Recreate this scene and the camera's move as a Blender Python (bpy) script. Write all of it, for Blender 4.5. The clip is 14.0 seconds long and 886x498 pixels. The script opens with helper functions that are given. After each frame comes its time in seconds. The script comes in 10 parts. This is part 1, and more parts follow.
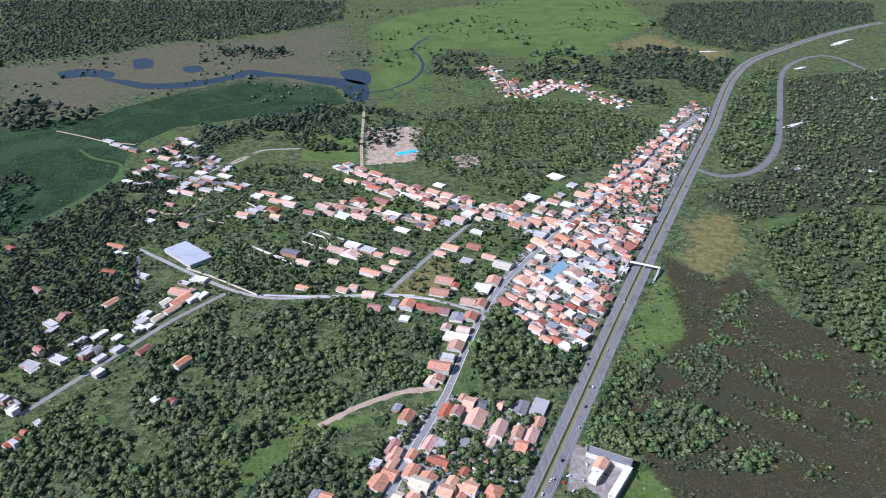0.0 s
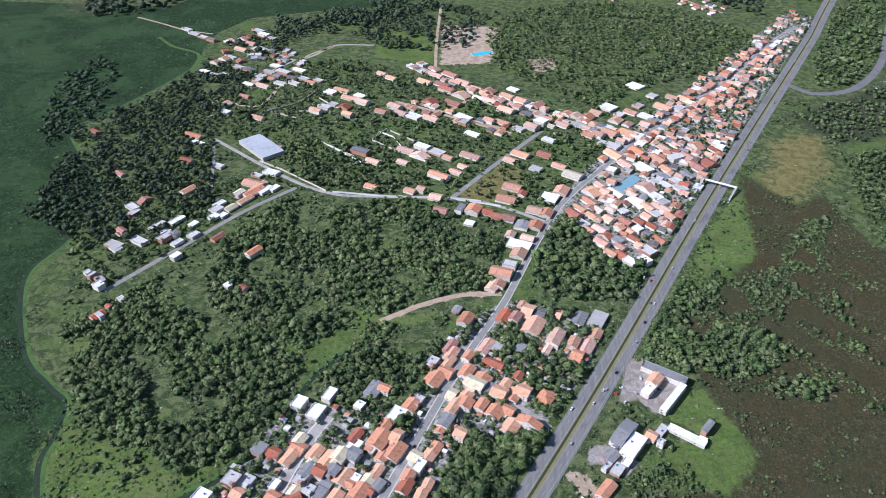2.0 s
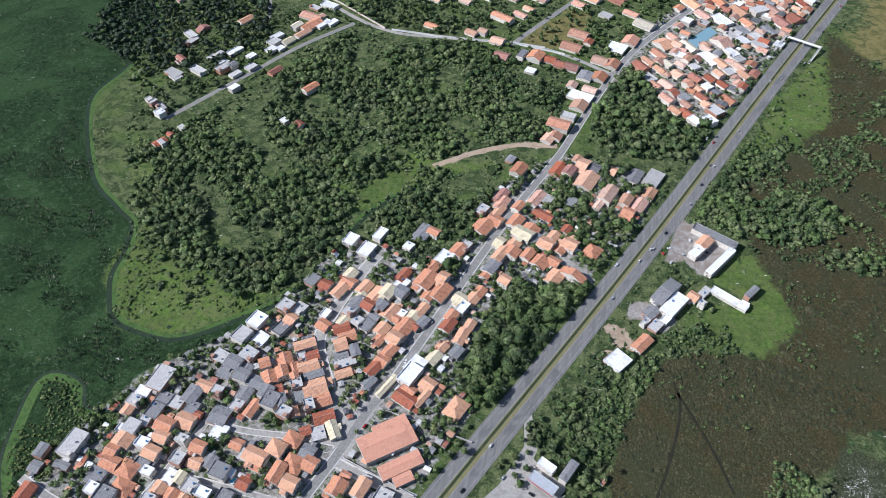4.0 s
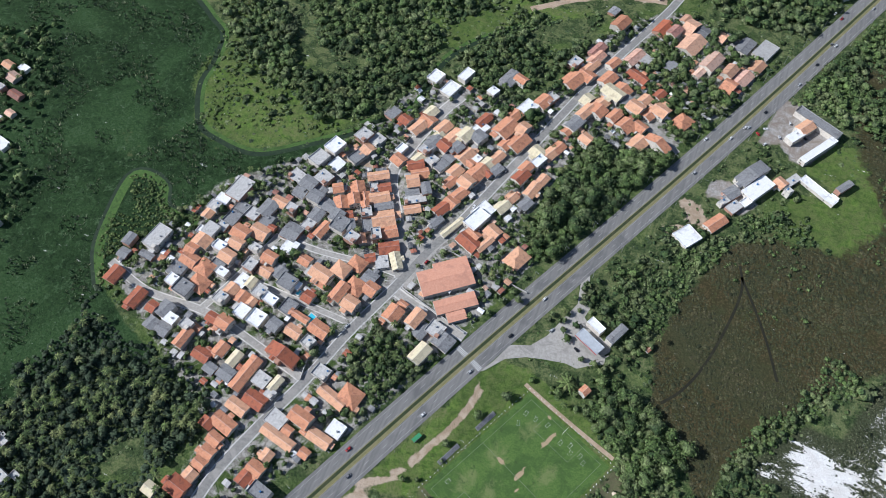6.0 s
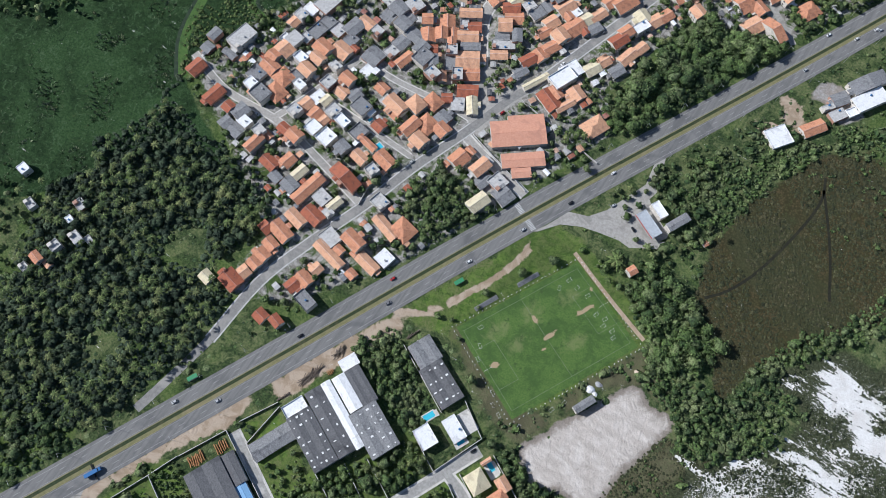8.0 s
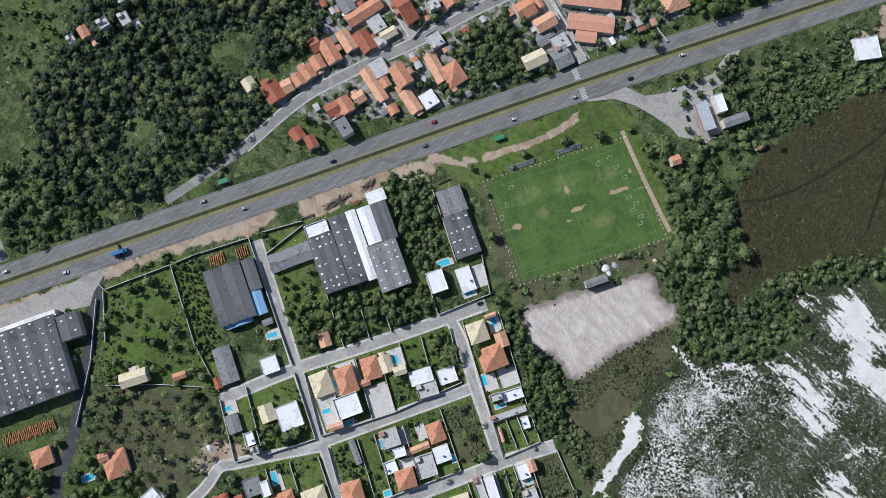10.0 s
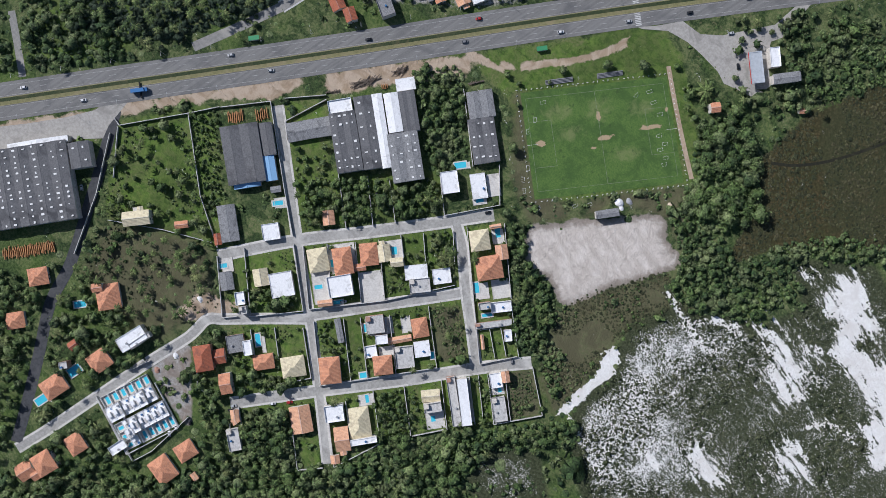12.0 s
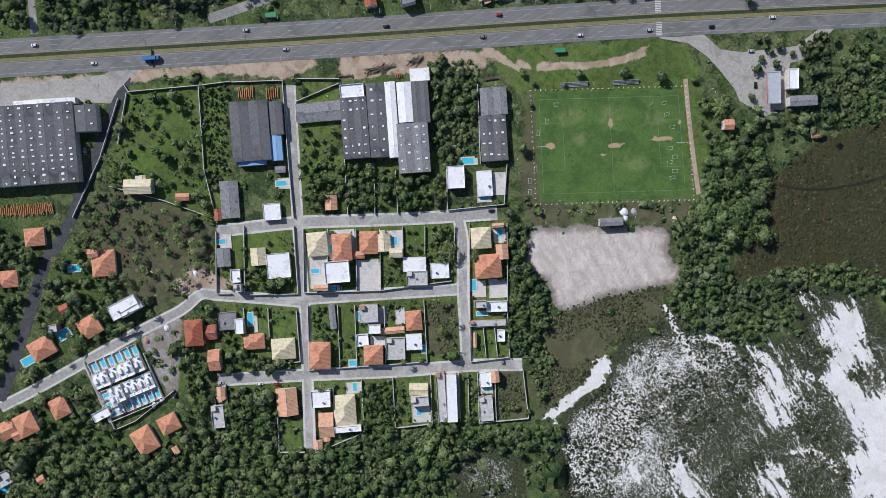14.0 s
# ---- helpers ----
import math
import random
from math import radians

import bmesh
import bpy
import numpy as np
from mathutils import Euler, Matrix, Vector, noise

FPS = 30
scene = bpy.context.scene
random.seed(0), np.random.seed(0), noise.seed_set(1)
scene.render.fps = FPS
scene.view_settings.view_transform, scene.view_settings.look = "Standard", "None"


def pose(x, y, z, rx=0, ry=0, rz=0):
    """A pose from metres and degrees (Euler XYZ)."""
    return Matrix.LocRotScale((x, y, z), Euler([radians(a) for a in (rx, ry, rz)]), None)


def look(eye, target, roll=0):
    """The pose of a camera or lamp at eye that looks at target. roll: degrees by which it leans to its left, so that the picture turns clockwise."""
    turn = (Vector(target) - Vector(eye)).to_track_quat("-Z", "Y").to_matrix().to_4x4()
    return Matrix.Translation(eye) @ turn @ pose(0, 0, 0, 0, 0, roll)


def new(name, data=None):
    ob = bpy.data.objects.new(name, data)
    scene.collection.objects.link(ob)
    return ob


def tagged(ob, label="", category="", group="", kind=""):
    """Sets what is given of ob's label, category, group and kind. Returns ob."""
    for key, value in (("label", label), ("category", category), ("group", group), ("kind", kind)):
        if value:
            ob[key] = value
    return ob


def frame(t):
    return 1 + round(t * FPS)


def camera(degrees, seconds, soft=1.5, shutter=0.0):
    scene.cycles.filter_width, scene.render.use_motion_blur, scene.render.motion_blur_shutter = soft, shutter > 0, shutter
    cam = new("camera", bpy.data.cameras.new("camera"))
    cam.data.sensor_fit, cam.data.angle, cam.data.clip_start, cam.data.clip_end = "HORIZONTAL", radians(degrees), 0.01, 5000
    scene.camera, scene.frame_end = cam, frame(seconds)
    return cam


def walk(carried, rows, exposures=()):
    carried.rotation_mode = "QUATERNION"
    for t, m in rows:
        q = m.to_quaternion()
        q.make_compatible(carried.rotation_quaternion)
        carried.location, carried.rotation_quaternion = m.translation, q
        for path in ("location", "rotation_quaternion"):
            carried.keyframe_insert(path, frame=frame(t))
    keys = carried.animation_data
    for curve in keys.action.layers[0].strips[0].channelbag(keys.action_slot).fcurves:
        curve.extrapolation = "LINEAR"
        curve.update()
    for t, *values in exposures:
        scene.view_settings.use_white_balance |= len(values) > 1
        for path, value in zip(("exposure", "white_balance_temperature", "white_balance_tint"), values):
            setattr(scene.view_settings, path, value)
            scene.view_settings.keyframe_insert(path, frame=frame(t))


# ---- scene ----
cam = camera(62.8, 14.0, soft=0.85)
# seconds, place, tilt, lean, turn: the drone hovers and turns down to look straight below
PATH = [
    (0.0, -0.00, -0.00, 500.00, 62.15, 0.28, 0.05),
    (0.5, -0.53, -0.13, 500.38, 60.44, 0.18, 1.65),
    (1.0, 0.03, 0.12, 500.55, 58.73, 0.13, 3.29),
    (1.5, 0.32, 0.07, 500.68, 57.04, 0.08, 4.86),
    (2.0, 0.82, 0.18, 500.31, 54.66, 0.07, 6.25),
    (2.5, 0.50, -0.01, 500.78, 51.63, -0.01, 7.59),
    (3.0, 0.53, -0.18, 500.79, 48.60, -0.07, 8.92),
    (5.5, 2.36, -1.04, 501.09, 33.65, -0.10, 18.29),
    (6.0, 2.44, -0.70, 501.33, 30.54, -0.13, 21.54),
    (6.5, 2.52, 0.17, 502.08, 27.38, -0.12, 24.82),
    (7.0, 2.48, 1.80, 502.66, 24.18, -0.04, 28.01),
    (7.5, 2.02, 2.49, 502.22, 21.29, 0.00, 30.78),
    (8.0, 2.10, 2.33, 502.09, 18.28, 0.07, 33.84),
    (10.5, 2.46, 0.69, 498.98, 3.51, -0.03, 47.66),
    (11.0, 1.74, 0.99, 498.46, 0.45, -0.01, 50.45),
    (11.5, 0.40, 1.04, 497.87, -1.06, 0.01, 53.30),
    (12.0, -0.77, 0.56, 497.73, -1.37, 0.00, 56.20),
    (12.5, -1.87, 0.33, 497.58, -1.56, -0.01, 58.31),
    (13.0, -2.55, 0.42, 497.15, -1.74, -0.01, 59.31),
    (13.5, -3.41, 0.60, 495.93, -1.96, -0.02, 60.34),
    (14.0, -3.96, 0.93, 494.54, -2.15, -0.02, 60.98),
]
walk(cam, [(t, pose(x, y, z, a, 0, w) @ pose(0, 0, 0, 0, 0, -r)) for t, x, y, z, a, r, w in PATH],
     exposures=[(0.0, 0.40, 5300, 23), (3.0, 0.26, 5560, 17), (6.5, 0.08, 5720, 11), (8.0, 0.02, 5740, 11), (11.0, -0.13, 5800, 13), (14.0, -0.15, 5800, 14)])

# ---- light ----
SUN_FROM = Vector((-0.72, -0.24, 0.585))
world = bpy.data.worlds.new("sky")
scene.world = world
world.use_nodes = True
wn = world.node_tree.nodes
sky = wn.new("ShaderNodeTexSky")
sky.sky_type = "NISHITA"
sky.sun_disc = False
sky.sun_elevation = math.asin(SUN_FROM.normalized().z)
sky.sun_rotation = math.atan2(SUN_FROM.x, SUN_FROM.y)
world.node_tree.links.new(sky.outputs["Color"], wn["Background"].inputs["Color"])
wn["Background"].inputs["Strength"].default_value = 0.075
lamp = bpy.data.lights.new("sun", "SUN")
lamp.energy, lamp.angle, lamp.color = 5.0, radians(0.6), (1.0, 0.95, 0.87)
sun = new("sun", lamp)
sun.matrix_world = look(SUN_FROM * 900, (0, 0, 0))

# ---- materials ----


def mat(name, rough=0.8, metal=0.0):
    m = bpy.data.materials.new(name)
    m.use_nodes = True
    b = m.node_tree.nodes["Principled BSDF"]
    b.inputs["Roughness"].default_value, b.inputs["Metallic"].default_value = rough, metal
    b.inputs["Specular IOR Level"].default_value = 0.25
    return m, m.node_tree.nodes, m.node_tree.links, b


def sock(nodes, links, value, target):
    """Links a socket, or sets a plain value."""
    if isinstance(value, bpy.types.NodeSocket):
        links.new(value, target)
    else:
        target.default_value = value


def rgb(c):
    return (*c, 1.0) if not isinstance(c, bpy.types.NodeSocket) else c


def mix(n, l, fac, a, b, mode="MIX"):
    x = n.new("ShaderNodeMix")
    x.data_type, x.blend_type = "RGBA", mode
    sock(n, l, fac, x.inputs[0])
    sock(n, l, rgb(a), x.inputs[6])
    sock(n, l, rgb(b), x.inputs[7])
    return x.outputs[2]


def calc(n, l, op, a, b=0.0, c=0.0):
    x = n.new("ShaderNodeMath")
    x.operation = op
    for i, v in enumerate((a, b, c)):
        sock(n, l, v, x.inputs[i])
    return x.outputs[0]


def grain(n, l, scale, detail=4.0, rough=0.6, warp=0.0, space="Object"):
    tc = n.new("ShaderNodeTexCoord")
    t = n.new("ShaderNodeTexNoise")
    t.inputs["Scale"].default_value, t.inputs["Detail"].default_value = scale, detail
    t.inputs["Roughness"].default_value, t.inputs["Distortion"].default_value = rough, warp
    l.new(tc.outputs[space], t.inputs["Vector"])
    return t.outputs["Fac"]


def ramp(n, l, value, low, high, a=0.0, b=1.0):
    r = n.new("ShaderNodeMapRange")
    r.interpolation_type = "SMOOTHSTEP"
    sock(n, l, value, r.inputs[0])
    for i, v in enumerate((low, high, a, b)):
        r.inputs[i + 1].default_value = v
    return r.outputs[0]


def bump(n, l, height, b, strength=0.4, distance=0.2):
    x = n.new("ShaderNodeBump")
    x.inputs["Strength"].default_value, x.inputs["Distance"].default_value = strength, distance
    l.new(height, x.inputs["Height"])
    l.new(x.outputs[0], b.inputs["Normal"])


def worn(name, a, b2, scale, rough=0.85, stain=None, stain_scale=0.15, vary=0.0, relief=0.0, space="Object"):
    """A surface of two tones with grain, large stains and a tint that varies from object to object."""
    m, n, l, b = mat(name, rough)
    fine = grain(n, l, scale, 5, 0.65, 0.0, space)
    col = mix(n, l, ramp(n, l, fine, 0.3, 0.7), a, b2)
    if stain:
        big = grain(n, l, stain_scale, 4, 0.6, 1.2, space)
        col = mix(n, l, ramp(n, l, big, 0.48, 0.72, 0.0, 0.75), col, stain)
    if vary:
        oi = n.new("ShaderNodeNewGeometry")
        hs = n.new("ShaderNodeHueSaturation")
        l.new(ramp(n, l, oi.outputs["Random Per Island"], 0, 1, 1 - vary, 1 + vary), hs.inputs["Value"])
        x = calc(n, l, "FRACT", calc(n, l, "MULTIPLY", oi.outputs["Random Per Island"], 17.3))
        l.new(ramp(n, l, x, 0, 1, 1 - vary * 0.8, 1 + vary * 0.3), hs.inputs["Saturation"])
        l.new(col, hs.inputs["Color"])
        col = hs.outputs[0]
    l.new(col, b.inputs["Base Color"])
    if relief:
        bump(n, l, fine, b, 0.5, relief)
    return m


def tiled(name, a, b2, dark, rows=0.35, vary=0.25):
    """A roof of clay tiles: courses as relief, sooty patches, one tint per roof."""
    m, n, l, b = mat(name, 0.85)
    fine = grain(n, l, 2.2, 4, 0.7)
    col = mix(n, l, ramp(n, l, fine, 0.35, 0.65), a, b2)
    big = grain(n, l, 0.35, 5, 0.65, 0.6)
    col = mix(n, l, ramp(n, l, big, 0.45, 0.68, 0, 0.8), col, dark)
    oi = n.new("ShaderNodeNewGeometry")
    hs = n.new("ShaderNodeHueSaturation")
    l.new(ramp(n, l, oi.outputs["Random Per Island"], 0, 1, 1 - vary, 1 + vary), hs.inputs["Value"])
    x = calc(n, l, "FRACT", calc(n, l, "MULTIPLY", oi.outputs["Random Per Island"], 23.7))
    l.new(ramp(n, l, x, 0, 1, 0.72, 1.08), hs.inputs["Saturation"])
    l.new(col, hs.inputs["Color"])
    w = n.new("ShaderNodeTexWave")
    w.bands_direction = "X"
    w.inputs["Scale"].default_value, w.inputs["Distortion"].default_value = rows, 0.6
    tc = n.new("ShaderNodeTexCoord")
    l.new(tc.outputs["Object"], w.inputs["Vector"])
    col = mix(n, l, calc(n, l, "MULTIPLY", w.outputs["Fac"], 0.28), hs.outputs[0], dark)
    l.new(col, b.inputs["Base Color"])
    bump(n, l, w.outputs["Fac"], b, 0.5, 0.12)
    return m


def leafy(name, a, b2, dry, rough=0.75, size=0.75):
    """Foliage: each clump a little different, each plant a tone of its own from the attribute 'tone', leaf masses as
    relief, with the shade of their gaps put into the colour.
    """
    m, n, l, b = mat(name, rough)
    at = n.new("ShaderNodeAttribute")
    at.attribute_name = "tone"
    geo = n.new("ShaderNodeNewGeometry")
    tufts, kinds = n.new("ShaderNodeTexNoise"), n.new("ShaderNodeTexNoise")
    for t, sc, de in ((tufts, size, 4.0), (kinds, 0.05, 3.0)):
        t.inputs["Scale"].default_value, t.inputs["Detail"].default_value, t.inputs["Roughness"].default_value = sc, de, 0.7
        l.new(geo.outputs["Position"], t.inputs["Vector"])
    col = mix(n, l, at.outputs["Fac"], a, b2)
    col = mix(n, l, ramp(n, l, kinds.outputs["Fac"], 0.48, 0.66, 0, 0.6), col, dry)
    col = mix(n, l, ramp(n, l, geo.outputs["Random Per Island"], 0.6, 1.0, 0, 0.5), col, dry)
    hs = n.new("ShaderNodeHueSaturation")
    # painted gap shade: hollows of the relief darkened, raised tufts lightened
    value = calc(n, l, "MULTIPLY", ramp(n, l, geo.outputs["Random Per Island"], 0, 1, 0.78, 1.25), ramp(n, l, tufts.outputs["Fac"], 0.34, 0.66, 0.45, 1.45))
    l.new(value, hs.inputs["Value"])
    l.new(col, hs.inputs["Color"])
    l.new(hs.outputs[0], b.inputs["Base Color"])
    bump(n, l, tufts.outputs["Fac"], b, 1.0, 1.1)
    return m


def highway_asphalt():
    """Old asphalt with long streaks along the wheel tracks, patches and joints."""
    m, n, l, b = mat("highway_asphalt", 0.9)
    tc, mp = n.new("ShaderNodeTexCoord"), n.new("ShaderNodeMapping")
    mp.inputs["Rotation"].default_value, mp.inputs["Scale"].default_value = (0, 0, radians(25.9)), (0.55, 0.012, 1)
    l.new(tc.outputs["Object"], mp.inputs["Vector"])
    st = n.new("ShaderNodeTexNoise")
    st.inputs["Scale"].default_value, st.inputs["Detail"].default_value = 1.0, 3.0
    l.new(mp.outputs[0], st.inputs["Vector"])
    col = mix(n, l, ramp(n, l, st.outputs["Fac"], 0.35, 0.65), (0.150, 0.148, 0.143), (0.205, 0.202, 0.194))
    col = mix(n, l, ramp(n, l, grain(n, l, 0.9, 5, 0.7), 0.35, 0.65, 0, 0.35), col, (0.24, 0.235, 0.225))
    col = mix(n, l, ramp(n, l, grain(n, l, 0.025, 4, 0.6, 1.0), 0.52, 0.66, 0, 0.6), col, (0.115, 0.115, 0.117))
    l.new(col, b.inputs["Base Color"])
    return m


TERRACOTTA = tiled("terracotta_tiles", (0.53, 0.225, 0.125), (0.63, 0.345, 0.22), (0.30, 0.145, 0.10))
PALE_TILES = tiled("pale_clay_tiles", (0.62, 0.32, 0.19), (0.70, 0.45, 0.30), (0.40, 0.225, 0.155))
CREAM_TILES = tiled("cream_tiles", (0.62, 0.54, 0.36), (0.70, 0.64, 0.46), (0.40, 0.34, 0.24))
RED_TILES = tiled("red_tiles", (0.34, 0.105, 0.062), (0.43, 0.165, 0.10), (0.17, 0.08, 0.06))
SCHOOL_TILES = worn("clean_orange_tiles", (0.56, 0.25, 0.155), (0.64, 0.33, 0.22), 0.9, 0.85, (0.46, 0.22, 0.15), 0.1, 0.06)
FIBRE = worn("fibre_cement_sheet", (0.15, 0.155, 0.16), (0.27, 0.27, 0.275), 1.2, 0.9, (0.075, 0.075, 0.08), 0.25, 0.35)
FACTORY_SHEET = worn("weathered_fibre_cement", (0.10, 0.10, 0.105), (0.16, 0.16, 0.165), 0.9, 0.9, (0.055, 0.055, 0.06), 0.08, 0.15)
CONCRETE = worn("bare_concrete", (0.40, 0.39, 0.37), (0.54, 0.53, 0.51), 0.8, 0.9, (0.25, 0.24, 0.225), 0.3, 0.2)
WHITE_ROOF = worn("white_roof_sheet", (0.72, 0.725, 0.73), (0.82, 0.82, 0.82), 0.9, 0.6, (0.48, 0.48, 0.47), 0.2, 0.16)
PALE_SHEET = worn("pale_blue_grey_sheet", (0.38, 0.41, 0.44), (0.46, 0.49, 0.52), 0.6, 0.5, (0.31, 0.33, 0.35), 0.1, 0.1)
PLASTER = worn("painted_plaster", (0.52, 0.475, 0.41), (0.66, 0.615, 0.54), 0.7, 0.9, (0.36, 0.32, 0.27), 0.4, 0.2)
BRICKWORK = worn("raw_brick_wall", (0.36, 0.17, 0.11), (0.44, 0.24, 0.16), 2.5, 0.9, (0.3, 0.24, 0.2), 0.4, 0.15)
WALL_GREY = worn("lot_wall_render", (0.36, 0.34, 0.31), (0.50, 0.48, 0.45), 0.6, 0.9, (0.18, 0.17, 0.15), 0.3, 0.15)
ASPHALT = worn("asphalt", (0.150, 0.149, 0.147), (0.195, 0.193, 0.189), 0.35, 0.9, (0.10, 0.10, 0.10), 0.03)
HIGHWAY_ASPHALT = highway_asphalt()
STREET = worn("street_paving", (0.20, 0.195, 0.183), (0.28, 0.272, 0.255), 0.5, 0.9, (0.36, 0.342, 0.31), 0.06)
WALL_CAP = worn("pale_wall_coping", (0.50, 0.49, 0.47), (0.66, 0.65, 0.63), 0.8, 0.9, (0.30, 0.29, 0.27), 0.15)
ESTATE_PAVING = worn("estate_paving", (0.27, 0.262, 0.243), (0.38, 0.37, 0.345), 0.5, 0.9, (0.54, 0.525, 0.49), 0.05)
COBBLE = worn("pale_concrete_street", (0.31, 0.295, 0.27), (0.42, 0.40, 0.365), 0.5, 0.9, (0.22, 0.21, 0.19), 0.06)
PAVEMENT = worn("pavement_concrete", (0.50, 0.48, 0.445), (0.63, 0.61, 0.57), 0.8, 0.9, (0.27, 0.255, 0.225), 0.1)
DIRT = worn("dirt_road", (0.36, 0.27, 0.19), (0.47, 0.37, 0.28), 0.5, 0.95, (0.28, 0.2, 0.13), 0.08)
LINE = worn("road_paint", (0.48, 0.48, 0.46), (0.64, 0.64, 0.62), 1.5, 0.7, (0.27, 0.27, 0.265), 0.2)
FADED_LINE = worn("faded_road_paint", (0.27, 0.27, 0.262), (0.42, 0.415, 0.40), 1.2, 0.8, (0.17, 0.17, 0.168), 0.08)
MEDIAN_KERB = worn("weathered_yellow_kerb", (0.30, 0.27, 0.14), (0.40, 0.36, 0.20), 0.8, 0.9, (0.20, 0.19, 0.12), 0.1)
VERGE_GRASS = worn("median_grass", (0.16, 0.155, 0.07), (0.23, 0.215, 0.11), 0.5, 0.9, (0.26, 0.22, 0.13), 0.06)
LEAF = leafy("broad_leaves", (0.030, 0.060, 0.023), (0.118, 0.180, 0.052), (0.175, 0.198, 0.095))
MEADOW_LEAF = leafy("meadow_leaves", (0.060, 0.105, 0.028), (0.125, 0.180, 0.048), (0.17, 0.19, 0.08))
# dark marsh-edge trees; distance haze is mixed into this bluish tone
HAZY_MANGROVE_LEAF = leafy("mangrove_leaves", (0.026, 0.046, 0.028), (0.060, 0.090, 0.046), (0.070, 0.098, 0.050))
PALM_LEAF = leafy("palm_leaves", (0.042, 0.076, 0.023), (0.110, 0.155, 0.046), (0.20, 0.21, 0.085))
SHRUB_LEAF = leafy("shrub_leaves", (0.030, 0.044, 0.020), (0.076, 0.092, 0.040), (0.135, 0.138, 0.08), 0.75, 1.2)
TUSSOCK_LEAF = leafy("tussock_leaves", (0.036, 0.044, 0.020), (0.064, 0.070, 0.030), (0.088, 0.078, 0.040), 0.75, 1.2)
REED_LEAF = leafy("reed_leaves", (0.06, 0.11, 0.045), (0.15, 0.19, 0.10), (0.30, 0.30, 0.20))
BARK = worn("bark", (0.10, 0.075, 0.05), (0.16, 0.125, 0.09), 3.0)


def ground_material():
    m, n, l, b = mat("open_ground", 0.95)
    fine = grain(n, l, 0.55, 6, 0.7)
    mid = grain(n, l, 0.09, 5, 0.65, 0.8)
    big = grain(n, l, 0.012, 5, 0.6, 1.0)
    speck = grain(n, l, 0.22, 6, 0.75, 0.3)
    wob = calc(n, l, "ADD", calc(n, l, "MULTIPLY", calc(n, l, "SUBTRACT", mid, 0.5), 0.9), calc(n, l, "MULTIPLY", calc(n, l, "SUBTRACT", speck, 0.5), 0.7))

    def cover(name):
        at = n.new("ShaderNodeAttribute")
        at.attribute_name = name
        return at.outputs["Fac"]

    def mask(value, soft=0.10, wobble=1.0):
        return ramp(n, l, calc(n, l, "ADD", value, calc(n, l, "MULTIPLY", wob, wobble)), 0.5 - soft, 0.5 + soft)

    def two(a, c, f=fine, lo=0.4, hi=0.6):
        return mix(n, l, ramp(n, l, f, lo, hi), a, c)

    far = grain(n, l, 0.006, 5, 0.6, 1.5)
    wide = calc(n, l, "MULTIPLY", calc(n, l, "SUBTRACT", big, 0.5), 1.1)
    scrub = mix(n, l, ramp(n, l, mid, 0.42, 0.6), two((0.024, 0.042, 0.018), (0.062, 0.092, 0.034)), two((0.084, 0.120, 0.044), (0.160, 0.172, 0.080)))
    scrub = mix(n, l, ramp(n, l, speck, 0.56, 0.68, 0, 0.6), scrub, (0.18, 0.165, 0.09))
    col = mix(n, l, ramp(n, l, big, 0.48, 0.66, 0, 0.75), scrub, two((0.060, 0.105, 0.025), (0.115, 0.165, 0.045)))
    # wet marsh greens, pushed darker so that cloud shade sits in the colour
    marsh = mix(n, l, ramp(n, l, mid, 0.35, 0.7), two((0.008, 0.019, 0.008), (0.018, 0.036, 0.013)), two((0.014, 0.034, 0.011), (0.026, 0.050, 0.017)))
    marsh = mix(n, l, ramp(n, l, speck, 0.42, 0.66, 0, 0.85), marsh, (0.030, 0.062, 0.022))
    marsh = mix(n, l, ramp(n, l, speck, 0.30, 0.44, 0.8, 0.0), marsh, (0.005, 0.011, 0.006))
    marsh = mix(n, l, ramp(n, l, far, 0.45, 0.6, 0, 0.8), marsh, two((0.026, 0.060, 0.020), (0.050, 0.092, 0.034)))
    reedy = grain(n, l, 0.13, 7, 0.8, 1.5)
    marsh = mix(n, l, ramp(n, l, reedy, 0.53, 0.60, 0, 0.85), marsh, two((0.034, 0.074, 0.028), (0.080, 0.120, 0.060)))
    marsh = mix(n, l, ramp(n, l, reedy, 0.34, 0.44, 0.7, 0.0), marsh, (0.006, 0.013, 0.008))
    col = mix(n, l, mask(cover("marsh"), 0.06, 0.5), col, marsh)
    reedy_grass = grain(n, l, 0.16, 7, 0.78, 1.0)
    grass = mix(n, l, ramp(n, l, mid, 0.35, 0.65), two((0.075, 0.14, 0.026), (0.14, 0.21, 0.045), speck), two((0.10, 0.14, 0.04), (0.165, 0.175, 0.075)))
    grass = mix(n, l, ramp(n, l, reedy_grass, 0.5, 0.62, 0, 0.75), grass, two((0.035, 0.066, 0.018), (0.075, 0.115, 0.030), speck))
    grass = mix(n, l, ramp(n, l, big, 0.42, 0.62, 0, 0.7), grass, two((0.050, 0.085, 0.022), (0.09, 0.13, 0.036), speck))
    col = mix(n, l, mask(calc(n, l, "ADD", cover("grass"), wide), 0.15), col, grass)
    straw = two((0.13, 0.125, 0.045), (0.20, 0.175, 0.07), mid)
    col = mix(n, l, mask(calc(n, l, "ADD", cover("straw"), wide), 0.3), col, straw)
    dry = mix(n, l, ramp(n, l, mid, 0.4, 0.65), (0.10, 0.095, 0.055), two((0.14, 0.13, 0.075), (0.11, 0.125, 0.06), fine))
    col = mix(n, l, mask(calc(n, l, "ADD", cover("dry"), wide), 0.3), col, dry)
    vor = n.new("ShaderNodeTexVoronoi")
    vor.inputs["Scale"].default_value = 0.6
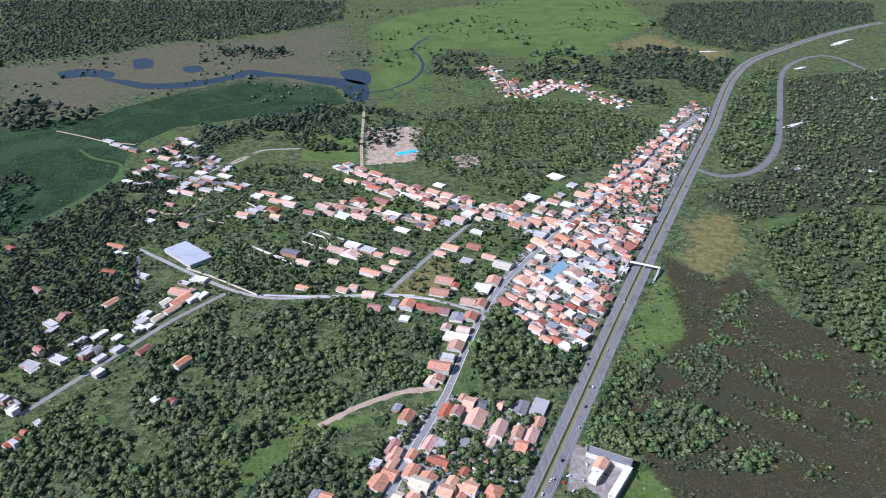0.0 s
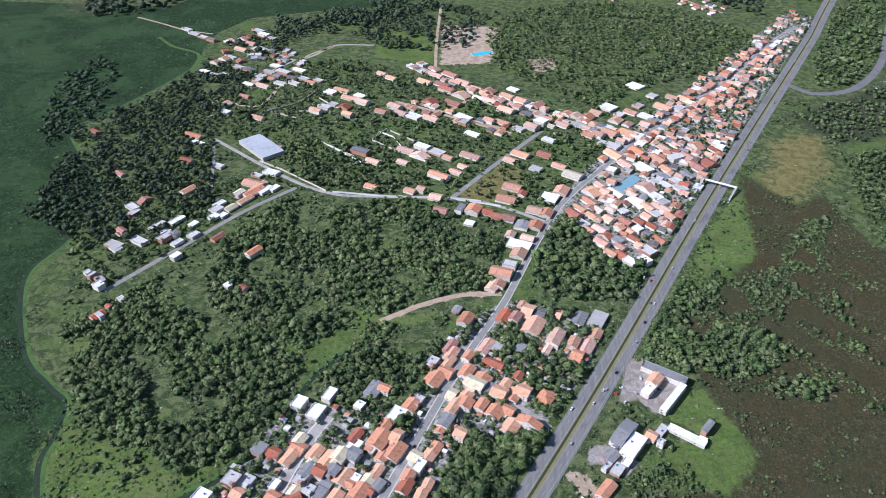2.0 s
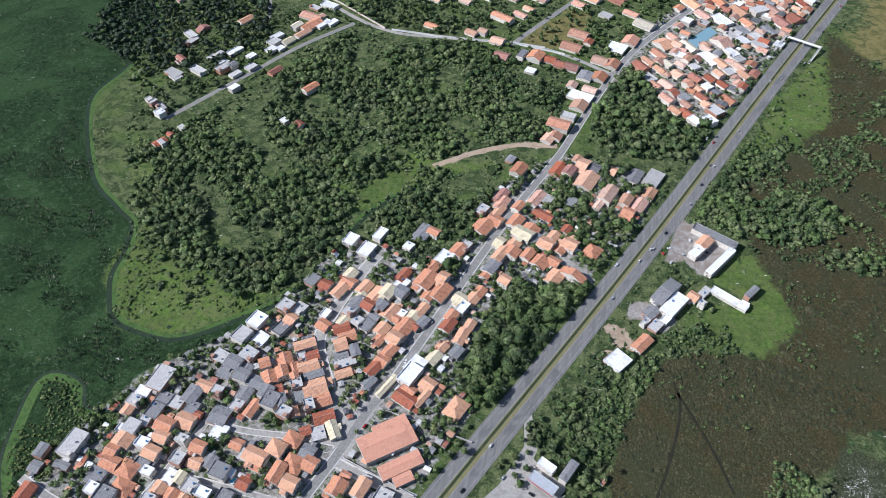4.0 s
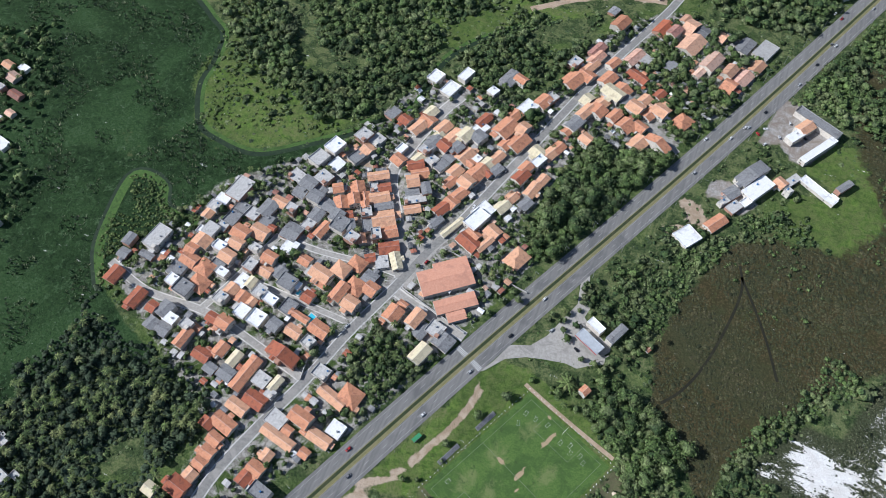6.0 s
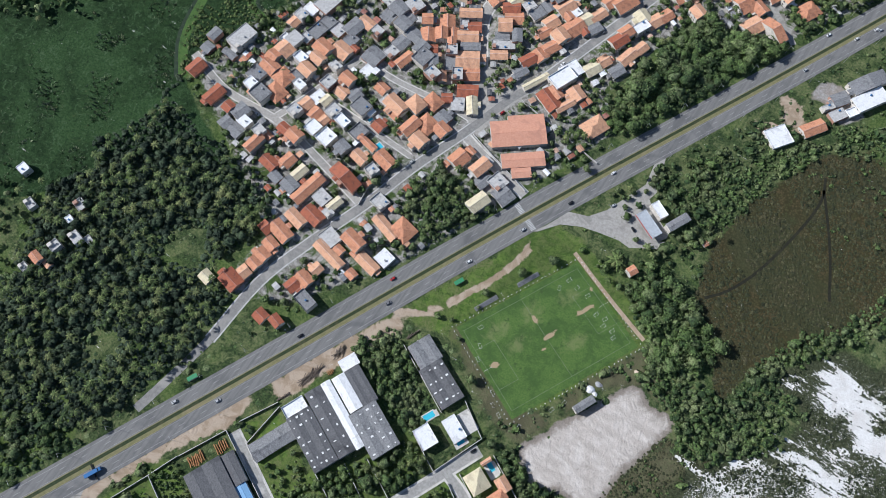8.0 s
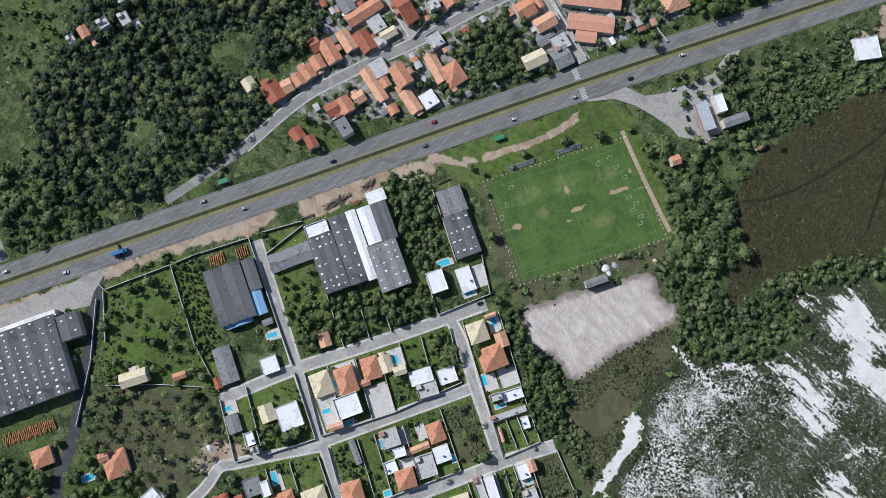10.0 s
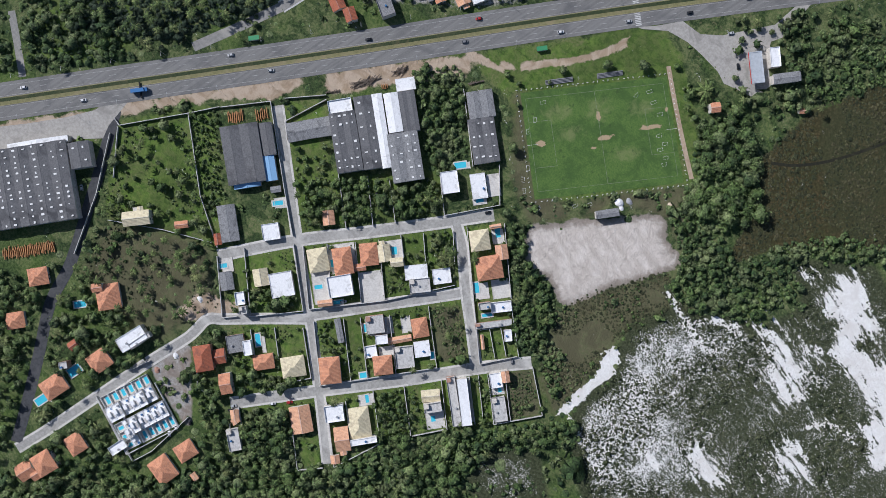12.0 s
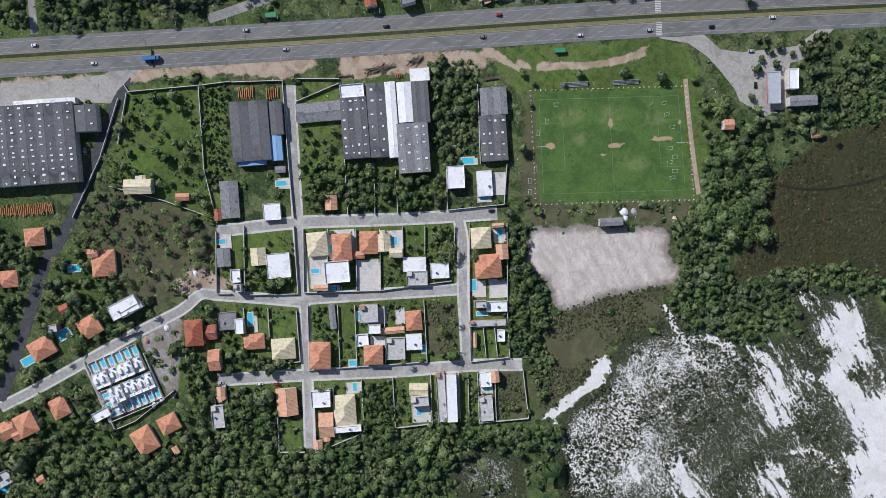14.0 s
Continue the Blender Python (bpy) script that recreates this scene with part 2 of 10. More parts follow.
    vtc = n.new("ShaderNodeTexCoord")
    l.new(vtc.outputs["Object"], vor.inputs["Vector"])
    tuss = ramp(n, l, vor.outputs["Distance"], 0.15, 0.75, 1.0, 0.0)
    heath = mix(n, l, tuss, (0.044, 0.041, 0.019), mix(n, l, ramp(n, l, mid, 0.4, 0.65), (0.092, 0.070, 0.035), (0.056, 0.062, 0.025)))
    heath = mix(n, l, ramp(n, l, big, 0.5, 0.66, 0, 0.6), heath, two((0.040, 0.050, 0.024), (0.062, 0.068, 0.034)))
    col = mix(n, l, mask(cover("heath"), 0.12), col, heath)
    soil = mix(n, l, ramp(n, l, mid, 0.46, 0.62), two((0.20, 0.185, 0.165), (0.40, 0.385, 0.355), speck), two((0.040, 0.070, 0.020), (0.085, 0.12, 0.038)))
    col = mix(n, l, mask(cover("soil"), 0.12), col, soil)
    earth = two((0.34, 0.26, 0.18), (0.46, 0.37, 0.28), mid)
    col = mix(n, l, mask(cover("earth"), 0.12), col, earth)
    sand = mix(n, l, ramp(n, l, mid, 0.35, 0.75), two((0.76, 0.745, 0.715), (0.84, 0.83, 0.80)), (0.68, 0.65, 0.61))
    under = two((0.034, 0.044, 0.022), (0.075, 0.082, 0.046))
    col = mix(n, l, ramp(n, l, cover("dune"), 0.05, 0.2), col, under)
    wind = n.new("ShaderNodeTexNoise")
    wind.inputs["Scale"].default_value, wind.inputs["Detail"].default_value, wind.inputs["Roughness"].default_value = 0.42, 6, 0.76
    wtc, wmp = n.new("ShaderNodeTexCoord"), n.new("ShaderNodeMapping")
    wmp.inputs["Rotation"].default_value, wmp.inputs["Scale"].default_value = (0, 0, radians(-30)), (0.95, 1.3, 1)
    l.new(wtc.outputs["Object"], wmp.inputs["Vector"])
    l.new(wmp.outputs[0], wind.inputs["Vector"])
    filigree = grain(n, l, 1.1, 5, 0.75, 0.8)
    grains = calc(n, l, "ADD", calc(n, l, "MULTIPLY", filigree, 0.95), calc(n, l, "MULTIPLY", wind.outputs["Fac"], 0.5))
    dune = calc(n, l, "ADD", calc(n, l, "SUBTRACT", cover("dune"), 0.725), calc(n, l, "ADD", grains, calc(n, l, "MULTIPLY", calc(n, l, "SUBTRACT", mid, 0.5), 0.45)))
    col = mix(n, l, ramp(n, l, dune, 0.47, 0.60), col, (0.80, 0.785, 0.755))
    blown = n.new("ShaderNodeTexNoise")
    blown.inputs["Scale"].default_value, blown.inputs["Detail"].default_value, blown.inputs["Roughness"].default_value = 0.16, 6, 0.68
    bmp = n.new("ShaderNodeMapping")
    bmp.inputs["Rotation"].default_value, bmp.inputs["Scale"].default_value = (0, 0, radians(12)), (0.32, 1.3, 1)
    l.new(wtc.outputs["Object"], bmp.inputs["Vector"])
    l.new(bmp.outputs[0], blown.inputs["Vector"])
    drift = calc(n, l, "ADD", cover("sand"), calc(n, l, "ADD", calc(n, l, "MULTIPLY", calc(n, l, "SUBTRACT", wind.outputs["Fac"], 0.5), 1.3), calc(n, l, "MULTIPLY", calc(n, l, "SUBTRACT", blown.outputs["Fac"], 0.5), 2.4)))
    col = mix(n, l, ramp(n, l, drift, 0.44, 0.58), col, sand)
    streak = n.new("ShaderNodeTexNoise")
    streak.inputs["Scale"].default_value, streak.inputs["Detail"].default_value = 0.2, 8
    tc = n.new("ShaderNodeTexCoord")
    mp = n.new("ShaderNodeMapping")
    mp.inputs["Rotation"].default_value, mp.inputs["Scale"].default_value = (0, 0, radians(60)), (0.35, 1.1, 1)
    l.new(tc.outputs["Object"], mp.inputs["Vector"])
    l.new(mp.outputs[0], streak.inputs["Vector"])
    clay = mix(n, l, ramp(n, l, streak.outputs["Fac"], 0.32, 0.66), (0.48, 0.43, 0.38), mix(n, l, ramp(n, l, mid, 0.35, 0.7), (0.56, 0.505, 0.45), (0.68, 0.63, 0.575)))
    rim = calc(n, l, "ADD", cover("clay"), calc(n, l, "MULTIPLY", wob, 0.9))
    clay = mix(n, l, ramp(n, l, rim, 0.55, 1.0), (0.26, 0.225, 0.19), clay)
    col = mix(n, l, mask(cover("clay"), 0.05, 0.55), col, clay)
    yard = mix(n, l, ramp(n, l, mid, 0.35, 0.65), two((0.30, 0.285, 0.265), (0.42, 0.405, 0.38)), (0.24, 0.20, 0.165))
    col = mix(n, l, mask(cover("yard"), 0.14, 0.6), col, yard)
    l.new(col, b.inputs["Base Color"])
    b.inputs["Specular IOR Level"].default_value = 0.1
    bump(n, l, calc(n, l, "ADD", speck, fine), b, 0.8, 0.8)
    return m


GROUND = ground_material()


def turf_material():
    m, n, l, b = mat("pitch_turf", 0.95)

    def cover(name):
        at = n.new("ShaderNodeAttribute")
        at.attribute_name = name
        return at.outputs["Fac"]

    ragged = calc(n, l, "MULTIPLY", calc(n, l, "SUBTRACT", grain(n, l, 0.17, 7, 0.75, 0.6), 0.5), 2.6)
    mow = mix(n, l, ramp(n, l, grain(n, l, 0.9, 4, 0.7), 0.35, 0.65), (0.066, 0.125, 0.030), (0.105, 0.175, 0.042))
    big = mix(n, l, ramp(n, l, grain(n, l, 0.06, 5, 0.7, 0.3), 0.42, 0.62, 0, 0.8), mow, (0.050, 0.098, 0.026))
    pale = mix(n, l, ramp(n, l, calc(n, l, "ADD", cover("pale"), ragged), 0.45, 1.2, 0, 0.7), big, (0.185, 0.215, 0.085))
    weed = mix(n, l, ramp(n, l, grain(n, l, 0.16, 6, 0.75), 0.56, 0.66, 0, 0.7), pale, (0.040, 0.072, 0.024))
    col = mix(n, l, ramp(n, l, calc(n, l, "ADD", cover("bare"), ragged), 0.42, 0.62, 0, 0.95), weed, (0.40, 0.30, 0.19))
    l.new(col, b.inputs["Base Color"])
    return m


TURF = turf_material()
m, n_, l_, b_ = mat("dark_water", 0.35)
b_.inputs["Base Color"].default_value = (0.02, 0.035, 0.045, 1)
bump(n_, l_, grain(n_, l_, 0.4, 3), b_, 0.15, 0.2)
WATER = m
m, n_, l_, b_ = mat("pool_water", 0.08)
l_.new(mix(n_, l_, grain(n_, l_, 0.8), (0.05, 0.42, 0.58), (0.10, 0.56, 0.68)), b_.inputs["Base Color"])
POOL = m

# ---- layout of the land, in metres ----
MAIN_STREET = [(-189, -6), (-186, 47), (-174, 90), (-158, 136), (-145, 182), (-128, 230), (-115, 272), (-103, 301), (-79, 378), (-55, 455), (-34, 520), (-2, 603), (11, 645), (40, 744), (74, 834), (145, 951), (237, 1091), (362, 1259), (478, 1449), (573, 1583)]
LANE_SOUTH = [(-347, 167), (-306, 155), (-259, 156), (-225, 151), (-160, 135)]
LANE_EAST = [(-259, 156), (-248, 187), (-234, 238)]
LANE_MIDDLE = [(-246, 193), (-204, 191), (-152, 188)]
LANE_NORTH = [(-234, 238), (-199, 236), (-155, 240), (-132, 240)]
WIDE_STREET = [(-127, 238), (-148, 280), (-173, 325), (-170, 363), (-160, 406), (-150, 432)]
SCHOOL_STREET = [(-125, 225), (-108, 220), (-63, 209)]
DIRT_LANE = [(-227, 327), (-205, 328), (-176, 330)]
LANE_HAMLET = [(-33, 513), (5, 475), (48, 440)]
DIRT_TRACK = [(-127, 565), (-84, 598), (-43, 618), (-3, 624)]
CROSS_ROAD = [(46, 774), (-12, 804), (-72, 818), (-175, 812), (-236, 813), (-308, 847), (-453, 952)]
WEST_ROAD = [(-289, 823), (-341, 755), (-385, 677), (-439, 582)]
WEST_SPUR = [(-453, 952), (-426, 877), (-401, 802)]
DIRT_STREET = [(-80, 813), (-34, 899), (41, 1031)]
NORTH_STREET = [(160, 1027), (105, 1060), (42, 1096), (-24, 1146), (-95, 1197), (-197, 1286)]
NORTH_ROAD = [(-150, 1251), (-167, 1422), (-184, 1659)]
POOL_STREET = [(-176, 1124), (-96, 1071), (-22, 1035)]
FAR_STREET = [(124, 2030), (159, 1908), (189, 1747), (302, 1860), (380, 1734), (438, 1658)]
FAR_WEST = [(-485, 1029), (-499, 1093), (-421, 1081), (-409, 1283), (-363, 1365)]
LOOP_ROAD = [(469, 1258), (507, 1224), (581, 1256), (667, 1378), (765, 1601), (917, 1953), (1040, 2112), (1138, 2145), (1161, 1997)]
HIGHWAY_NORTH = [(587, 1522), (684, 1739), (767, 1908), (886, 2094), (1052, 2259), (1231, 2421), (1381, 2538), (1559, 2654)]
ESTATE_WEST = [(-135, -45), (-98, -63), (-53, -85), (-21, -100), (7, -113), (48, -134), (88, -155)]
ESTATE_TOP = [(-73, -137), (-52, -87), (-30, -44), (-11, -6), (9, 36)]
ESTATE_MID = [(-5, -110), (13, -72), (33, -30), (41, -13)]
ESTATE_LOW = [(16, -187), (43, -131), (70, -77), (91, -31), (108, 1)]
ESTATE_EAST = [(0, 11), (15, 6), (42, -9), (63, -19), (89, -32)]
ESTATE_ENTRY = [(-2, -109), (-19, -134), (-36, -160), (-41, -168), (-38, -185), (-39, -216), (-39, -260), (-39, -301), (-40, -327)]
BACK_ROAD = [(-194, -139), (-174, -162), (-153, -188), (-125, -224), (-110, -251), (-85, -278), (-60, -306), (-44, -325)]
CANAL_ROAD = [(-248, -179), (-269, -169), (-289, -160)]
MARSH = [(-623, 1464), (-613, 1315), (-600, 1242), (-623, 1133), (-664, 1015), (-681, 943), (-546, 779), (-533, 672), (-539, 595), (-472, 483), (-422, 441), (-395, 422), (-384, 388), (-380, 355), (-357, 316), (-330, 305), (-291, 304), (-250, 333), (-216, 363), (-226, 312), (-286, 284), (-347, 150), (-305, 125), (-251, 104), (-301, 102), (-339, 36), (-376, -2), (-458, -64), (-702, 10), (-962, 567), (-846, 773), (-1366, 1280), (-1369, 1571), (-828, 1575)]
RIVER_BANK = [(-613, 1315), (-600, 1242), (-623, 1133), (-664, 1015), (-681, 943), (-546, 779), (-533, 672), (-539, 595), (-472, 483), (-422, 441), (-395, 422), (-384, 388), (-380, 355), (-357, 316), (-330, 305), (-291, 304), (-250, 333), (-216, 363), (-218, 368), (-186, 399), (-182, 420), (-181, 464), (-160, 503), (-127, 538)]
OXBOW = [(-342, 144), (-364, 173), (-375, 208), (-380, 242), (-370, 251), (-348, 246), (-334, 227), (-302, 226)]
ISLAND_GRASS = [(-391, 389), (-384, 353), (-365, 324), (-334, 307), (-294, 308), (-254, 337), (-221, 370), (-253, 377), (-290, 360), (-319, 391), (-347, 418)]
WEST_GRASS = [(-454, 522), (-381, 489), (-306, 429), (-234, 385), (-278, 318), (-343, 318), (-367, 358), (-377, 418), (-404, 452)]
VALLEY_GRASS = [(-161, 507), (-134, 541), (-84, 562), (-63, 584), (-117, 576), (-149, 585), (-197, 554), (-231, 504), (-197, 469)]
FIELD_FAR = [(-820, 1489), (-731, 1437), (-616, 1425), (-581, 1516), (-461, 1574), (-293, 1635), (-229, 1697), (-279, 1828), (-459, 1931), (-571, 1899), (-655, 1787), (-751, 1669), (-798, 1563)]
FLATS = [(-1245, 2044), (-1014, 2175), (-873, 2357), (-583, 2437), (-430, 2600), (-300, 2560), (-370, 2400), (-250, 2290), (-340, 2130), (-215, 2010), (-269, 1860), (-360, 1884), (-517, 1920), (-649, 1813), (-756, 1754), (-825, 1626), (-932, 1606), (-966, 1526)]
FAR_GRASS = [(-257, 2649), (-176, 2810), (-7, 2988), (278, 3185), (749, 3171), (773, 2676), (561, 2394), (432, 2091), (272, 1978), (249, 2200), (134, 2279), (11, 2243), (-46, 2100), (-49, 1856), (-111, 1788), (-177, 1815), (-204, 2173)]
LAKE = [(-924, 1939), (-836, 1870), (-753, 1825), (-656, 1834), (-595, 1877), (-535, 1932), (-430, 1936), (-329, 1872), (-265, 1833), (-221, 1716), (-182, 1715), (-198, 1859), (-261, 1916), (-372, 1953), (-453, 1979), (-540, 2018), (-585, 1951), (-674, 1895), (-758, 1879), (-856, 1921)]
LAKE_SMALL = [(-910, 2144), (-879, 2165), (-841, 2122), (-821, 2048), (-861, 2036)]
EAST_GRASS = [(310, 862), (372, 862), (337, 763), (326, 714), (258, 665), (198, 665), (237, 764), (292, 870)]
EAST_YELLOW = [(383, 1030), (462, 1065), (451, 962), (375, 862), (338, 878)]
HEATH_NORTH = [(370, 846), (412, 877), (434, 762), (480, 713), (496, 658), (459, 467), (285, 334), (122, 308), (104, 350), (137, 383), (190, 380), (225, 426), (197, 494), (187, 538), (143, 598), (216, 628), (293, 732), (316, 931)]
HEATH_SOUTH = [(71, 256), (81, 299), (109, 366), (169, 384), (229, 377), (249, 308), (205, 276), (157, 217), (135, 183), (127, 148), (102, 187), (79, 211)]
MEADOW = [(144, 438), (170, 431), (184, 439), (197, 465), (206, 488), (236, 459), (216, 414), (196, 378), (170, 392), (147, 396)]
SAND_LOT = [(34, 44), (29, 54), (40, 72), (42, 80), (51, 93), (60, 110), (70, 129), (80, 133), (89, 125), (103, 126), (109, 124), (108, 113), (98, 83), (93, 59), (90, 43), (85, 39), (72, 42), (64, 41), (58, 35), (45, 37)]
DUNES = [(210, -21), (166, -4), (151, 11), (149, 39), (136, 57), (128, 72), (132, 101), (146, 115), (165, 136), (178, 146), (182, 171), (173, 186), (157, 186), (157, 197), (185, 232), (210, 229), (243, 313), (416, 268), (317, -35)]
VERGE = [(-87, 93), (-44, 183), (-31, 202), (-11, 204), (64, 172), (67, 160), (67, 155), (16, 58), (-49, 87), (-82, 82)]
LOTS_GREEN = [(-188, -141), (-159, -80), (-73, -130), (-57, -86), (-137, -40), (-122, -14), (-76, -40), (-34, 20), (-10, 7), (-55, -78), (-51, -89), (-77, -136), (-137, -190)]
COCONUT_GROVE = [(-136, -187), (-84, -137), (-43, -155), (-44, -173), (-48, -211), (-86, -216), (-115, -221)]
YARD_FRONT = [(-233, -214), (-216, -180), (-200, -147), (-195, -128), (-181, -99), (-153, -40), (-120, 28), (-94, 76), (-84, 87), (-79, 72), (-107, 22), (-121, -15), (-134, -3), (-141, -47), (-159, -72), (-185, -127), (-190, -144), (-183, -151), (-215, -225)]
SCHOOL_YARD = [(-117, 243), (-102, 275), (-37, 269), (-65, 214)]
TOWN_SOIL = [(-349, 163), (-303, 268), (-232, 337), (-184, 446), (-138, 445), (-64, 436), (-58, 544), (-1, 612), (67, 497), (42, 438), (-32, 417), (-55, 318), (-32, 294), (-67, 208), (-112, 110), (-160, 44), (-207, 26), (-205, 80)]
HAMLET_SOIL = [(-106, 405), (-22, 591), (13, 615), (108, 593), (89, 522), (42, 442), (-22, 474), (-70, 374)]
MIDTOWN_SOIL = [(30, 716), (92, 896), (200, 1086), (373, 1349), (587, 1693), (626, 1647), (402, 1178), (255, 878), (169, 704), (118, 716), (76, 792)]
GAS_YARD = [(-43, 188), (-37, 198), (-29, 216), (-15, 221), (-6, 233), (8, 267), (5, 287), (10, 295), (18, 266), (16, 258), (24, 251), (41, 241), (42, 228), (28, 220), (22, 216), (13, 217), (-3, 214), (-15, 211), (-29, 204), (-40, 190)]
PITCH_CORNERS = [(-50, 97), (-4, 186), (63, 156), (16, 65)]
WOOD_A = [(-286, 816), (-196, 808), (-98, 786), (-4, 735), (-10, 631), (-52, 622), (-114, 581), (-153, 569), (-184, 529), (-196, 471), (-238, 440), (-225, 374), (-278, 353), (-346, 394), (-400, 445), (-454, 522), (-425, 566), (-369, 638), (-329, 719)]
WOOD_B = [(69, 792), (112, 728), (160, 687), (138, 630), (69, 621), (27, 641), (33, 705)]
WOOD_C = [(-31, 1613), (157, 1700), (292, 1698), (475, 1524), (421, 1364), (326, 1288), (232, 1233), (138, 1120), (46, 1195), (-47, 1293), (-76, 1456)]
WOOD_D = [(-44, 353), (-23, 421), (20, 428), (48, 434), (6, 349), (-27, 293), (-50, 303), (-47, 328)]
WOOD_E = [(-362, 19), (-312, 103), (-242, 96), (-207, 76), (-223, 36), (-190, 27), (-191, -11), (-205, -54), (-215, -94), (-258, -128), (-325, -90)]
WOOD_F = [(-678, 992), (-611, 1072), (-575, 1271), (-462, 1214), (-470, 990), (-388, 769), (-430, 675), (-497, 655), (-614, 721)]
WOOD_G = [(-339, 951), (-268, 933), (-212, 899), (-106, 793), (-251, 822), (-327, 852)]
WOOD_H = [(134, 535), (159, 611), (196, 671), (229, 650), (191, 593), (202, 542), (187, 527)]
WOOD_I = [(210, 575), (267, 592), (276, 550), (233, 519), (198, 526)]
WOOD_J = [(475, 980), (588, 1060), (749, 1125), (877, 1057), (650, 667), (502, 668), (461, 702), (445, 789)]
WOOD_K = [(555, 1413), (762, 1841), (945, 2080), (681, 1411), (571, 1257), (508, 1257)]
WOOD_L = [(67, 155), (37, 187), (49, 217), (82, 206), (111, 186), (110, 169), (96, 151), (79, 145)]
WOOD_M = [(75, 138), (76, 155), (101, 153), (129, 155), (137, 195), (155, 228), (175, 247), (193, 295), (223, 280), (182, 234), (154, 199), (157, 185), (170, 183), (173, 145), (145, 116), (120, 107), (111, 123)]
WOOD_N = [(35, -182), (48, -158), (81, -172), (92, -152), (94, -117), (146, -17), (162, 5), (173, -6), (143, -60), (154, -97), (174, -135), (46, -400), (-16, -364), (25, -266), (52, -232), (53, -206)]
WOOD_O = [(-103, 45), (-89, 74), (-26, 42), (-34, 20), (-55, 21)]
WOOD_P = [(-277, -215), (-272, -167), (-307, -145), (-222, 8), (-184, -32), (-198, -68), (-215, -115), (-248, -170)]
WOOD_Q = [(-1862, 3189), (-406, 3147), (-371, 2747), (-480, 2603), (-594, 2491), (-878, 2374), (-1026, 2204), (-1281, 2110)]
WOOD_R = [(759, 2624), (929, 3054), (1426, 3095), (1717, 3032), (1542, 2678), (1192, 2415), (970, 2223), (879, 2210), (795, 2321), (749, 2479)]
WOOD_S = [(475, 2103), (604, 2269), (745, 2243), (762, 2084), (839, 2096), (668, 1765), (630, 1766), (591, 1901), (484, 1891)]
WOOD_T = [(-598, 1362), (-466, 1499), (-309, 1575), (-177, 1659), (-57, 1613), (-107, 1388), (-161, 1356), (-272, 1358), (-330, 1425), (-424, 1426), (-480, 1270)]
WOOD_U = [(900, 1894), (1471, 2069), (968, 1123), (597, 1081), (480, 1040), (436, 1129), (550, 1202), (645, 1284)]
GARDENS_NORTH = [(-463, 971), (-491, 1071), (-480, 1270), (-305, 1296), (-148, 1224), (-24, 1146), (155, 1023), (197, 1064), (92, 896), (62, 806), (-18, 753), (-100, 807), (-237, 830), (-312, 884)]
GARDENS_WEST = [(-465, 580), (-542, 696), (-518, 896), (-450, 943), (-400, 802), (-333, 875), (-296, 834), (-383, 671), (-433, 595)]
SCRUB_EAST = [(15, 290), (62, 343), (51, 360), (110, 389), (153, 435), (166, 394), (109, 366), (81, 299), (71, 256), (44, 256), (5, 270)]
SCRUB_NORTHEAST = [(153, 611), (208, 670), (312, 714), (386, 846), (405, 817), (343, 670), (258, 601), (208, 566), (197, 620)]
HEATH_CLUMPS = [(346, 714), (502, 668), (409, 468), (208, 469), (198, 526), (279, 610)]
GARDENS_SOUTHWEST = [(-134, -188), (-79, -137), (-37, -160), (-36, -178), (-34, -187), (-38, -225), (-38, -266), (-39, -301), (-42, -353), (-159, -284), (-138, -243), (-122, -226)]
GARDENS_CORNER = [(-38, -355), (-31, -306), (-32, -264), (31, -263), (44, -232), (12, -209), (25, -185), (62, -207), (54, -246), (9, -383)]
LOT_NORTHWEST = [(-184, -144), (-164, -102), (-114, -124), (-80, -134), (-112, -160), (-138, -188)]
LOT_ROWS = [(-163, -99), (-156, -82), (-106, -110), (-83, -131), (-113, -122)]
LOT_CENTRE = [(-107, -53), (-94, -30), (-72, -37), (-34, 20), (-11, 8), (-55, -80)]
VERGE_TREES = [(-14, 244), (2, 266), (-0, 284), (27, 325), (47, 315), (48, 285), (81, 259), (59, 236), (40, 216), (23, 194), (-9, 198), (30, 182), (64, 174), (48, 215)]
WOOD_V = [(-138, 160), (-127, 195), (-86, 179), (-84, 165), (-101, 134), (-122, 138)]
WOOD_W = [(86, -2), (20, 39), (26, 49), (53, 34), (70, 40), (88, 34), (95, 15), (118, 24), (140, -1), (107, 4)]
WOOD_X = [(-138, 563), (-84, 562), (-56, 532), (-90, 463), (-108, 418), (-148, 454), (-170, 451), (-159, 499)]
WOOD_Y = [(-33, 527), (-18, 546), (33, 555), (62, 526), (68, 481), (25, 482), (-15, 514)]
ISLAND_TREES = [(-381, 402), (-313, 402), (-271, 368), (-224, 376), (-173, 436), (-208, 515), (-280, 499), (-372, 439)]
RESORT = [(-166, 1514), (-48, 1512), (-53, 1308), (-144, 1288)]
BARE_PATCH = [(17, 1338), (62, 1360), (70, 1292), (29, 1263)]
GREEN_FIELD = [(-290, 1460), (-180, 1495), (-157, 1295), (-276, 1311)]
BUILDING_SITE = [(-35, -219), (-36, -199), (-35, -186), (13, -217), (15, -221), (-4, -222), (-22, -221)]
RED_EARTH = [(-57, -183), (-59, -160), (-36, -142), (-35, -152), (-48, -180)]
PITCH_PATH = [(-9, 191), (12, 182), (37, 172), (64, 162)]
VERGE_TRACK = [(-90, 84), (-82, 88), (-69, 100), (-56, 124), (-46, 145), (-39, 167), (-39, 178)]
PAINTED_COURT = [(139, 869), (167, 910), (177, 897), (150, 854)]
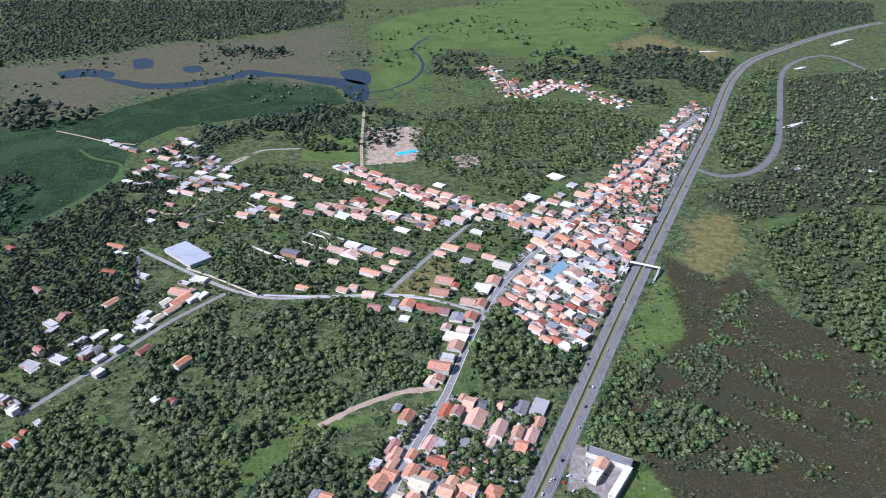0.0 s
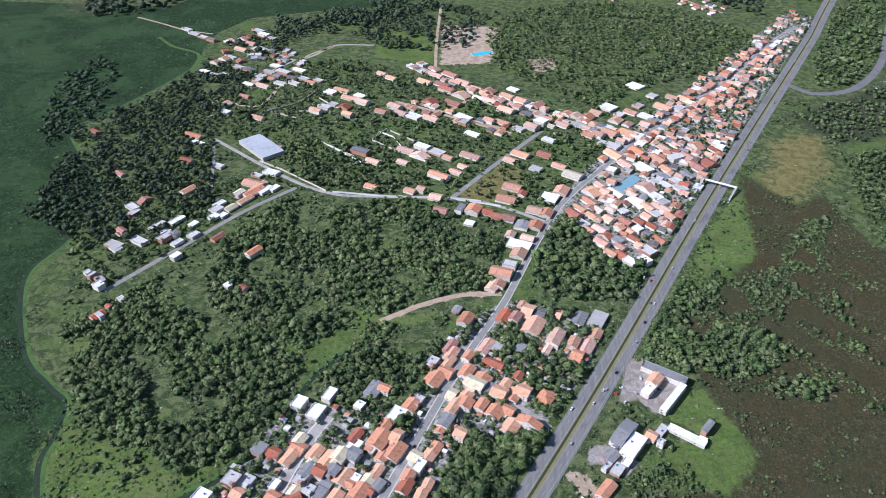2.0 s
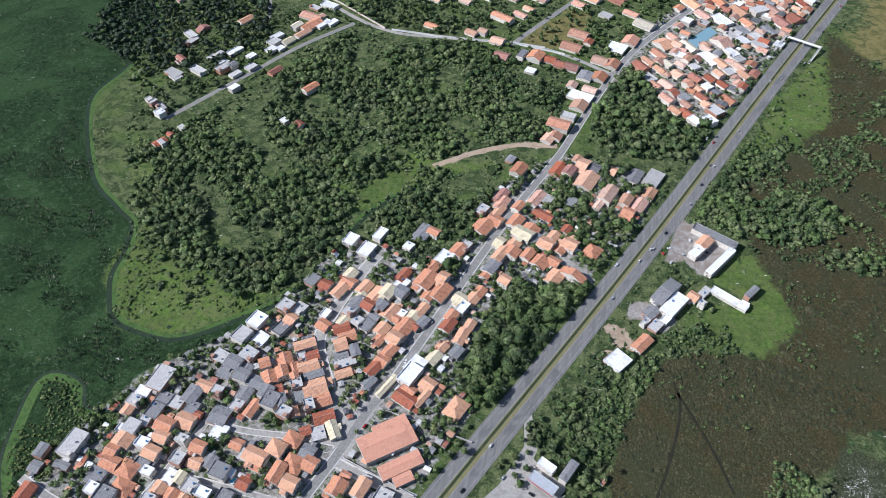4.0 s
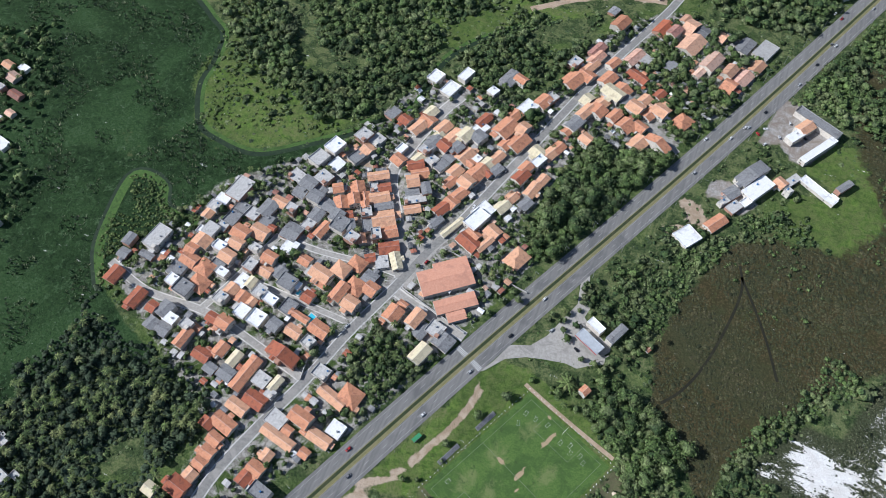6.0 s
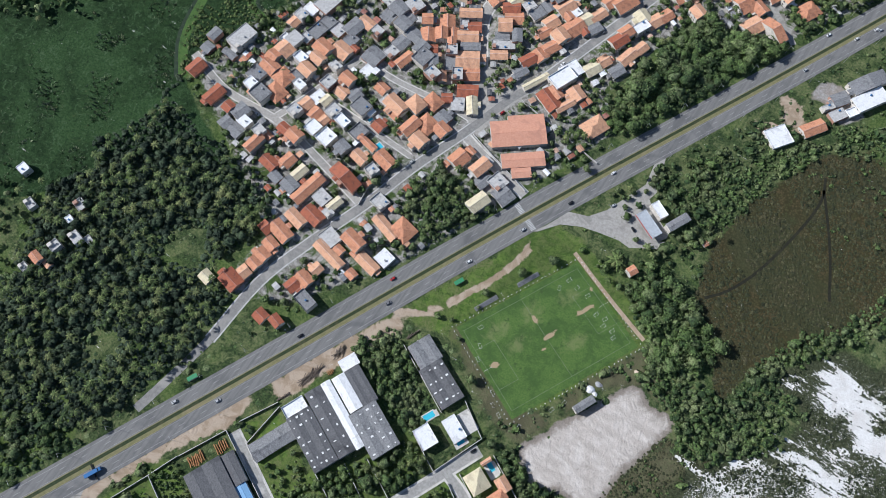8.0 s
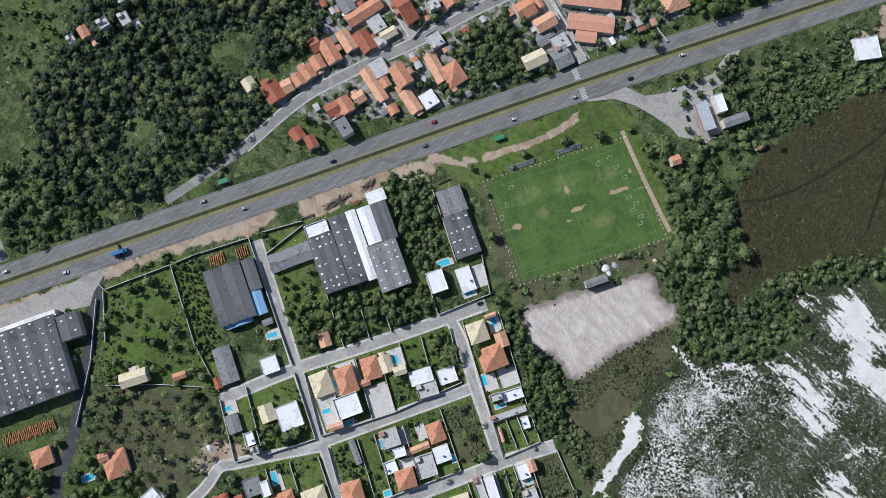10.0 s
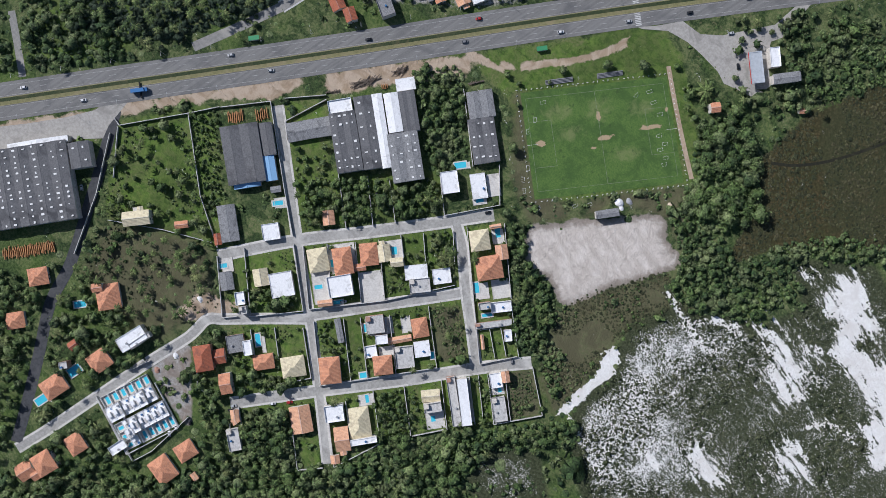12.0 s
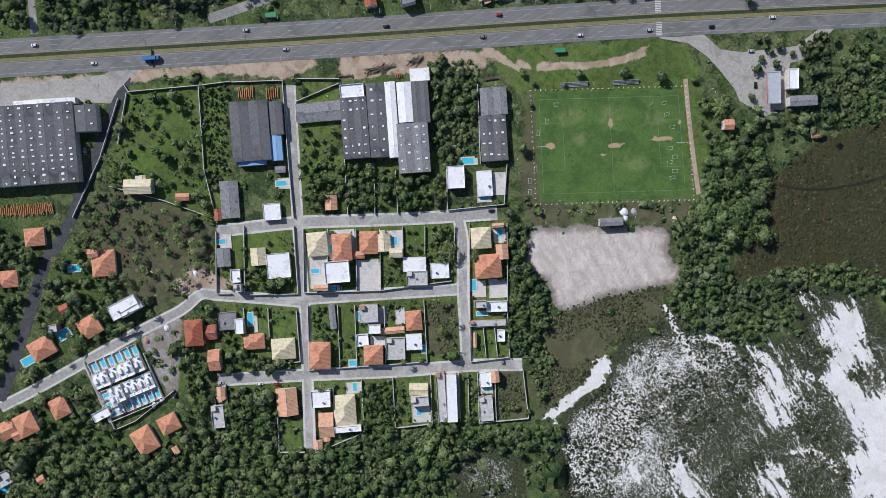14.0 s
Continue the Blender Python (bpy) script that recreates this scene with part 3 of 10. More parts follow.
SMALL_FIELD = [(-69, 833), (-15, 918), (16, 907), (2, 823), (-63, 810)]
PLAZA = [(-149, 287), (-123, 289), (-103, 292), (-112, 265), (-120, 230), (-134, 246)]
WEST_SHORE = [(-704, 301), (-554, 371), (-499, 299), (-497, 249), (-437, 189), (-437, 146), (-509, 95)]
WEST_SHORE_SOUTH = [(-422, 10), (-372, 29), (-327, 35), (-301, -1), (-319, -40), (-353, -61)]
NORTH_COMPOUND = [(125, 538), (136, 537), (178, 515), (175, 500), (154, 467), (140, 469), (129, 482), (111, 477), (116, 500)]
SOUTH_COMPOUND = [(79, 419), (95, 428), (108, 420), (125, 416), (111, 394), (96, 397), (91, 406), (79, 401)]
HEATH_SLOPE = [(88, 34), (92, 65), (107, 114), (123, 108), (145, 115), (132, 101), (127, 72), (128, 54), (138, 36), (141, 16), (145, -4), (116, 4)]
FACTORY_YARD = [(-238, -229), (-220, -194), (-209, -170), (-202, -151), (-202, -144), (-194, -129), (-191, -139), (-188, -149), (-183, -157), (-196, -178), (-216, -224), (-223, -238)]
DRIVEWAY = [(50, 362), (70, 370), (85, 367), (70, 377), (59, 391), (64, 398), (85, 386), (89, 365), (64, 350)]
HEATH_TRACK_A = [(118, 347), (123, 328), (120, 300), (109, 255), (97, 228), (85, 213)]
HEATH_TRACK_B = [(121, 337), (138, 308), (150, 284), (160, 260)]
WOOD_E_EDGE = [(-344, 145), (-296, 124), (-235, 100), (-201, 89), (-233, 91), (-301, 102), (-333, 42), (-362, 19), (-358, 65), (-341, 103)]
ESTATE_ALL = [(-72, -135), (-47, -82), (18, 40), (102, -4), (143, -11), (105, -97), (82, -146), (52, -136), (25, -185), (-30, -156)]
DUNE_RIDGE = [(148, -5), (143, 16), (140, 37), (131, 47), (131, 54), (140, 53), (146, 41), (148, 17), (150, 0)]
DUNE_RIVER = [(158, 189), (162, 194), (178, 194), (187, 200), (175, 209), (179, 216), (191, 220), (205, 213), (216, 216), (228, 210), (217, 202), (224, 192), (236, 197), (252, 213), (320, 186), (296, 158), (281, 173), (273, 182), (253, 179), (231, 179), (217, 176), (203, 192), (189, 192)]
DUNE_VEIN_A = [(270, 164), (272, 180), (285, 204), (320, 186), (298, 153), (286, 165)]
DUNE_VEIN_B = [(183, 147), (190, 154), (213, 155), (231, 142), (225, 136), (204, 138)]
DUNE_VEIN_C = [(254, 108), (258, 119), (280, 119), (267, 99)]
DUNE_VEIN_D = [(232, 214), (237, 238), (268, 230), (251, 211)]
DUNE_VEIN_E = [(216, 60), (225, 71), (249, 64), (246, 55), (230, 55)]
DUNE_PALE = [(150, 5), (143, 42), (133, 58), (131, 79), (139, 106), (166, 135), (183, 141), (183, 108), (176, 88), (188, 62), (213, 66), (235, 32), (210, -21), (169, -14)]
FOREST_FAR_A = [(-1046, 1673), (-984, 1709), (-786, 1625), (-810, 1535), (-878, 1498), (-944, 1484)]
FOREST_FAR_B = [(-529, 1539), (-380, 1608), (-213, 1728), (-169, 1627), (-353, 1479), (-491, 1412)]
FOREST_FAR_C = [(-804, 1125), (-796, 1265), (-734, 1206), (-692, 1083), (-663, 940), (-692, 885), (-756, 993)]
FOREST_FAR_D = [(-31, 2155), (28, 2205), (129, 2181), (129, 2018), (99, 1909), (24, 1899), (-33, 1971)]
FOREST_FAR_E = [(-688, 2242), (-605, 2295), (-488, 2238), (-451, 2178), (-551, 2137), (-650, 2168)]
LAKE_WEST = [(-1067, 2002), (-1005, 2039), (-910, 1999), (-891, 1939), (-967, 1952), (-1018, 1929)]
LAKE_EAST = [(-285, 1988), (-242, 2025), (-197, 1962), (-195, 1859), (-250, 1893)]
LAKE_POOL = [(-738, 2047), (-697, 2072), (-666, 2020), (-694, 1983)]
CREEK = [(-191, 1779), (-134, 1815), (-80, 1901), (-56, 2034), (-69, 2170), (-93, 2261), (-75, 2365), (-43, 2442)]
FAR_BRIGHT = [(-178, 2500), (-95, 2594), (-33, 2364), (-46, 2100), (-65, 1912), (-121, 1830), (-169, 1858), (-148, 2036), (-115, 2171), (-149, 2325)]
FAR_STRAW = [(529, 2327), (688, 2462), (769, 2266), (876, 2225), (774, 2097), (644, 2156), (551, 2187)]
FAR_ORCHARD = [(245, 2164), (367, 2198), (480, 2090), (480, 1874), (547, 1742), (508, 1649), (445, 1719), (368, 1822), (302, 1917), (225, 1824), (197, 1998)]
NORTH_DIRT = [(-201, 1116), (-141, 1089), (-82, 1058), (-45, 1039), (-5, 1017)]
NORTH_LINK = [(-119, 1075), (-100, 1103), (-80, 1138)]
WEST_LANE = [(-509, 1348), (-462, 1313), (-421, 1285), (-390, 1311), (-362, 1369), (-287, 1379)]
WEST_LANE_SOUTH = [(-470, 1168), (-447, 1227), (-419, 1285)]
FIELD_PATH = [(-830, 1497), (-768, 1466), (-692, 1426), (-627, 1408)]
MARSH_PATH = [(-729, 1380), (-681, 1332), (-614, 1295), (-596, 1229), (-590, 1152), (-606, 1041), (-639, 982)]
DUNE_SMALL = [(141, -71), (146, -48), (164, -32), (193, -44), (178, -77), (157, -83)]
SAND_LINES = [([(121, 105), (132, 105), (143, 104), (148, 110), (154, 121), (165, 131), (174, 132)], 2.4), ([(144, 103), (164, 106), (172, 108)], 2.6), ([(179, 143), (189, 152), (205, 148), (216, 150)], 2.5), ([(204, 167), (215, 173), (220, 182)], 1.6), ([(203, 137), (225, 137), (232, 140)], 3.5), ([(199, 29), (208, 32), (218, 33)], 2.6), ([(220, 60), (236, 60), (248, 61)], 3.0), ([(252, 115), (262, 113)], 3), ([(252, 134), (258, 148), (278, 156)], 2), ([(183, -4), (199, -1)], 1.6), ([(139, 62), (161, 61)], 1.3), ([(152, 77), (175, 78)], 1.4), ([(178, 10), (195, 9)], 1.3), ([(152, 0), (162, 5), (174, -6)], 1.3), ([(192, 189), (204, 203), (206, 215)], 3), ([(737, 1497), (819, 1551)], 3.15), ([(644, 1250), (687, 1278)], 3.15), ([(1213, 2296), (1312, 2377)], 7.2), ([(1041, 1724), (1052, 1686)], 7.2), ([(977, 2002), (1011, 2026)], 4.05), ([(721, 1238), (818, 1254)], 1.8), ([(618, 1256), (652, 1299)], 2.7), ([(686, 1394), (738, 1501)], 1.8), ([(778, 2212), (868, 2225)], 4.05)]
PITCH_RING_WEST = [(-53, 91), (-49, 100), (11, 67), (28, 80), (40, 77), (28, 53), (-1, 58)]
PITCH_RING_SOUTH = [(43, 84), (36, 97), (61, 150), (69, 161), (97, 140), (102, 128), (79, 132), (60, 119), (46, 109), (50, 94)]
LAWN = [(62, -161), (69, -148), (87, -158), (80, -172)]
LOT_A = [(-7, -7), (1, 8), (24, -5), (18, -20)]
LOT_B = [(2, -107), (9, -94), (30, -105), (22, -119)]
LOT_C = [(37, -34), (48, -16), (77, -33), (79, -43), (71, -52)]
LOT_D = [(23, -183), (38, -153), (80, -175), (64, -203)]
LOT_E = [(63, -99), (71, -82), (103, -97), (95, -118)]
LOT_F = [(-45, -131), (-24, -115), (-10, -114), (-26, -142)]
LOT_G = [(-8, -168), (8, -159), (22, -147), (35, -130), (39, -135), (14, -178)]
LOT_H = [(94, -40), (100, -27), (128, -42), (123, -51)]
LOT_I = [(104, -18), (111, -2), (141, -14), (132, -34)]
LOT_J = [(-46, -179), (-33, -159), (-21, -168), (-27, -183), (-13, -199), (-5, -185), (17, -194), (15, -213), (-20, -195)]
LOT_K = [(-82, -64), (-72, -41), (-49, -57), (-55, -78)]
LOT_L = [(-71, -39), (-53, -12), (-46, -11), (-31, 15), (-12, 5), (-43, -54)]
SAND_EDGE = [(20, 40), (32, 45), (56, 32), (65, 40), (88, 33), (110, 9), (101, -6)]
TERRACE_CORNER = (-37, -260)
TERRACE_END = (-33, -223)
MARSH_NEAR = [(-520, 600), (-430, 440), (-385, 400), (-375, 340), (-340, 300), (-290, 300), (-240, 330), (-225, 310), (-290, 285), (-330, 250), (-390, 250), (-390, 170), (-350, 140), (-310, 110), (-345, 30), (-440, 80), (-520, 200), (-620, 420)]
BARE_SPOTS = [(8, 129, 7.5, 2.0, 1), (19, 158, 9.5, 1.6, 1), (-14, 89, 5.5, 2.0, 1), (9, 118, 3, 1.4, 1), (-8, 133, 1.6, 4.5, 1), (15, 174, 1.4, 3, 1), (-25, 111, 14, 9, 0), (-11, 135, 12, 10, 0), (4, 160, 12, 8, 0), (-8, 110, 12, 7, 0), (25, 135, 14, 8, 0)]
MEADOW_NORTH = [(162, 494), (181, 506), (210, 491), (197, 471), (179, 448), (152, 460)]
GROVE_EAST = [(191, 570), (229, 601), (266, 592), (284, 569), (266, 533), (227, 520), (204, 541)]
GROVE_HEATH = [(262, 518), (307, 534), (314, 506), (287, 493), (265, 501)]
GROVE_VERGE = [(153, 609), (180, 625), (191, 587), (181, 520), (161, 518), (146, 556)]
NORTHWEST_GRASS = [(-285, -140), (-248, -86), (-222, -107), (-245, -165)]
STREET_END = [(-194, -38), (-200, -71)]


# ---- helpers for shapes ----
rng = np.random.default_rng(7)
U_ROAD = Vector((0.437, 0.899))  # the way of the highway, northwards


def signed(poly_pts, x, y):
    """Distance to the edge of an outline, positive inside, for arrays of places."""
    p = np.array(poly_pts, float)
    inside = np.zeros(x.shape, bool)
    best = np.full(x.shape, 1e9)
    for (ax, ay), (bx, by) in zip(p, np.roll(p, -1, 0)):
        dx, dy = bx - ax, by - ay
        s = np.clip(((x - ax) * dx + (y - ay) * dy) / (dx * dx + dy * dy + 1e-9), 0, 1)
        best = np.minimum(best, np.hypot(x - ax - s * dx, y - ay - s * dy))
        if ay != by:
            inside ^= ((ay > y) != (by > y)) & (x < dx * (y - ay) / dy + ax)
    return np.where(inside, best, -best)


def smooth_line(pts, step=6.0):
    """A rounded line through a few points, evenly stepped."""
    p = np.array(pts, float)
    ext = np.vstack([2 * p[0] - p[1], p, 2 * p[-1] - p[-2]])
    res = []
    for i in range(1, len(ext) - 2):
        a, b, c, d = ext[i - 1:i + 3]
        n = max(2, int(np.hypot(*(c - b)) / step))
        for k in range(n):
            t = k / n
            res.append(0.5 * (2 * b + (c - a) * t + (2 * a - 5 * b + 4 * c - d) * t * t + (3 * b - a - 3 * c + d) * t ** 3))
    res.append(p[-1])
    return np.array(res)


def near_line(pts, x, y):
    line = smooth_line(pts, 15)
    best = np.full(x.shape, 1e9)
    for (ax, ay), (bx, by) in zip(line[:-1], line[1:]):
        dx, dy = bx - ax, by - ay
        s = np.clip(((x - ax) * dx + (y - ay) * dy) / (dx * dx + dy * dy + 1e-9), 0, 1)
        best = np.minimum(best, np.hypot(x - ax - s * dx, y - ay - s * dy))
    return best


def raw_mesh(name, verts, faces, material, tone=None, smooth=False):
    """A mesh from arrays: verts n x 3, faces n x 3 or n x 4."""
    me = bpy.data.meshes.new(name)
    verts, faces = np.asarray(verts, np.float32), np.asarray(faces, np.int32)
    k = faces.shape[1]
    me.vertices.add(len(verts))
    me.vertices.foreach_set("co", verts.ravel())
    me.loops.add(faces.size)
    me.loops.foreach_set("vertex_index", faces.ravel())
    me.polygons.add(len(faces))
    me.polygons.foreach_set("loop_start", np.arange(0, faces.size, k, dtype=np.int32))
    me.polygons.foreach_set("use_smooth", np.full(len(faces), smooth))
    me.update(calc_edges=True)
    me.materials.append(material)
    if tone is not None:
        at = me.attributes.new("tone", "FLOAT", "POINT")
        at.data.foreach_set("value", np.asarray(tone, np.float32))
    return me


def mesh_of(name, verts, faces, material):
    me = bpy.data.meshes.new(name)
    me.from_pydata(verts, [], faces)
    me.materials.append(material)
    return me


def under(ob, parent, m=None):
    ob.parent = parent
    if m is not None:
        ob.matrix_local = m
    return ob


def part(name, verts, faces, material, parent, label=""):
    """One mesh object under a thing or a part."""
    ob = under(new(name, mesh_of(name, verts, faces, material)), parent)
    return tagged(ob, label) if label else ob


def box_data(x0, y0, z0, x1, y1, z1):
    v = [(x0, y0, z0), (x1, y0, z0), (x1, y1, z0), (x0, y1, z0), (x0, y0, z1), (x1, y0, z1), (x1, y1, z1), (x0, y1, z1)]
    f = [(0, 3, 2, 1), (4, 5, 6, 7), (0, 1, 5, 4), (1, 2, 6, 5), (2, 3, 7, 6), (3, 0, 4, 7)]
    return v, f


def join_data(*parts_):
    v, f = [], []
    for pv, pf in parts_:
        k = len(v)
        v += pv
        f += [tuple(i + k for i in q) for q in pf]
    return v, f


def strip_data(line, left, right, z0, z1):
    """A band along a line, from left to right of it (metres, right positive), with a top at z1 and sides down to z0."""
    d = np.gradient(line, axis=0)
    d /= np.hypot(d[:, 0], d[:, 1])[:, None] + 1e-9
    nrm = np.c_[d[:, 1], -d[:, 0]]
    a, b = line + nrm * left, line + nrm * right
    n = len(line)
    v = [(*p, z1) for p in a] + [(*p, z1) for p in b] + [(*p, z0) for p in a] + [(*p, z0) for p in b]
    f = []
    for i in range(n - 1):
        f += [(i, n + i, n + i + 1, i + 1), (i, i + 1, 2 * n + i + 1, 2 * n + i), (n + i, 3 * n + i, 3 * n + i + 1, n + i + 1)]
    return v, f


def structure(name, data, material, label, category):
    return tagged(new(name, mesh_of(name, *data, material)), label, category, "", "structure")


def flat_data(pts, z):
    return [(x, y, z) for x, y in pts] + [(x, y, -0.3) for x, y in pts], [tuple(range(len(pts)))] + [
        (i, i + len(pts), (i + 1) % len(pts) + len(pts), (i + 1) % len(pts)) for i in range(len(pts))]


# ---- the ground ----
COVERS = {
    "marsh": [(MARSH, 8), (FIELD_FAR, 10)],
    "grass": [(ISLAND_GRASS, 14), (WEST_GRASS, 25), (VALLEY_GRASS, 12), (FAR_GRASS, 60), (FAR_BRIGHT, 30), (EAST_GRASS, 15), (MEADOW, 3), (MEADOW_NORTH, 5), (NORTHWEST_GRASS, 8), (VERGE, 5), (LOTS_GREEN, 5), (SCHOOL_YARD, 4), (ESTATE_ALL, 5), (GREEN_FIELD, 8), (SMALL_FIELD, 4), (LAWN, 2)],
    "dry": [(PITCH_RING_WEST, 6), (PITCH_RING_SOUTH, 6), (LOT_I, 4), (LOT_C, 4), (FLATS, 95), (HEATH_SLOPE, 10), (COCONUT_GROVE, 10)],
    "straw": [(SMALL_FIELD, 8), (EAST_YELLOW, 35), (FAR_STRAW, 40)],
    "heath": [(HEATH_NORTH, 18), (HEATH_SOUTH, 8)],
    "soil": [(TOWN_SOIL, 6), (HAMLET_SOIL, 8), (MIDTOWN_SOIL, 10)],
    "clay": [(SAND_LOT, 7)],
    "yard": [(NORTH_COMPOUND, 4), (SOUTH_COMPOUND, 3), (BUILDING_SITE, 3)],
    "earth": [(YARD_FRONT, 3), (RESORT, 15), (BARE_PATCH, 10), (DRIVEWAY, 4), (RED_EARTH, 4)],
    "sand": [(DUNE_RIDGE, 2), (DUNE_RIVER, 9), (DUNE_VEIN_A, 8), (DUNE_VEIN_B, 30), (DUNE_VEIN_C, 22), (DUNE_VEIN_D, 11), (DUNE_VEIN_E, 24)],
    "dune": [],
}


def axis_steps(*spans):
    res = []
    for a, b, s in spans:
        res += list(np.arange(a, b, s))
    return np.array(res + [spans[-1][1]], float)


def build_ground():
    gx = axis_steps((-16000, -3000, 2000), (-3000, -800, 40), (-800, -60, 9), (-60, 330, 4), (330, 500, 7), (500, 2200, 20), (2200, 4000, 200), (4000, 16000, 2000))
    gy = axis_steps((-9000, -1000, 1000), (-1000, -420, 40), (-420, -250, 7), (-250, 60, 4), (60, 290, 5), (290, 1150, 10), (1150, 3600, 14), (3600, 5000, 200), (5000, 20000, 2500))
    x, y = np.meshgrid(gx, gy)
    nx, ny = len(gx), len(gy)
    idx = np.arange(nx * ny).reshape(ny, nx)
    faces = np.stack([idx[:-1, :-1], idx[:-1, 1:], idx[1:, 1:], idx[1:, :-1]], -1).reshape(-1, 4)
    me = raw_mesh("ground", np.c_[x.ravel(), y.ravel(), np.zeros(nx * ny)], faces, GROUND)
    xx, yy = x.ravel(), y.ravel()
    for name, polys in COVERS.items():
        w = np.zeros(nx * ny)
        for pts, soft in polys:
            w = np.maximum(w, np.clip(0.5 + signed(pts, xx, yy) / (2 * soft), 0, 1))
        if name == "sand":
            for pts, half in SAND_LINES:
                w = np.maximum(w, np.clip(0.5 + (half - near_line(pts, xx, yy)) / 5, 0, 0.95))
            w = w + 0.7 * np.clip(signed(DUNE_RIDGE, xx, yy) / 2 + 0.5, 0, 1)
        if name == "earth":
            for pts, half in ((VERGE_TRACK, 2.6), (DIRT_TRACK, 3.0), (DIRT_LANE, 2.0)):
                w = np.maximum(w, np.clip(0.5 + (half - near_line(pts, xx, yy)) / 4, 0, 1))
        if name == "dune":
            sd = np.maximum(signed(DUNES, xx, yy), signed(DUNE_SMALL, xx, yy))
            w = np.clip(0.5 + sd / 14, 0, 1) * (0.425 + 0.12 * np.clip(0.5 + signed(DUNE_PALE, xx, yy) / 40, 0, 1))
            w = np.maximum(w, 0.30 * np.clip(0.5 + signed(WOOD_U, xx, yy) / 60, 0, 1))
        at = me.attributes.new(name, "FLOAT", "POINT")
        at.data.foreach_set("value", w.astype(np.float32))
    return tagged(new("ground", me), "flat coastal ground of grass, marsh, heath, soil and white sand", "ground", "", "structure")


build_ground()
for i, pts in enumerate((LAKE, LAKE_SMALL, LAKE_WEST, LAKE_EAST, LAKE_POOL)):
    structure(f"water_{i + 1}", flat_data(smooth_line(pts + pts[:1], 20)[:-1].tolist(), 0.08), WATER, "still dark lagoon water among reeds", "water")
structure("water_creek", strip_data(smooth_line(CREEK, 12), -4, 4, -0.2, 0.08), WATER, "narrow dark creek through bright wet grass", "water")

# ---- roads ----
HW0, HW1 = np.array((-330.0, -385.0)), np.array(HIGHWAY_NORTH[0], float)
HIGHWAY = np.vstack([smooth_line([HW0, (-237, -190), (-146, 0), (-54, 194), (90, 486), (277, 885), HW1], 12)[:-1], smooth_line(HIGHWAY_NORTH, 15)])


def road(name, line, width, material, label, z=0.10, walk_width=0.0, walks=PAVEMENT):
    r = structure(name, strip_data(line, -width / 2, width / 2, -0.2, z), material, label, "road")
    if walk_width:
        for side in (-1, 1):
            a, b = sorted((side * width / 2, side * (width / 2 + walk_width)))
            structure("pavement_" + name, strip_data(line, a, b, -0.2, z - 0.03), walks, "worn concrete pavement beside the street", "pavement")
    return r


structure("road_carriageway_west", strip_data(HIGHWAY, -12.9, -2.7, -0.2, 0.12), HIGHWAY_ASPHALT, "grey asphalt carriageway of a dual highway", "road")
structure("road_carriageway_east", strip_data(HIGHWAY, 2.7, 12.9, -0.2, 0.12), HIGHWAY_ASPHALT, "grey asphalt carriageway of a dual highway", "road")
HEDGE = worn("ditch_weeds", (0.025, 0.04, 0.018), (0.05, 0.065, 0.028), 0.8, 0.9, (0.09, 0.085, 0.045), 0.1)
TRACK_MUD = worn("wet_peat_track", (0.014, 0.015, 0.010), (0.026, 0.025, 0.016), 0.8, 0.9, (0.035, 0.036, 0.02), 0.1)
STREAM = worn("weedy_stream", (0.012, 0.026, 0.013), (0.022, 0.042, 0.019), 0.3, 0.7, (0.030, 0.056, 0.022), 0.06)
BANK = worn("lush_bank_grass", (0.050, 0.105, 0.024), (0.085, 0.150, 0.036), 0.5, 0.9, (0.030, 0.062, 0.018), 0.09)
bank_line, oxbow_line = smooth_line(RIVER_BANK, 5), smooth_line(OXBOW, 4)
structure("ground_stream", strip_data(bank_line, -2.2, 2.6, -0.2, 0.05), STREAM, "dark weedy stream along the marsh edge", "stream")
structure("ground_bank", strip_data(bank_line, -6.0, -2.2, -0.2, 0.08), BANK, "lush grassy bank beside the stream", "bank")
structure("ground_marsh_path", strip_data(smooth_line(MARSH_PATH, 8), -3.5, 3.5, -0.2, 0.06), BANK, "lush green strip winding through the marsh", "marsh")
structure("ground_oxbow", strip_data(oxbow_line, -2.5, 5, -0.2, 0.06), BANK, "lush green overgrown oxbow channel", "marsh")
structure("ground_oxbow_edge", strip_data(oxbow_line, -5.5, -2.5, -0.2, 0.05), STREAM, "dark weedy edge of the oxbow", "stream")
structure("median_ditch", strip_data(HIGHWAY, -2.2, 0.1, -0.2, 0.26), HEDGE, "dark weedy drainage strip in the median", "median")
structure("median", strip_data(HIGHWAY, -2.5, 2.5, -0.2, 0.22), VERGE_GRASS, "grassy median strip between the carriageways", "median")
for side in (-1, 1):
    a, b = sorted((side * 2.5, side * 2.75))
    structure("trim_median_kerb", strip_data(HIGHWAY, a, b, -0.2, 0.3), MEDIAN_KERB, "worn yellow kerb along the grassy median", "kerb")
    for off in (3.6, 10.6):
        structure("trim_edge_line", strip_data(HIGHWAY, side * off - 0.12, side * off + 0.12, 0, 0.16), FADED_LINE, "worn white edge line on asphalt", "road marking")


def dashes(line, offset, gap=16.0, length=4.5):
    d = np.r_[0, np.cumsum(np.hypot(*np.diff(line, axis=0).T))]
    parts_ = []
    for s in np.arange(8, d[-1] - 10, gap):
        seg = np.array([[np.interp(s + k, d, line[:, 0]), np.interp(s + k, d, line[:, 1])] for k in (0, length)])
        parts_.append(strip_data(seg, offset - 0.14, offset + 0.14, 0, 0.16))
    return join_data(*parts_)


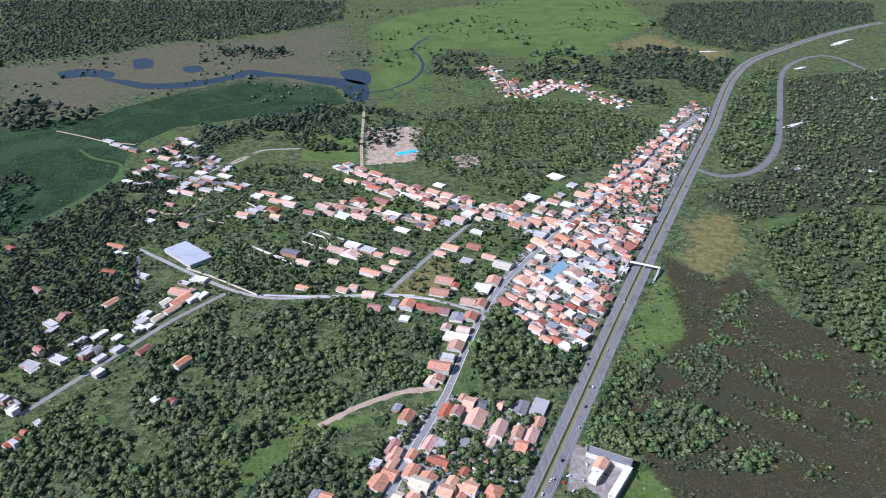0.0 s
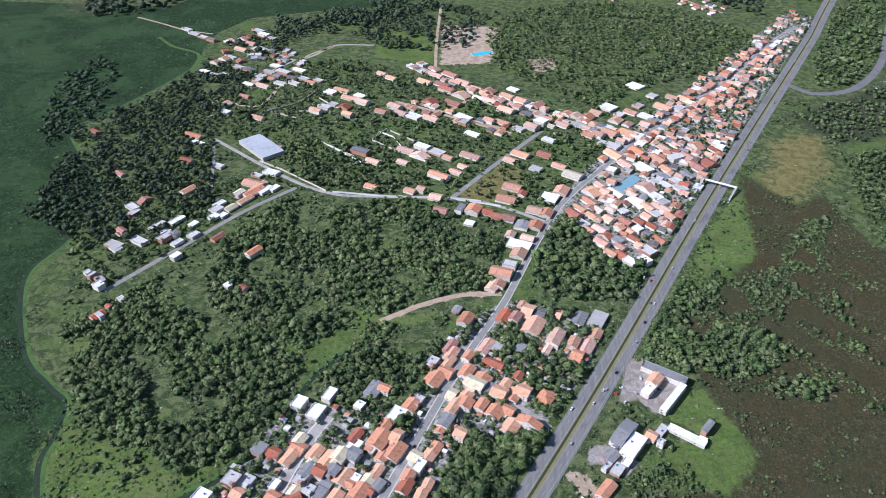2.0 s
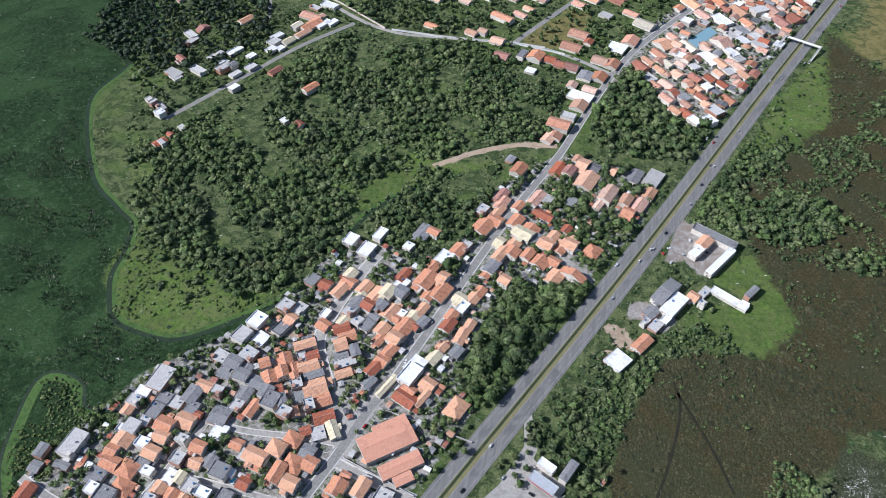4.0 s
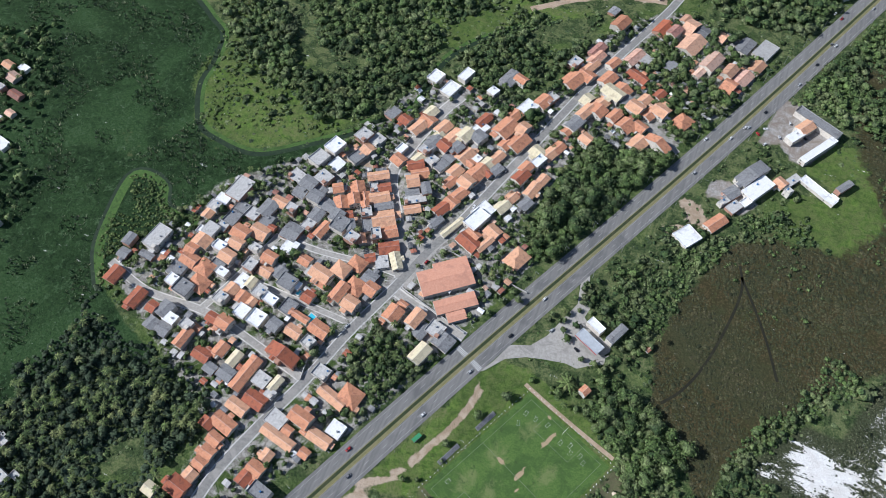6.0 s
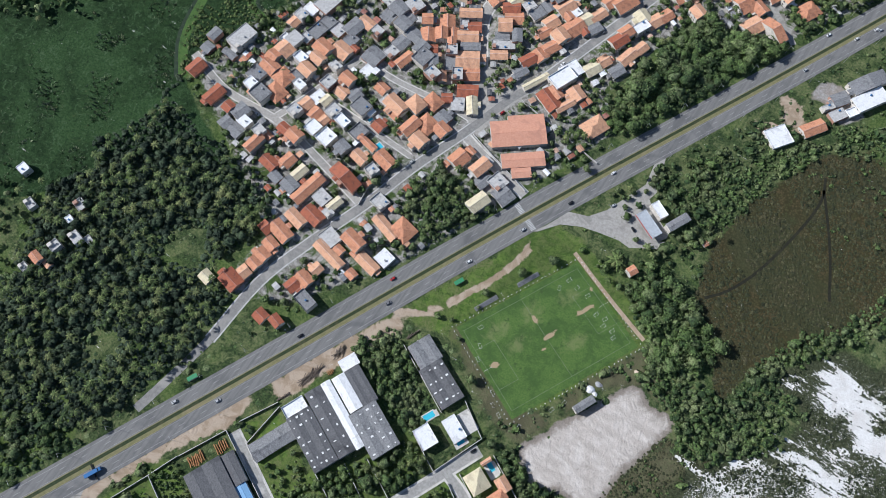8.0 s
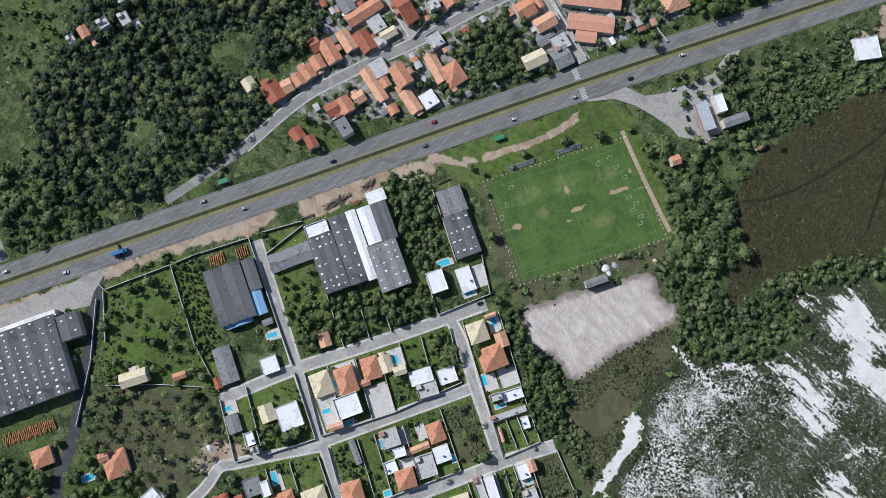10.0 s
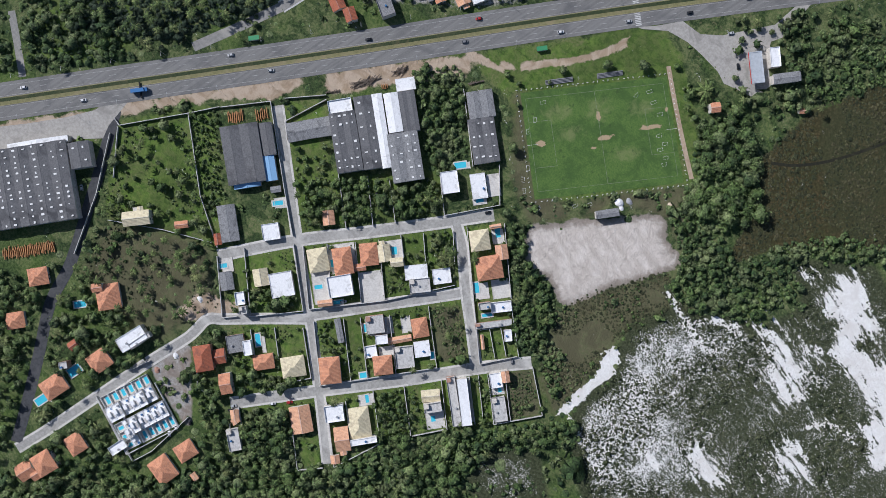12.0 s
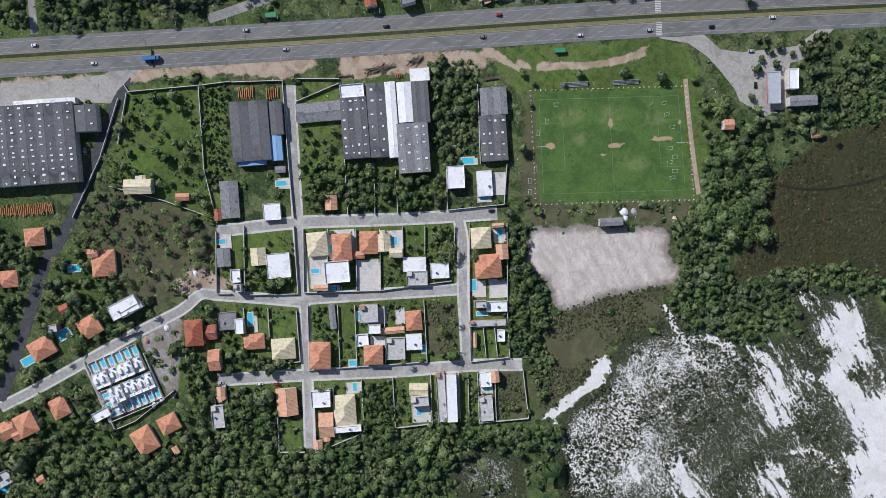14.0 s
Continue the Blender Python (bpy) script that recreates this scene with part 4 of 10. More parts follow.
for side in (-1, 1):
    structure("trim_lane_dashes", dashes(HIGHWAY, side * 7.1), FADED_LINE, "broken white lane line on asphalt", "road marking")

road("road_main_street", smooth_line(MAIN_STREET), 6.5, STREET, "grey village street", 0.10, 1.1, CONCRETE)
for k, (nm, pts, wd) in enumerate((("south", LANE_SOUTH, 5), ("east", LANE_EAST, 4.5), ("middle", LANE_MIDDLE, 3.5), ("north", LANE_NORTH, 4.0))):
    road("road_lane_" + nm, smooth_line(pts, 4), wd, COBBLE, "pale concrete village lane", 0.073 + 0.006 * k, 0.9)
road("road_street_end", smooth_line([(-189.0, -6.0)] + STREET_END, 4), 6.5, STREET, "grey village street that joins the highway", 0.092)
road("road_wide_street", smooth_line(WIDE_STREET, 4), 9, COBBLE, "pale wide village street", 0.09, 1.2)
road("road_school_street", smooth_line(SCHOOL_STREET, 4), 6, COBBLE, "pale street beside the school wall", 0.08, 1.5)
road("road_hamlet", smooth_line(LANE_HAMLET, 4), 5, COBBLE, "narrow lane between houses", 0.09)
for nm, pts, wd in (("dirt_lane", DIRT_LANE, 4), ("dirt_track", DIRT_TRACK, 7)):
    road("road_" + nm, smooth_line(pts, 5), wd, DIRT, "unpaved sandy road", 0.06)
for nm, pts, wd, mt in (("cross", CROSS_ROAD, 6, COBBLE), ("rise", DIRT_STREET, 7, STREET), ("west", WEST_ROAD, 6.5, STREET), ("west_spur", WEST_SPUR, 5, STREET), ("north_street", NORTH_STREET, 8, COBBLE),
                        ("north_road", NORTH_ROAD, 6, DIRT), ("pool_street", POOL_STREET, 6, DIRT), ("far_street", FAR_STREET, 7, DIRT), ("far_west", FAR_WEST, 6, DIRT),
                        ("north_dirt", NORTH_DIRT, 8, DIRT), ("north_link", NORTH_LINK, 6, DIRT), ("west_lane", WEST_LANE, 6, COBBLE), ("west_lane_south", WEST_LANE_SOUTH, 6, COBBLE), ("field_path", FIELD_PATH, 5, DIRT), ("loop", LOOP_ROAD, 13, ASPHALT), ("canal", CANAL_ROAD, 5, STREET)):
    road("road_" + nm, smooth_line(pts, 8), wd, mt, "quiet road at the edge of the village", 0.07)
for nm, pts, wd in (("estate_west", ESTATE_WEST, 5), ("estate_top", ESTATE_TOP, 6), ("estate_mid", ESTATE_MID, 5.5), ("estate_low", ESTATE_LOW, 6), ("estate_east", ESTATE_EAST, 5.5), ("estate_entry", ESTATE_ENTRY, 5)):
    road("road_" + nm, smooth_line(pts, 4), wd, ESTATE_PAVING, "pale paved street of a walled estate", 0.10 + 0.004 * len(nm) % 0.02, 1.5)
DARK_ASPHALT = worn("dark_asphalt", (0.045, 0.047, 0.052), (0.075, 0.077, 0.082), 0.4, 0.85, (0.10, 0.10, 0.10), 0.05)
road("road_back", smooth_line(BACK_ROAD, 4), 8, DARK_ASPHALT, "dark asphalt back road past the factory", 0.08)
structure("pavement_plaza", flat_data(PLAZA, 0.085), COBBLE, "pale paved village square with small trees", "pavement")
for pts in (HEATH_TRACK_A, HEATH_TRACK_B):
    structure("ground_heath_track", strip_data(smooth_line(pts, 6), -1.0, 1.0, -0.2, 0.05), TRACK_MUD, "narrow dark track across the heath", "path")
structure("pavement_apron", flat_data(FACTORY_YARD, 0.1), COBBLE, "pale concrete apron in front of the factory", "pavement")
structure("ground_gas_yard", flat_data(GAS_YARD, 0.11), COBBLE, "grey paved forecourt of the filling station", "pavement")


def build_pitch():
    """The pitch as a fine sheet, with worn spots where the goals and drills are."""
    a, b, c, d = (np.array(p, float) for p in PITCH_CORNERS)
    k = np.linspace(0, 1, 61)
    sx, ty = np.meshgrid(k, k)
    xy = ((1 - sx) * (1 - ty))[..., None] * a + (sx * (1 - ty))[..., None] * b + (sx * ty)[..., None] * c + ((1 - sx) * ty)[..., None] * d
    idx = np.arange(61 * 61).reshape(61, 61)
    faces = np.stack([idx[:-1, :-1], idx[1:, :-1], idx[1:, 1:], idx[:-1, 1:]], -1).reshape(-1, 4)
    xy = xy.reshape(-1, 2)
    me = raw_mesh("ground_pitch", np.c_[xy, np.full(len(xy), 0.06)], faces, TURF)
    bare, pale = np.zeros(len(xy)), np.zeros(len(xy))
    for x, y, rx, ry, how in BARE_SPOTS:
        q = (xy - (x, y)) @ np.array(((U_ROAD.x, U_ROAD.y), (U_ROAD.y, -U_ROAD.x))).T / (rx, ry)
        g = np.exp(-(q ** 2).sum(1))
        bare, pale = (np.maximum(bare, g), pale) if how else (bare, np.maximum(pale, g))
    for nm, v in (("bare", bare), ("pale", pale)):
        me.attributes.new(nm, "FLOAT", "POINT").data.foreach_set("value", v.astype(np.float32))
    tagged(new("ground_pitch", me), "worn green grass football pitch with bare spots", "pitch", "", "structure")


build_pitch()

# ---- plants ----


def ico(level):
    bm = bmesh.new()
    bmesh.ops.create_icosphere(bm, subdivisions=level, radius=1.0)
    v = np.array([p.co[:] for p in bm.verts])
    f = np.array([[q.index for q in p.verts] for p in bm.faces])
    bm.free()
    return v, f


ICO1, ICO2 = ico(1), ico(2)


def crown_template(r, clumps, core, size):
    """A crown of unit radius: a lumpy dark core and many leaf clumps on several lobes, as triangles."""
    lobes = [(np.array((0, 0, 0.55)), 0.62)]
    for k in range(6):
        a = k * 1.05 + r.uniform(-0.4, 0.4)
        d = r.uniform(0.35, 0.62)
        lobes.append((np.array((math.cos(a) * d, math.sin(a) * d, r.uniform(0.25, 0.6))), r.uniform(0.32, 0.5)))
    v, f = core
    reach = np.array([max(max(0.2, (p / np.linalg.norm(p)) @ c + math.sqrt(max(0.0, s * s - (c @ c - ((p / np.linalg.norm(p)) @ c) ** 2)))) for c, s in lobes) for p in v])
    reach = reach * r.uniform(0.55, 1.18, len(v))
    verts = [v * (0.98 * reach)[:, None] * (1, 1, 0.9) + (0, 0, 0.05)]
    faces = [f]
    n = len(v)
    for k in range(clumps):
        c, s = lobes[r.integers(len(lobes))]
        d = r.normal(size=3)
        d[2] = abs(d[2]) * 0.9 - 0.15
        d /= np.linalg.norm(d)
        at = c + d * s * r.uniform(0.9, 1.15)
        nrm = d + r.normal(size=3) * 0.32
        nrm /= np.linalg.norm(nrm)
        e1 = np.cross(nrm, r.normal(size=3))
        e1 /= np.linalg.norm(e1)
        e2 = np.cross(nrm, e1)
        h = size * r.uniform(0.6, 1.3)
        verts.append(np.array([at + e1 * h, at + e2 * h * 0.8 - nrm * h * 0.3, at - e1 * h * 0.9, at - e2 * h * 0.7 - nrm * h * 0.25]))
        faces.append(np.array([[n, n + 1, n + 2], [n, n + 2, n + 3]]))
        n += 4
    return np.vstack(verts), np.vstack(faces)


def palm_template(r, fronds=10):
    verts, faces, n = [], [], 0
    for k in range(fronds):
        a = k * 6.283 / fronds + r.uniform(-0.2, 0.2)
        rise = r.uniform(0.1, 0.5)
        d, s = np.array((math.cos(a), math.sin(a), 0)), np.array((-math.sin(a), math.cos(a), 0))
        spine = [d * t + np.array((0, 0, rise * t - 0.75 * t * t)) for t in (0.05, 0.5, 1.0)]
        wid = (0.05, 0.16, 0.03)
        for p, w in zip(spine, wid):
            verts += [p + s * w - (0, 0, w * 0.5), p, p - s * w - np.array((0, 0, w * 0.5))]
        for j in range(2):
            b = n + 3 * j
            for q in ((b, b + 1, b + 4), (b, b + 4, b + 3), (b + 1, b + 2, b + 5), (b + 1, b + 5, b + 4)):
                faces.append(q)
        n += 9
    return np.array(verts), np.array(faces)


def trunk_template(h, r0, r1, sides=5, limbs=0, r=None):
    verts, faces = [], []

    def tube(p, q, a, b):
        k = len(verts)
        for c, rad in ((p, a), (q, b)):
            for i in range(sides):
                t = i * 6.283 / sides
                verts.append((c[0] + math.cos(t) * rad, c[1] + math.sin(t) * rad, c[2]))
        for i in range(sides):
            j = (i + 1) % sides
            faces.append((k + i, k + j, k + sides + j))
            faces.append((k + i, k + sides + j, k + sides + i))
    tube((0, 0, -0.05), (0, 0, h), r0, r1)
    for k in range(limbs):
        a = k * 6.283 / limbs + 0.4
        tube((0, 0, h * 0.7), (math.cos(a) * h * 0.5, math.sin(a) * h * 0.5, h * 1.35), r1 * 0.8, r1 * 0.3)
    return np.array(verts), np.array(faces)


def reed_template(r, blades=9):
    """A tuft of upright pointed blades."""
    v, f = [], []
    for k in range(blades):
        a, d = r.uniform(0, 6.283), r.uniform(0, 0.7)
        b = np.array((math.cos(a) * d, math.sin(a) * d, 0))
        s = np.array((math.cos(a + 1.5), math.sin(a + 1.5), 0)) * r.uniform(0.08, 0.16)
        tip = b * 1.5 + (r.uniform(-0.3, 0.3), r.uniform(-0.3, 0.3), r.uniform(0.5, 1.0))
        v += [b - s, b + s, tip]
        f.append((3 * k, 3 * k + 1, 3 * k + 2))
    return np.array(v), np.array(f)


tr_ = np.random.default_rng(3)
CROWNS = [crown_template(tr_, 110, ICO2, 0.13) for _ in range(6)]
MID_CROWNS = [crown_template(tr_, 29, ICO2, 0.2) for _ in range(6)]
FAR_CROWNS = [crown_template(tr_, 10, ICO1, 0.32) for _ in range(5)]
HAZE_CROWNS = [crown_template(tr_, 4, ICO1, 0.4) for _ in range(4)]
BUSHES = [crown_template(tr_, 14, ICO1, 0.36) for _ in range(5)]


def tuft_template(r):
    """A low rough dome of seven triangles."""
    v = [(math.cos(k * 0.8976) * r.uniform(0.7, 1.2), math.sin(k * 0.8976) * r.uniform(0.7, 1.2), 0) for k in range(7)]
    v.append((r.uniform(-0.3, 0.3), r.uniform(-0.3, 0.3), r.uniform(0.6, 1.1)))
    return np.array(v), np.array([(k, (k + 1) % 7, 7) for k in range(7)])


TUFTS = [tuft_template(tr_) for _ in range(8)]
LOW_BUSHES = [crown_template(tr_, 6, ICO1, 0.42) for _ in range(5)]
REEDS = [reed_template(tr_) for _ in range(5)]
PALMS = [palm_template(tr_) for _ in range(4)]


def merged(name, templates, places, radii, lift, squash, material, tone, label, category, kind="stuff", smooth=True):
    """Many plants in one mesh of uncountable growth."""
    if not len(places):
        return None
    vs, fs, ts, n = [], [], [], 0
    pick = rng.integers(len(templates), size=len(places))
    turn = rng.uniform(0, 6.283, len(places))
    for k, (tv, tf) in enumerate(templates):
        s = pick == k
        if not s.any():
            continue
        c, sn, rr = np.cos(turn[s])[:, None], np.sin(turn[s])[:, None], radii[s][:, None]
        x = (tv[None, :, 0] * c - tv[None, :, 1] * sn) * rr + places[s][:, :1]
        y = (tv[None, :, 0] * sn + tv[None, :, 1] * c) * rr + places[s][:, 1:2]
        z = tv[None, :, 2] * rr * squash + lift[s][:, None]
        m_ = int(s.sum())
        vs.append(np.stack([x, y, z], -1).reshape(-1, 3))
        fs.append((tf[None] + (np.arange(m_) * len(tv))[:, None, None] + n).reshape(-1, 3))
        ts.append(np.clip(tone[s][:, None] + rng.normal(size=len(tv))[None] * 0.28, 0, 1).ravel())
        n += m_ * len(tv)
    return tagged(new(name, raw_mesh(name, np.vstack(vs), np.vstack(fs), material, np.concatenate(ts), smooth)), label, category, "", kind)


ROADS_CLEAR = [(HIGHWAY[::2], 17), (LANE_SOUTH, 6.5), (LANE_EAST, 6.5), (LANE_MIDDLE, 6), (LANE_NORTH, 6), (WIDE_STREET, 8), (SCHOOL_STREET, 8), (LANE_HAMLET, 6.5), (ESTATE_MID, 6), (ESTATE_EAST, 6), (ESTATE_ENTRY, 6), (VERGE_TRACK, 4), (PITCH_PATH, 3), (MAIN_STREET, 8), (STREET_END, 6), (HEATH_TRACK_A, 1.6), (HEATH_TRACK_B, 1.6), (CROSS_ROAD, 6), (WEST_ROAD, 6), (DIRT_TRACK, 6), (NORTH_STREET, 9), (LOOP_ROAD, 12), (ESTATE_TOP, 6), (ESTATE_LOW, 6),
               (ESTATE_WEST, 5), (BACK_ROAD, 6), (DIRT_STREET, 6), (CANAL_ROAD, 5), (NORTH_ROAD, 6), (FAR_STREET, 6), (NORTH_DIRT, 6), (NORTH_LINK, 5), (WEST_LANE, 5), (WEST_LANE_SOUTH, 5)]
KEEP_OFF = [(*np.mean(PAINTED_COURT, 0), 30.0)]  # circles x, y, radius round buildings


def scatter(poly_pts, spacing, jitter=0.8, margin=0.0):
    """Uneven places within an outline, clear of roads and buildings."""
    p = np.array(poly_pts, float)
    lo, hi = p.min(0), p.max(0)
    x, y = np.meshgrid(np.arange(lo[0], hi[0], spacing), np.arange(lo[1], hi[1], spacing))
    x = x.ravel() + rng.uniform(-1, 1, x.size) * spacing * jitter * 0.6
    y = y.ravel() + rng.uniform(-1, 1, y.size) * spacing * jitter * 0.6
    k = signed(poly_pts, x, y) > margin + rng.normal(size=x.size) * spacing * 0.35
    x, y = x[k], y[k]
    for line, wd in ROADS_CLEAR:
        k = near_line(line, x, y) > wd
        x, y = x[k], y[k]
    if KEEP_OFF:
        kk = np.array(KEEP_OFF)
        k = np.ones(len(x), bool)
        for i in range(0, len(kk), 50):
            c = kk[i:i + 50]
            k &= (np.hypot(x[:, None] - c[None, :, 0], y[:, None] - c[None, :, 1]) > c[None, :, 2]).all(1)
        x, y = x[k], y[k]
    return np.c_[x, y]


def patchy(places, scale, share):
    """Thins places out in irregular patches."""
    v = np.array([noise.noise((px * scale, py * scale, 3.1)) for px, py in places])
    return places[v > np.quantile(v, 1 - share)] if len(v) else places


def toned(places):
    """A tone for each plant, partly shared with its neighbours."""
    v = np.array([noise.noise((px * 0.02, py * 0.02, 7.7)) for px, py in places])
    return np.clip(0.42 + v * 0.55 + rng.normal(size=len(v)) * 0.24, 0, 1)


def woods(name, poly_pts, spacing, radius, templates, label, share=1.0, palms=0.0, leaf=LEAF):
    pl = scatter(poly_pts, spacing)
    if share < 1:
        pl = patchy(pl, 0.018, share)
    if not len(pl):
        return
    is_palm = rng.uniform(size=len(pl)) < palms
    br = pl[~is_palm]
    rad = radius * np.clip(np.exp(rng.normal(size=len(br)) * 0.38), 0.5, 1.7)
    if templates is MID_CROWNS or templates is CROWNS:
        low = scatter(poly_pts, spacing * 0.55)
        low = patchy(low, 0.018, min(1.0, share * 1.06)) if share < 1 else low
        lr = radius * 0.5 * np.exp(rng.normal(size=len(low)) * 0.3)
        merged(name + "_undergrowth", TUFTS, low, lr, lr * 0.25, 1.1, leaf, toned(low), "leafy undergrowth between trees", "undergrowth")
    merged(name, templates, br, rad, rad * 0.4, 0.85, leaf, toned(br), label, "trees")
    if is_palm.any():
        pp = pl[is_palm]
        rad = rng.uniform(3.0, 4.2, len(pp))
        merged(name + "_palms", PALMS, pp, rad, rng.uniform(6, 11, len(pp)), 1.0, PALM_LEAF, rng.uniform(0, 1, len(pp)), "feathery green palm crowns among trees", "palm trees")

# ---- houses ----
PLACED = []  # x, y, reach of every building
TURNS = []  # x, y, turn of every house
h_rng = random.Random(11)


def free(x, y, r):
    return not any((px - x) ** 2 + (py - y) ** 2 < (pr + r) ** 2 for px, py, pr in PLACED)


def root(name, x, y, ang, label, category, group="", z=0.0):
    e = new(name)
    e.empty_display_size = 0.5
    e.matrix_world = pose(x, y, z, 0, 0, ang)
    return tagged(e, label, category, group)


def gable_walls(dx, dy, h, rise, along_y):
    """Walls of a box, with the two end walls drawn up to the ridge."""
    v, f = box_data(-dx, -dy, -0.2, dx, dy, h)
    f = [q for q in f if q != (4, 5, 6, 7)]
    k = len(v)
    if along_y:
        v += [(0, -dy, h + rise), (0, dy, h + rise)]
        f += [(4, 5, k), (6, 7, k + 1)]
    else:
        v += [(-dx, 0, h + rise), (dx, 0, h + rise)]
        f += [(7, 4, k), (5, 6, k + 1)]
    return v, f


def gable_roof(dx, dy, h, rise, along_y, over=0.45, t=0.16):
    """Two sloping slabs that meet at the ridge, and a ridge cap."""
    a, b = (dx, dy) if along_y else (dy, dx)
    drop = rise * over / a
    prof = [(-a - over, h - drop), (0, h + rise), (a + over, h - drop)]
    v = []
    for y in (-b - over * 0.7, b + over * 0.7):
        for px, pz in prof:
            v.append((px, y, pz + t))
        for px, pz in prof:
            v.append((px, y, pz))
    f = [(0, 1, 7, 6), (1, 2, 8, 7), (3, 9, 10, 4), (4, 10, 11, 5), (0, 6, 9, 3), (2, 5, 11, 8), (0, 3, 4, 1), (1, 4, 5, 2), (6, 7, 10, 9), (7, 8, 11, 10)]
    c, g = box_data(-0.22, -b - over * 0.7, h + rise + t - 0.06, 0.22, b + over * 0.7, h + rise + t + 0.07)
    v, f = join_data((v, f), (c, g))
    return (v, f) if along_y else ([(-y, x, z) for x, y, z in v], f)


def hip_roof(dx, dy, h, rise, over=0.55, t=0.16):
    a, b = dx + over, dy + over
    s = max(0.0, b - a) if b > a else 0.0
    q = max(0.0, a - b) if a > b else 0.0
    v = [(-a, -b, h), (a, -b, h), (a, b, h), (-a, b, h), (-a, -b, h + t), (a, -b, h + t), (a, b, h + t), (-a, b, h + t), (-q, -s, h + rise + t), (q, s, h + rise + t)]
    f = [(0, 3, 2, 1), (0, 1, 5, 4), (1, 2, 6, 5), (2, 3, 7, 6), (3, 0, 4, 7)]
    f += [(4, 5, 8), (5, 6, 9, 8), (6, 7, 9), (7, 4, 8, 9)] if b >= a else [(4, 5, 9, 8), (5, 6, 9), (6, 7, 8, 9), (7, 4, 8)]
    return v, f


def flat_roof(dx, dy, h, edge=0.5, t=0.18):
    """A slab with a raised rim."""
    parts_ = [box_data(-dx, -dy, h, dx, dy, h + t)]
    for x0, y0, x1, y1 in ((-dx, -dy, dx, -dy + t), (-dx, dy - t, dx, dy), (-dx, -dy + t, -dx + t, dy - t), (dx - t, -dy + t, dx, dy - t)):
        parts_.append(box_data(x0, y0, h + t, x1, y1, h + t + edge))
    return join_data(*parts_)


def drum(r, h, sides=10, z0=0.0, top=1.0):
    v = [(math.cos(i * 6.2832 / sides) * r * k, math.sin(i * 6.2832 / sides) * r * k, z) for z, k in ((z0, 0.9), (z0 + h, top)) for i in range(sides)]
    f = [(i, (i + 1) % sides, sides + (i + 1) % sides, sides + i) for i in range(sides)] + [tuple(range(sides, 2 * sides)), tuple(range(sides - 1, -1, -1))]
    return v, f


def plain(name, colour, rough=0.6, metal=0.0, vary=0.0):
    m, n, l, b = mat(name, rough, metal)
    f = grain(n, l, 1.7, 3)
    c = mix(n, l, f, tuple(c * 0.82 for c in colour), tuple(min(1, c * 1.12) for c in colour))
    l.new(c, b.inputs["Base Color"])
    return m


GLASS_DARK = plain("dark_window_glass", (0.03, 0.035, 0.04), 0.15)
DOOR_WOOD = plain("brown_door_wood", (0.18, 0.09, 0.05), 0.6)
TANK_BLUE = plain("blue_tank_plastic", (0.05, 0.16, 0.34), 0.5)
TANK_GREY = plain("grey_tank_cement", (0.35, 0.36, 0.37), 0.8)
SOLAR = plain("dark_blue_solar_glass", (0.015, 0.02, 0.05), 0.2)
STEEL = plain("galvanised_steel", (0.42, 0.43, 0.44), 0.45, 0.6)
TIMBER = plain("weathered_timber", (0.16, 0.13, 0.105), 0.9)
FRESH_TIMBER = plain("orange_timber", (0.42, 0.22, 0.10), 0.85)
WHITE_PAINT = plain("white_paint", (0.78, 0.78, 0.76), 0.6)
BLUE_SHEET = plain("blue_roof_sheet", (0.22, 0.40, 0.62), 0.5)
RED_PAINT = plain("red_paint", (0.5, 0.05, 0.04), 0.5)
RUBBER = plain("black_rubber", (0.02, 0.02, 0.02), 0.85)
BLUE_COURT = plain("blue_court_paint", (0.20, 0.34, 0.40), 0.8)

WINDOW_MESH = mesh_of("window", *join_data(box_data(-0.65, -0.04, 0, 0.65, 0.06, 1.1)), GLASS_DARK)
FRAME_MESH = mesh_of("window_frame", *join_data(box_data(-0.75, 0, -0.1, 0.75, 0.09, 0.0), box_data(-0.75, 0, 1.1, 0.75, 0.09, 1.2), box_data(-0.75, 0, 0, -0.65, 0.09, 1.1), box_data(0.65, 0, 0, 0.75, 0.09, 1.1)), WHITE_PAINT)
DOOR_MESH = mesh_of("door", *box_data(-0.45, -0.04, 0, 0.45, 0.07, 2.1), DOOR_WOOD)
TANK_MESHES = [mesh_of("water_tank", *join_data(drum(0.75, 1.1), drum(0.8, 0.12, 10, 1.1, 0.6)), m_) for m_ in (TANK_BLUE, TANK_GREY)]
ROOFS = {"T": (TERRACOTTA, "terracotta-tiled house with weathered plaster walls"), "P": (PALE_TILES, "pale orange clay-tiled house with plaster walls"),
         "R": (RED_TILES, "dark red tiled house with stained walls"), "c": (CREAM_TILES, "cream-tiled house with painted walls"),
         "G": (FIBRE, "house under dark grey fibre-cement sheets"), "W": (WHITE_ROOF, "white flat-roofed house with bright walls"), "C": (CONCRETE, "unfinished house with a bare concrete slab roof")}


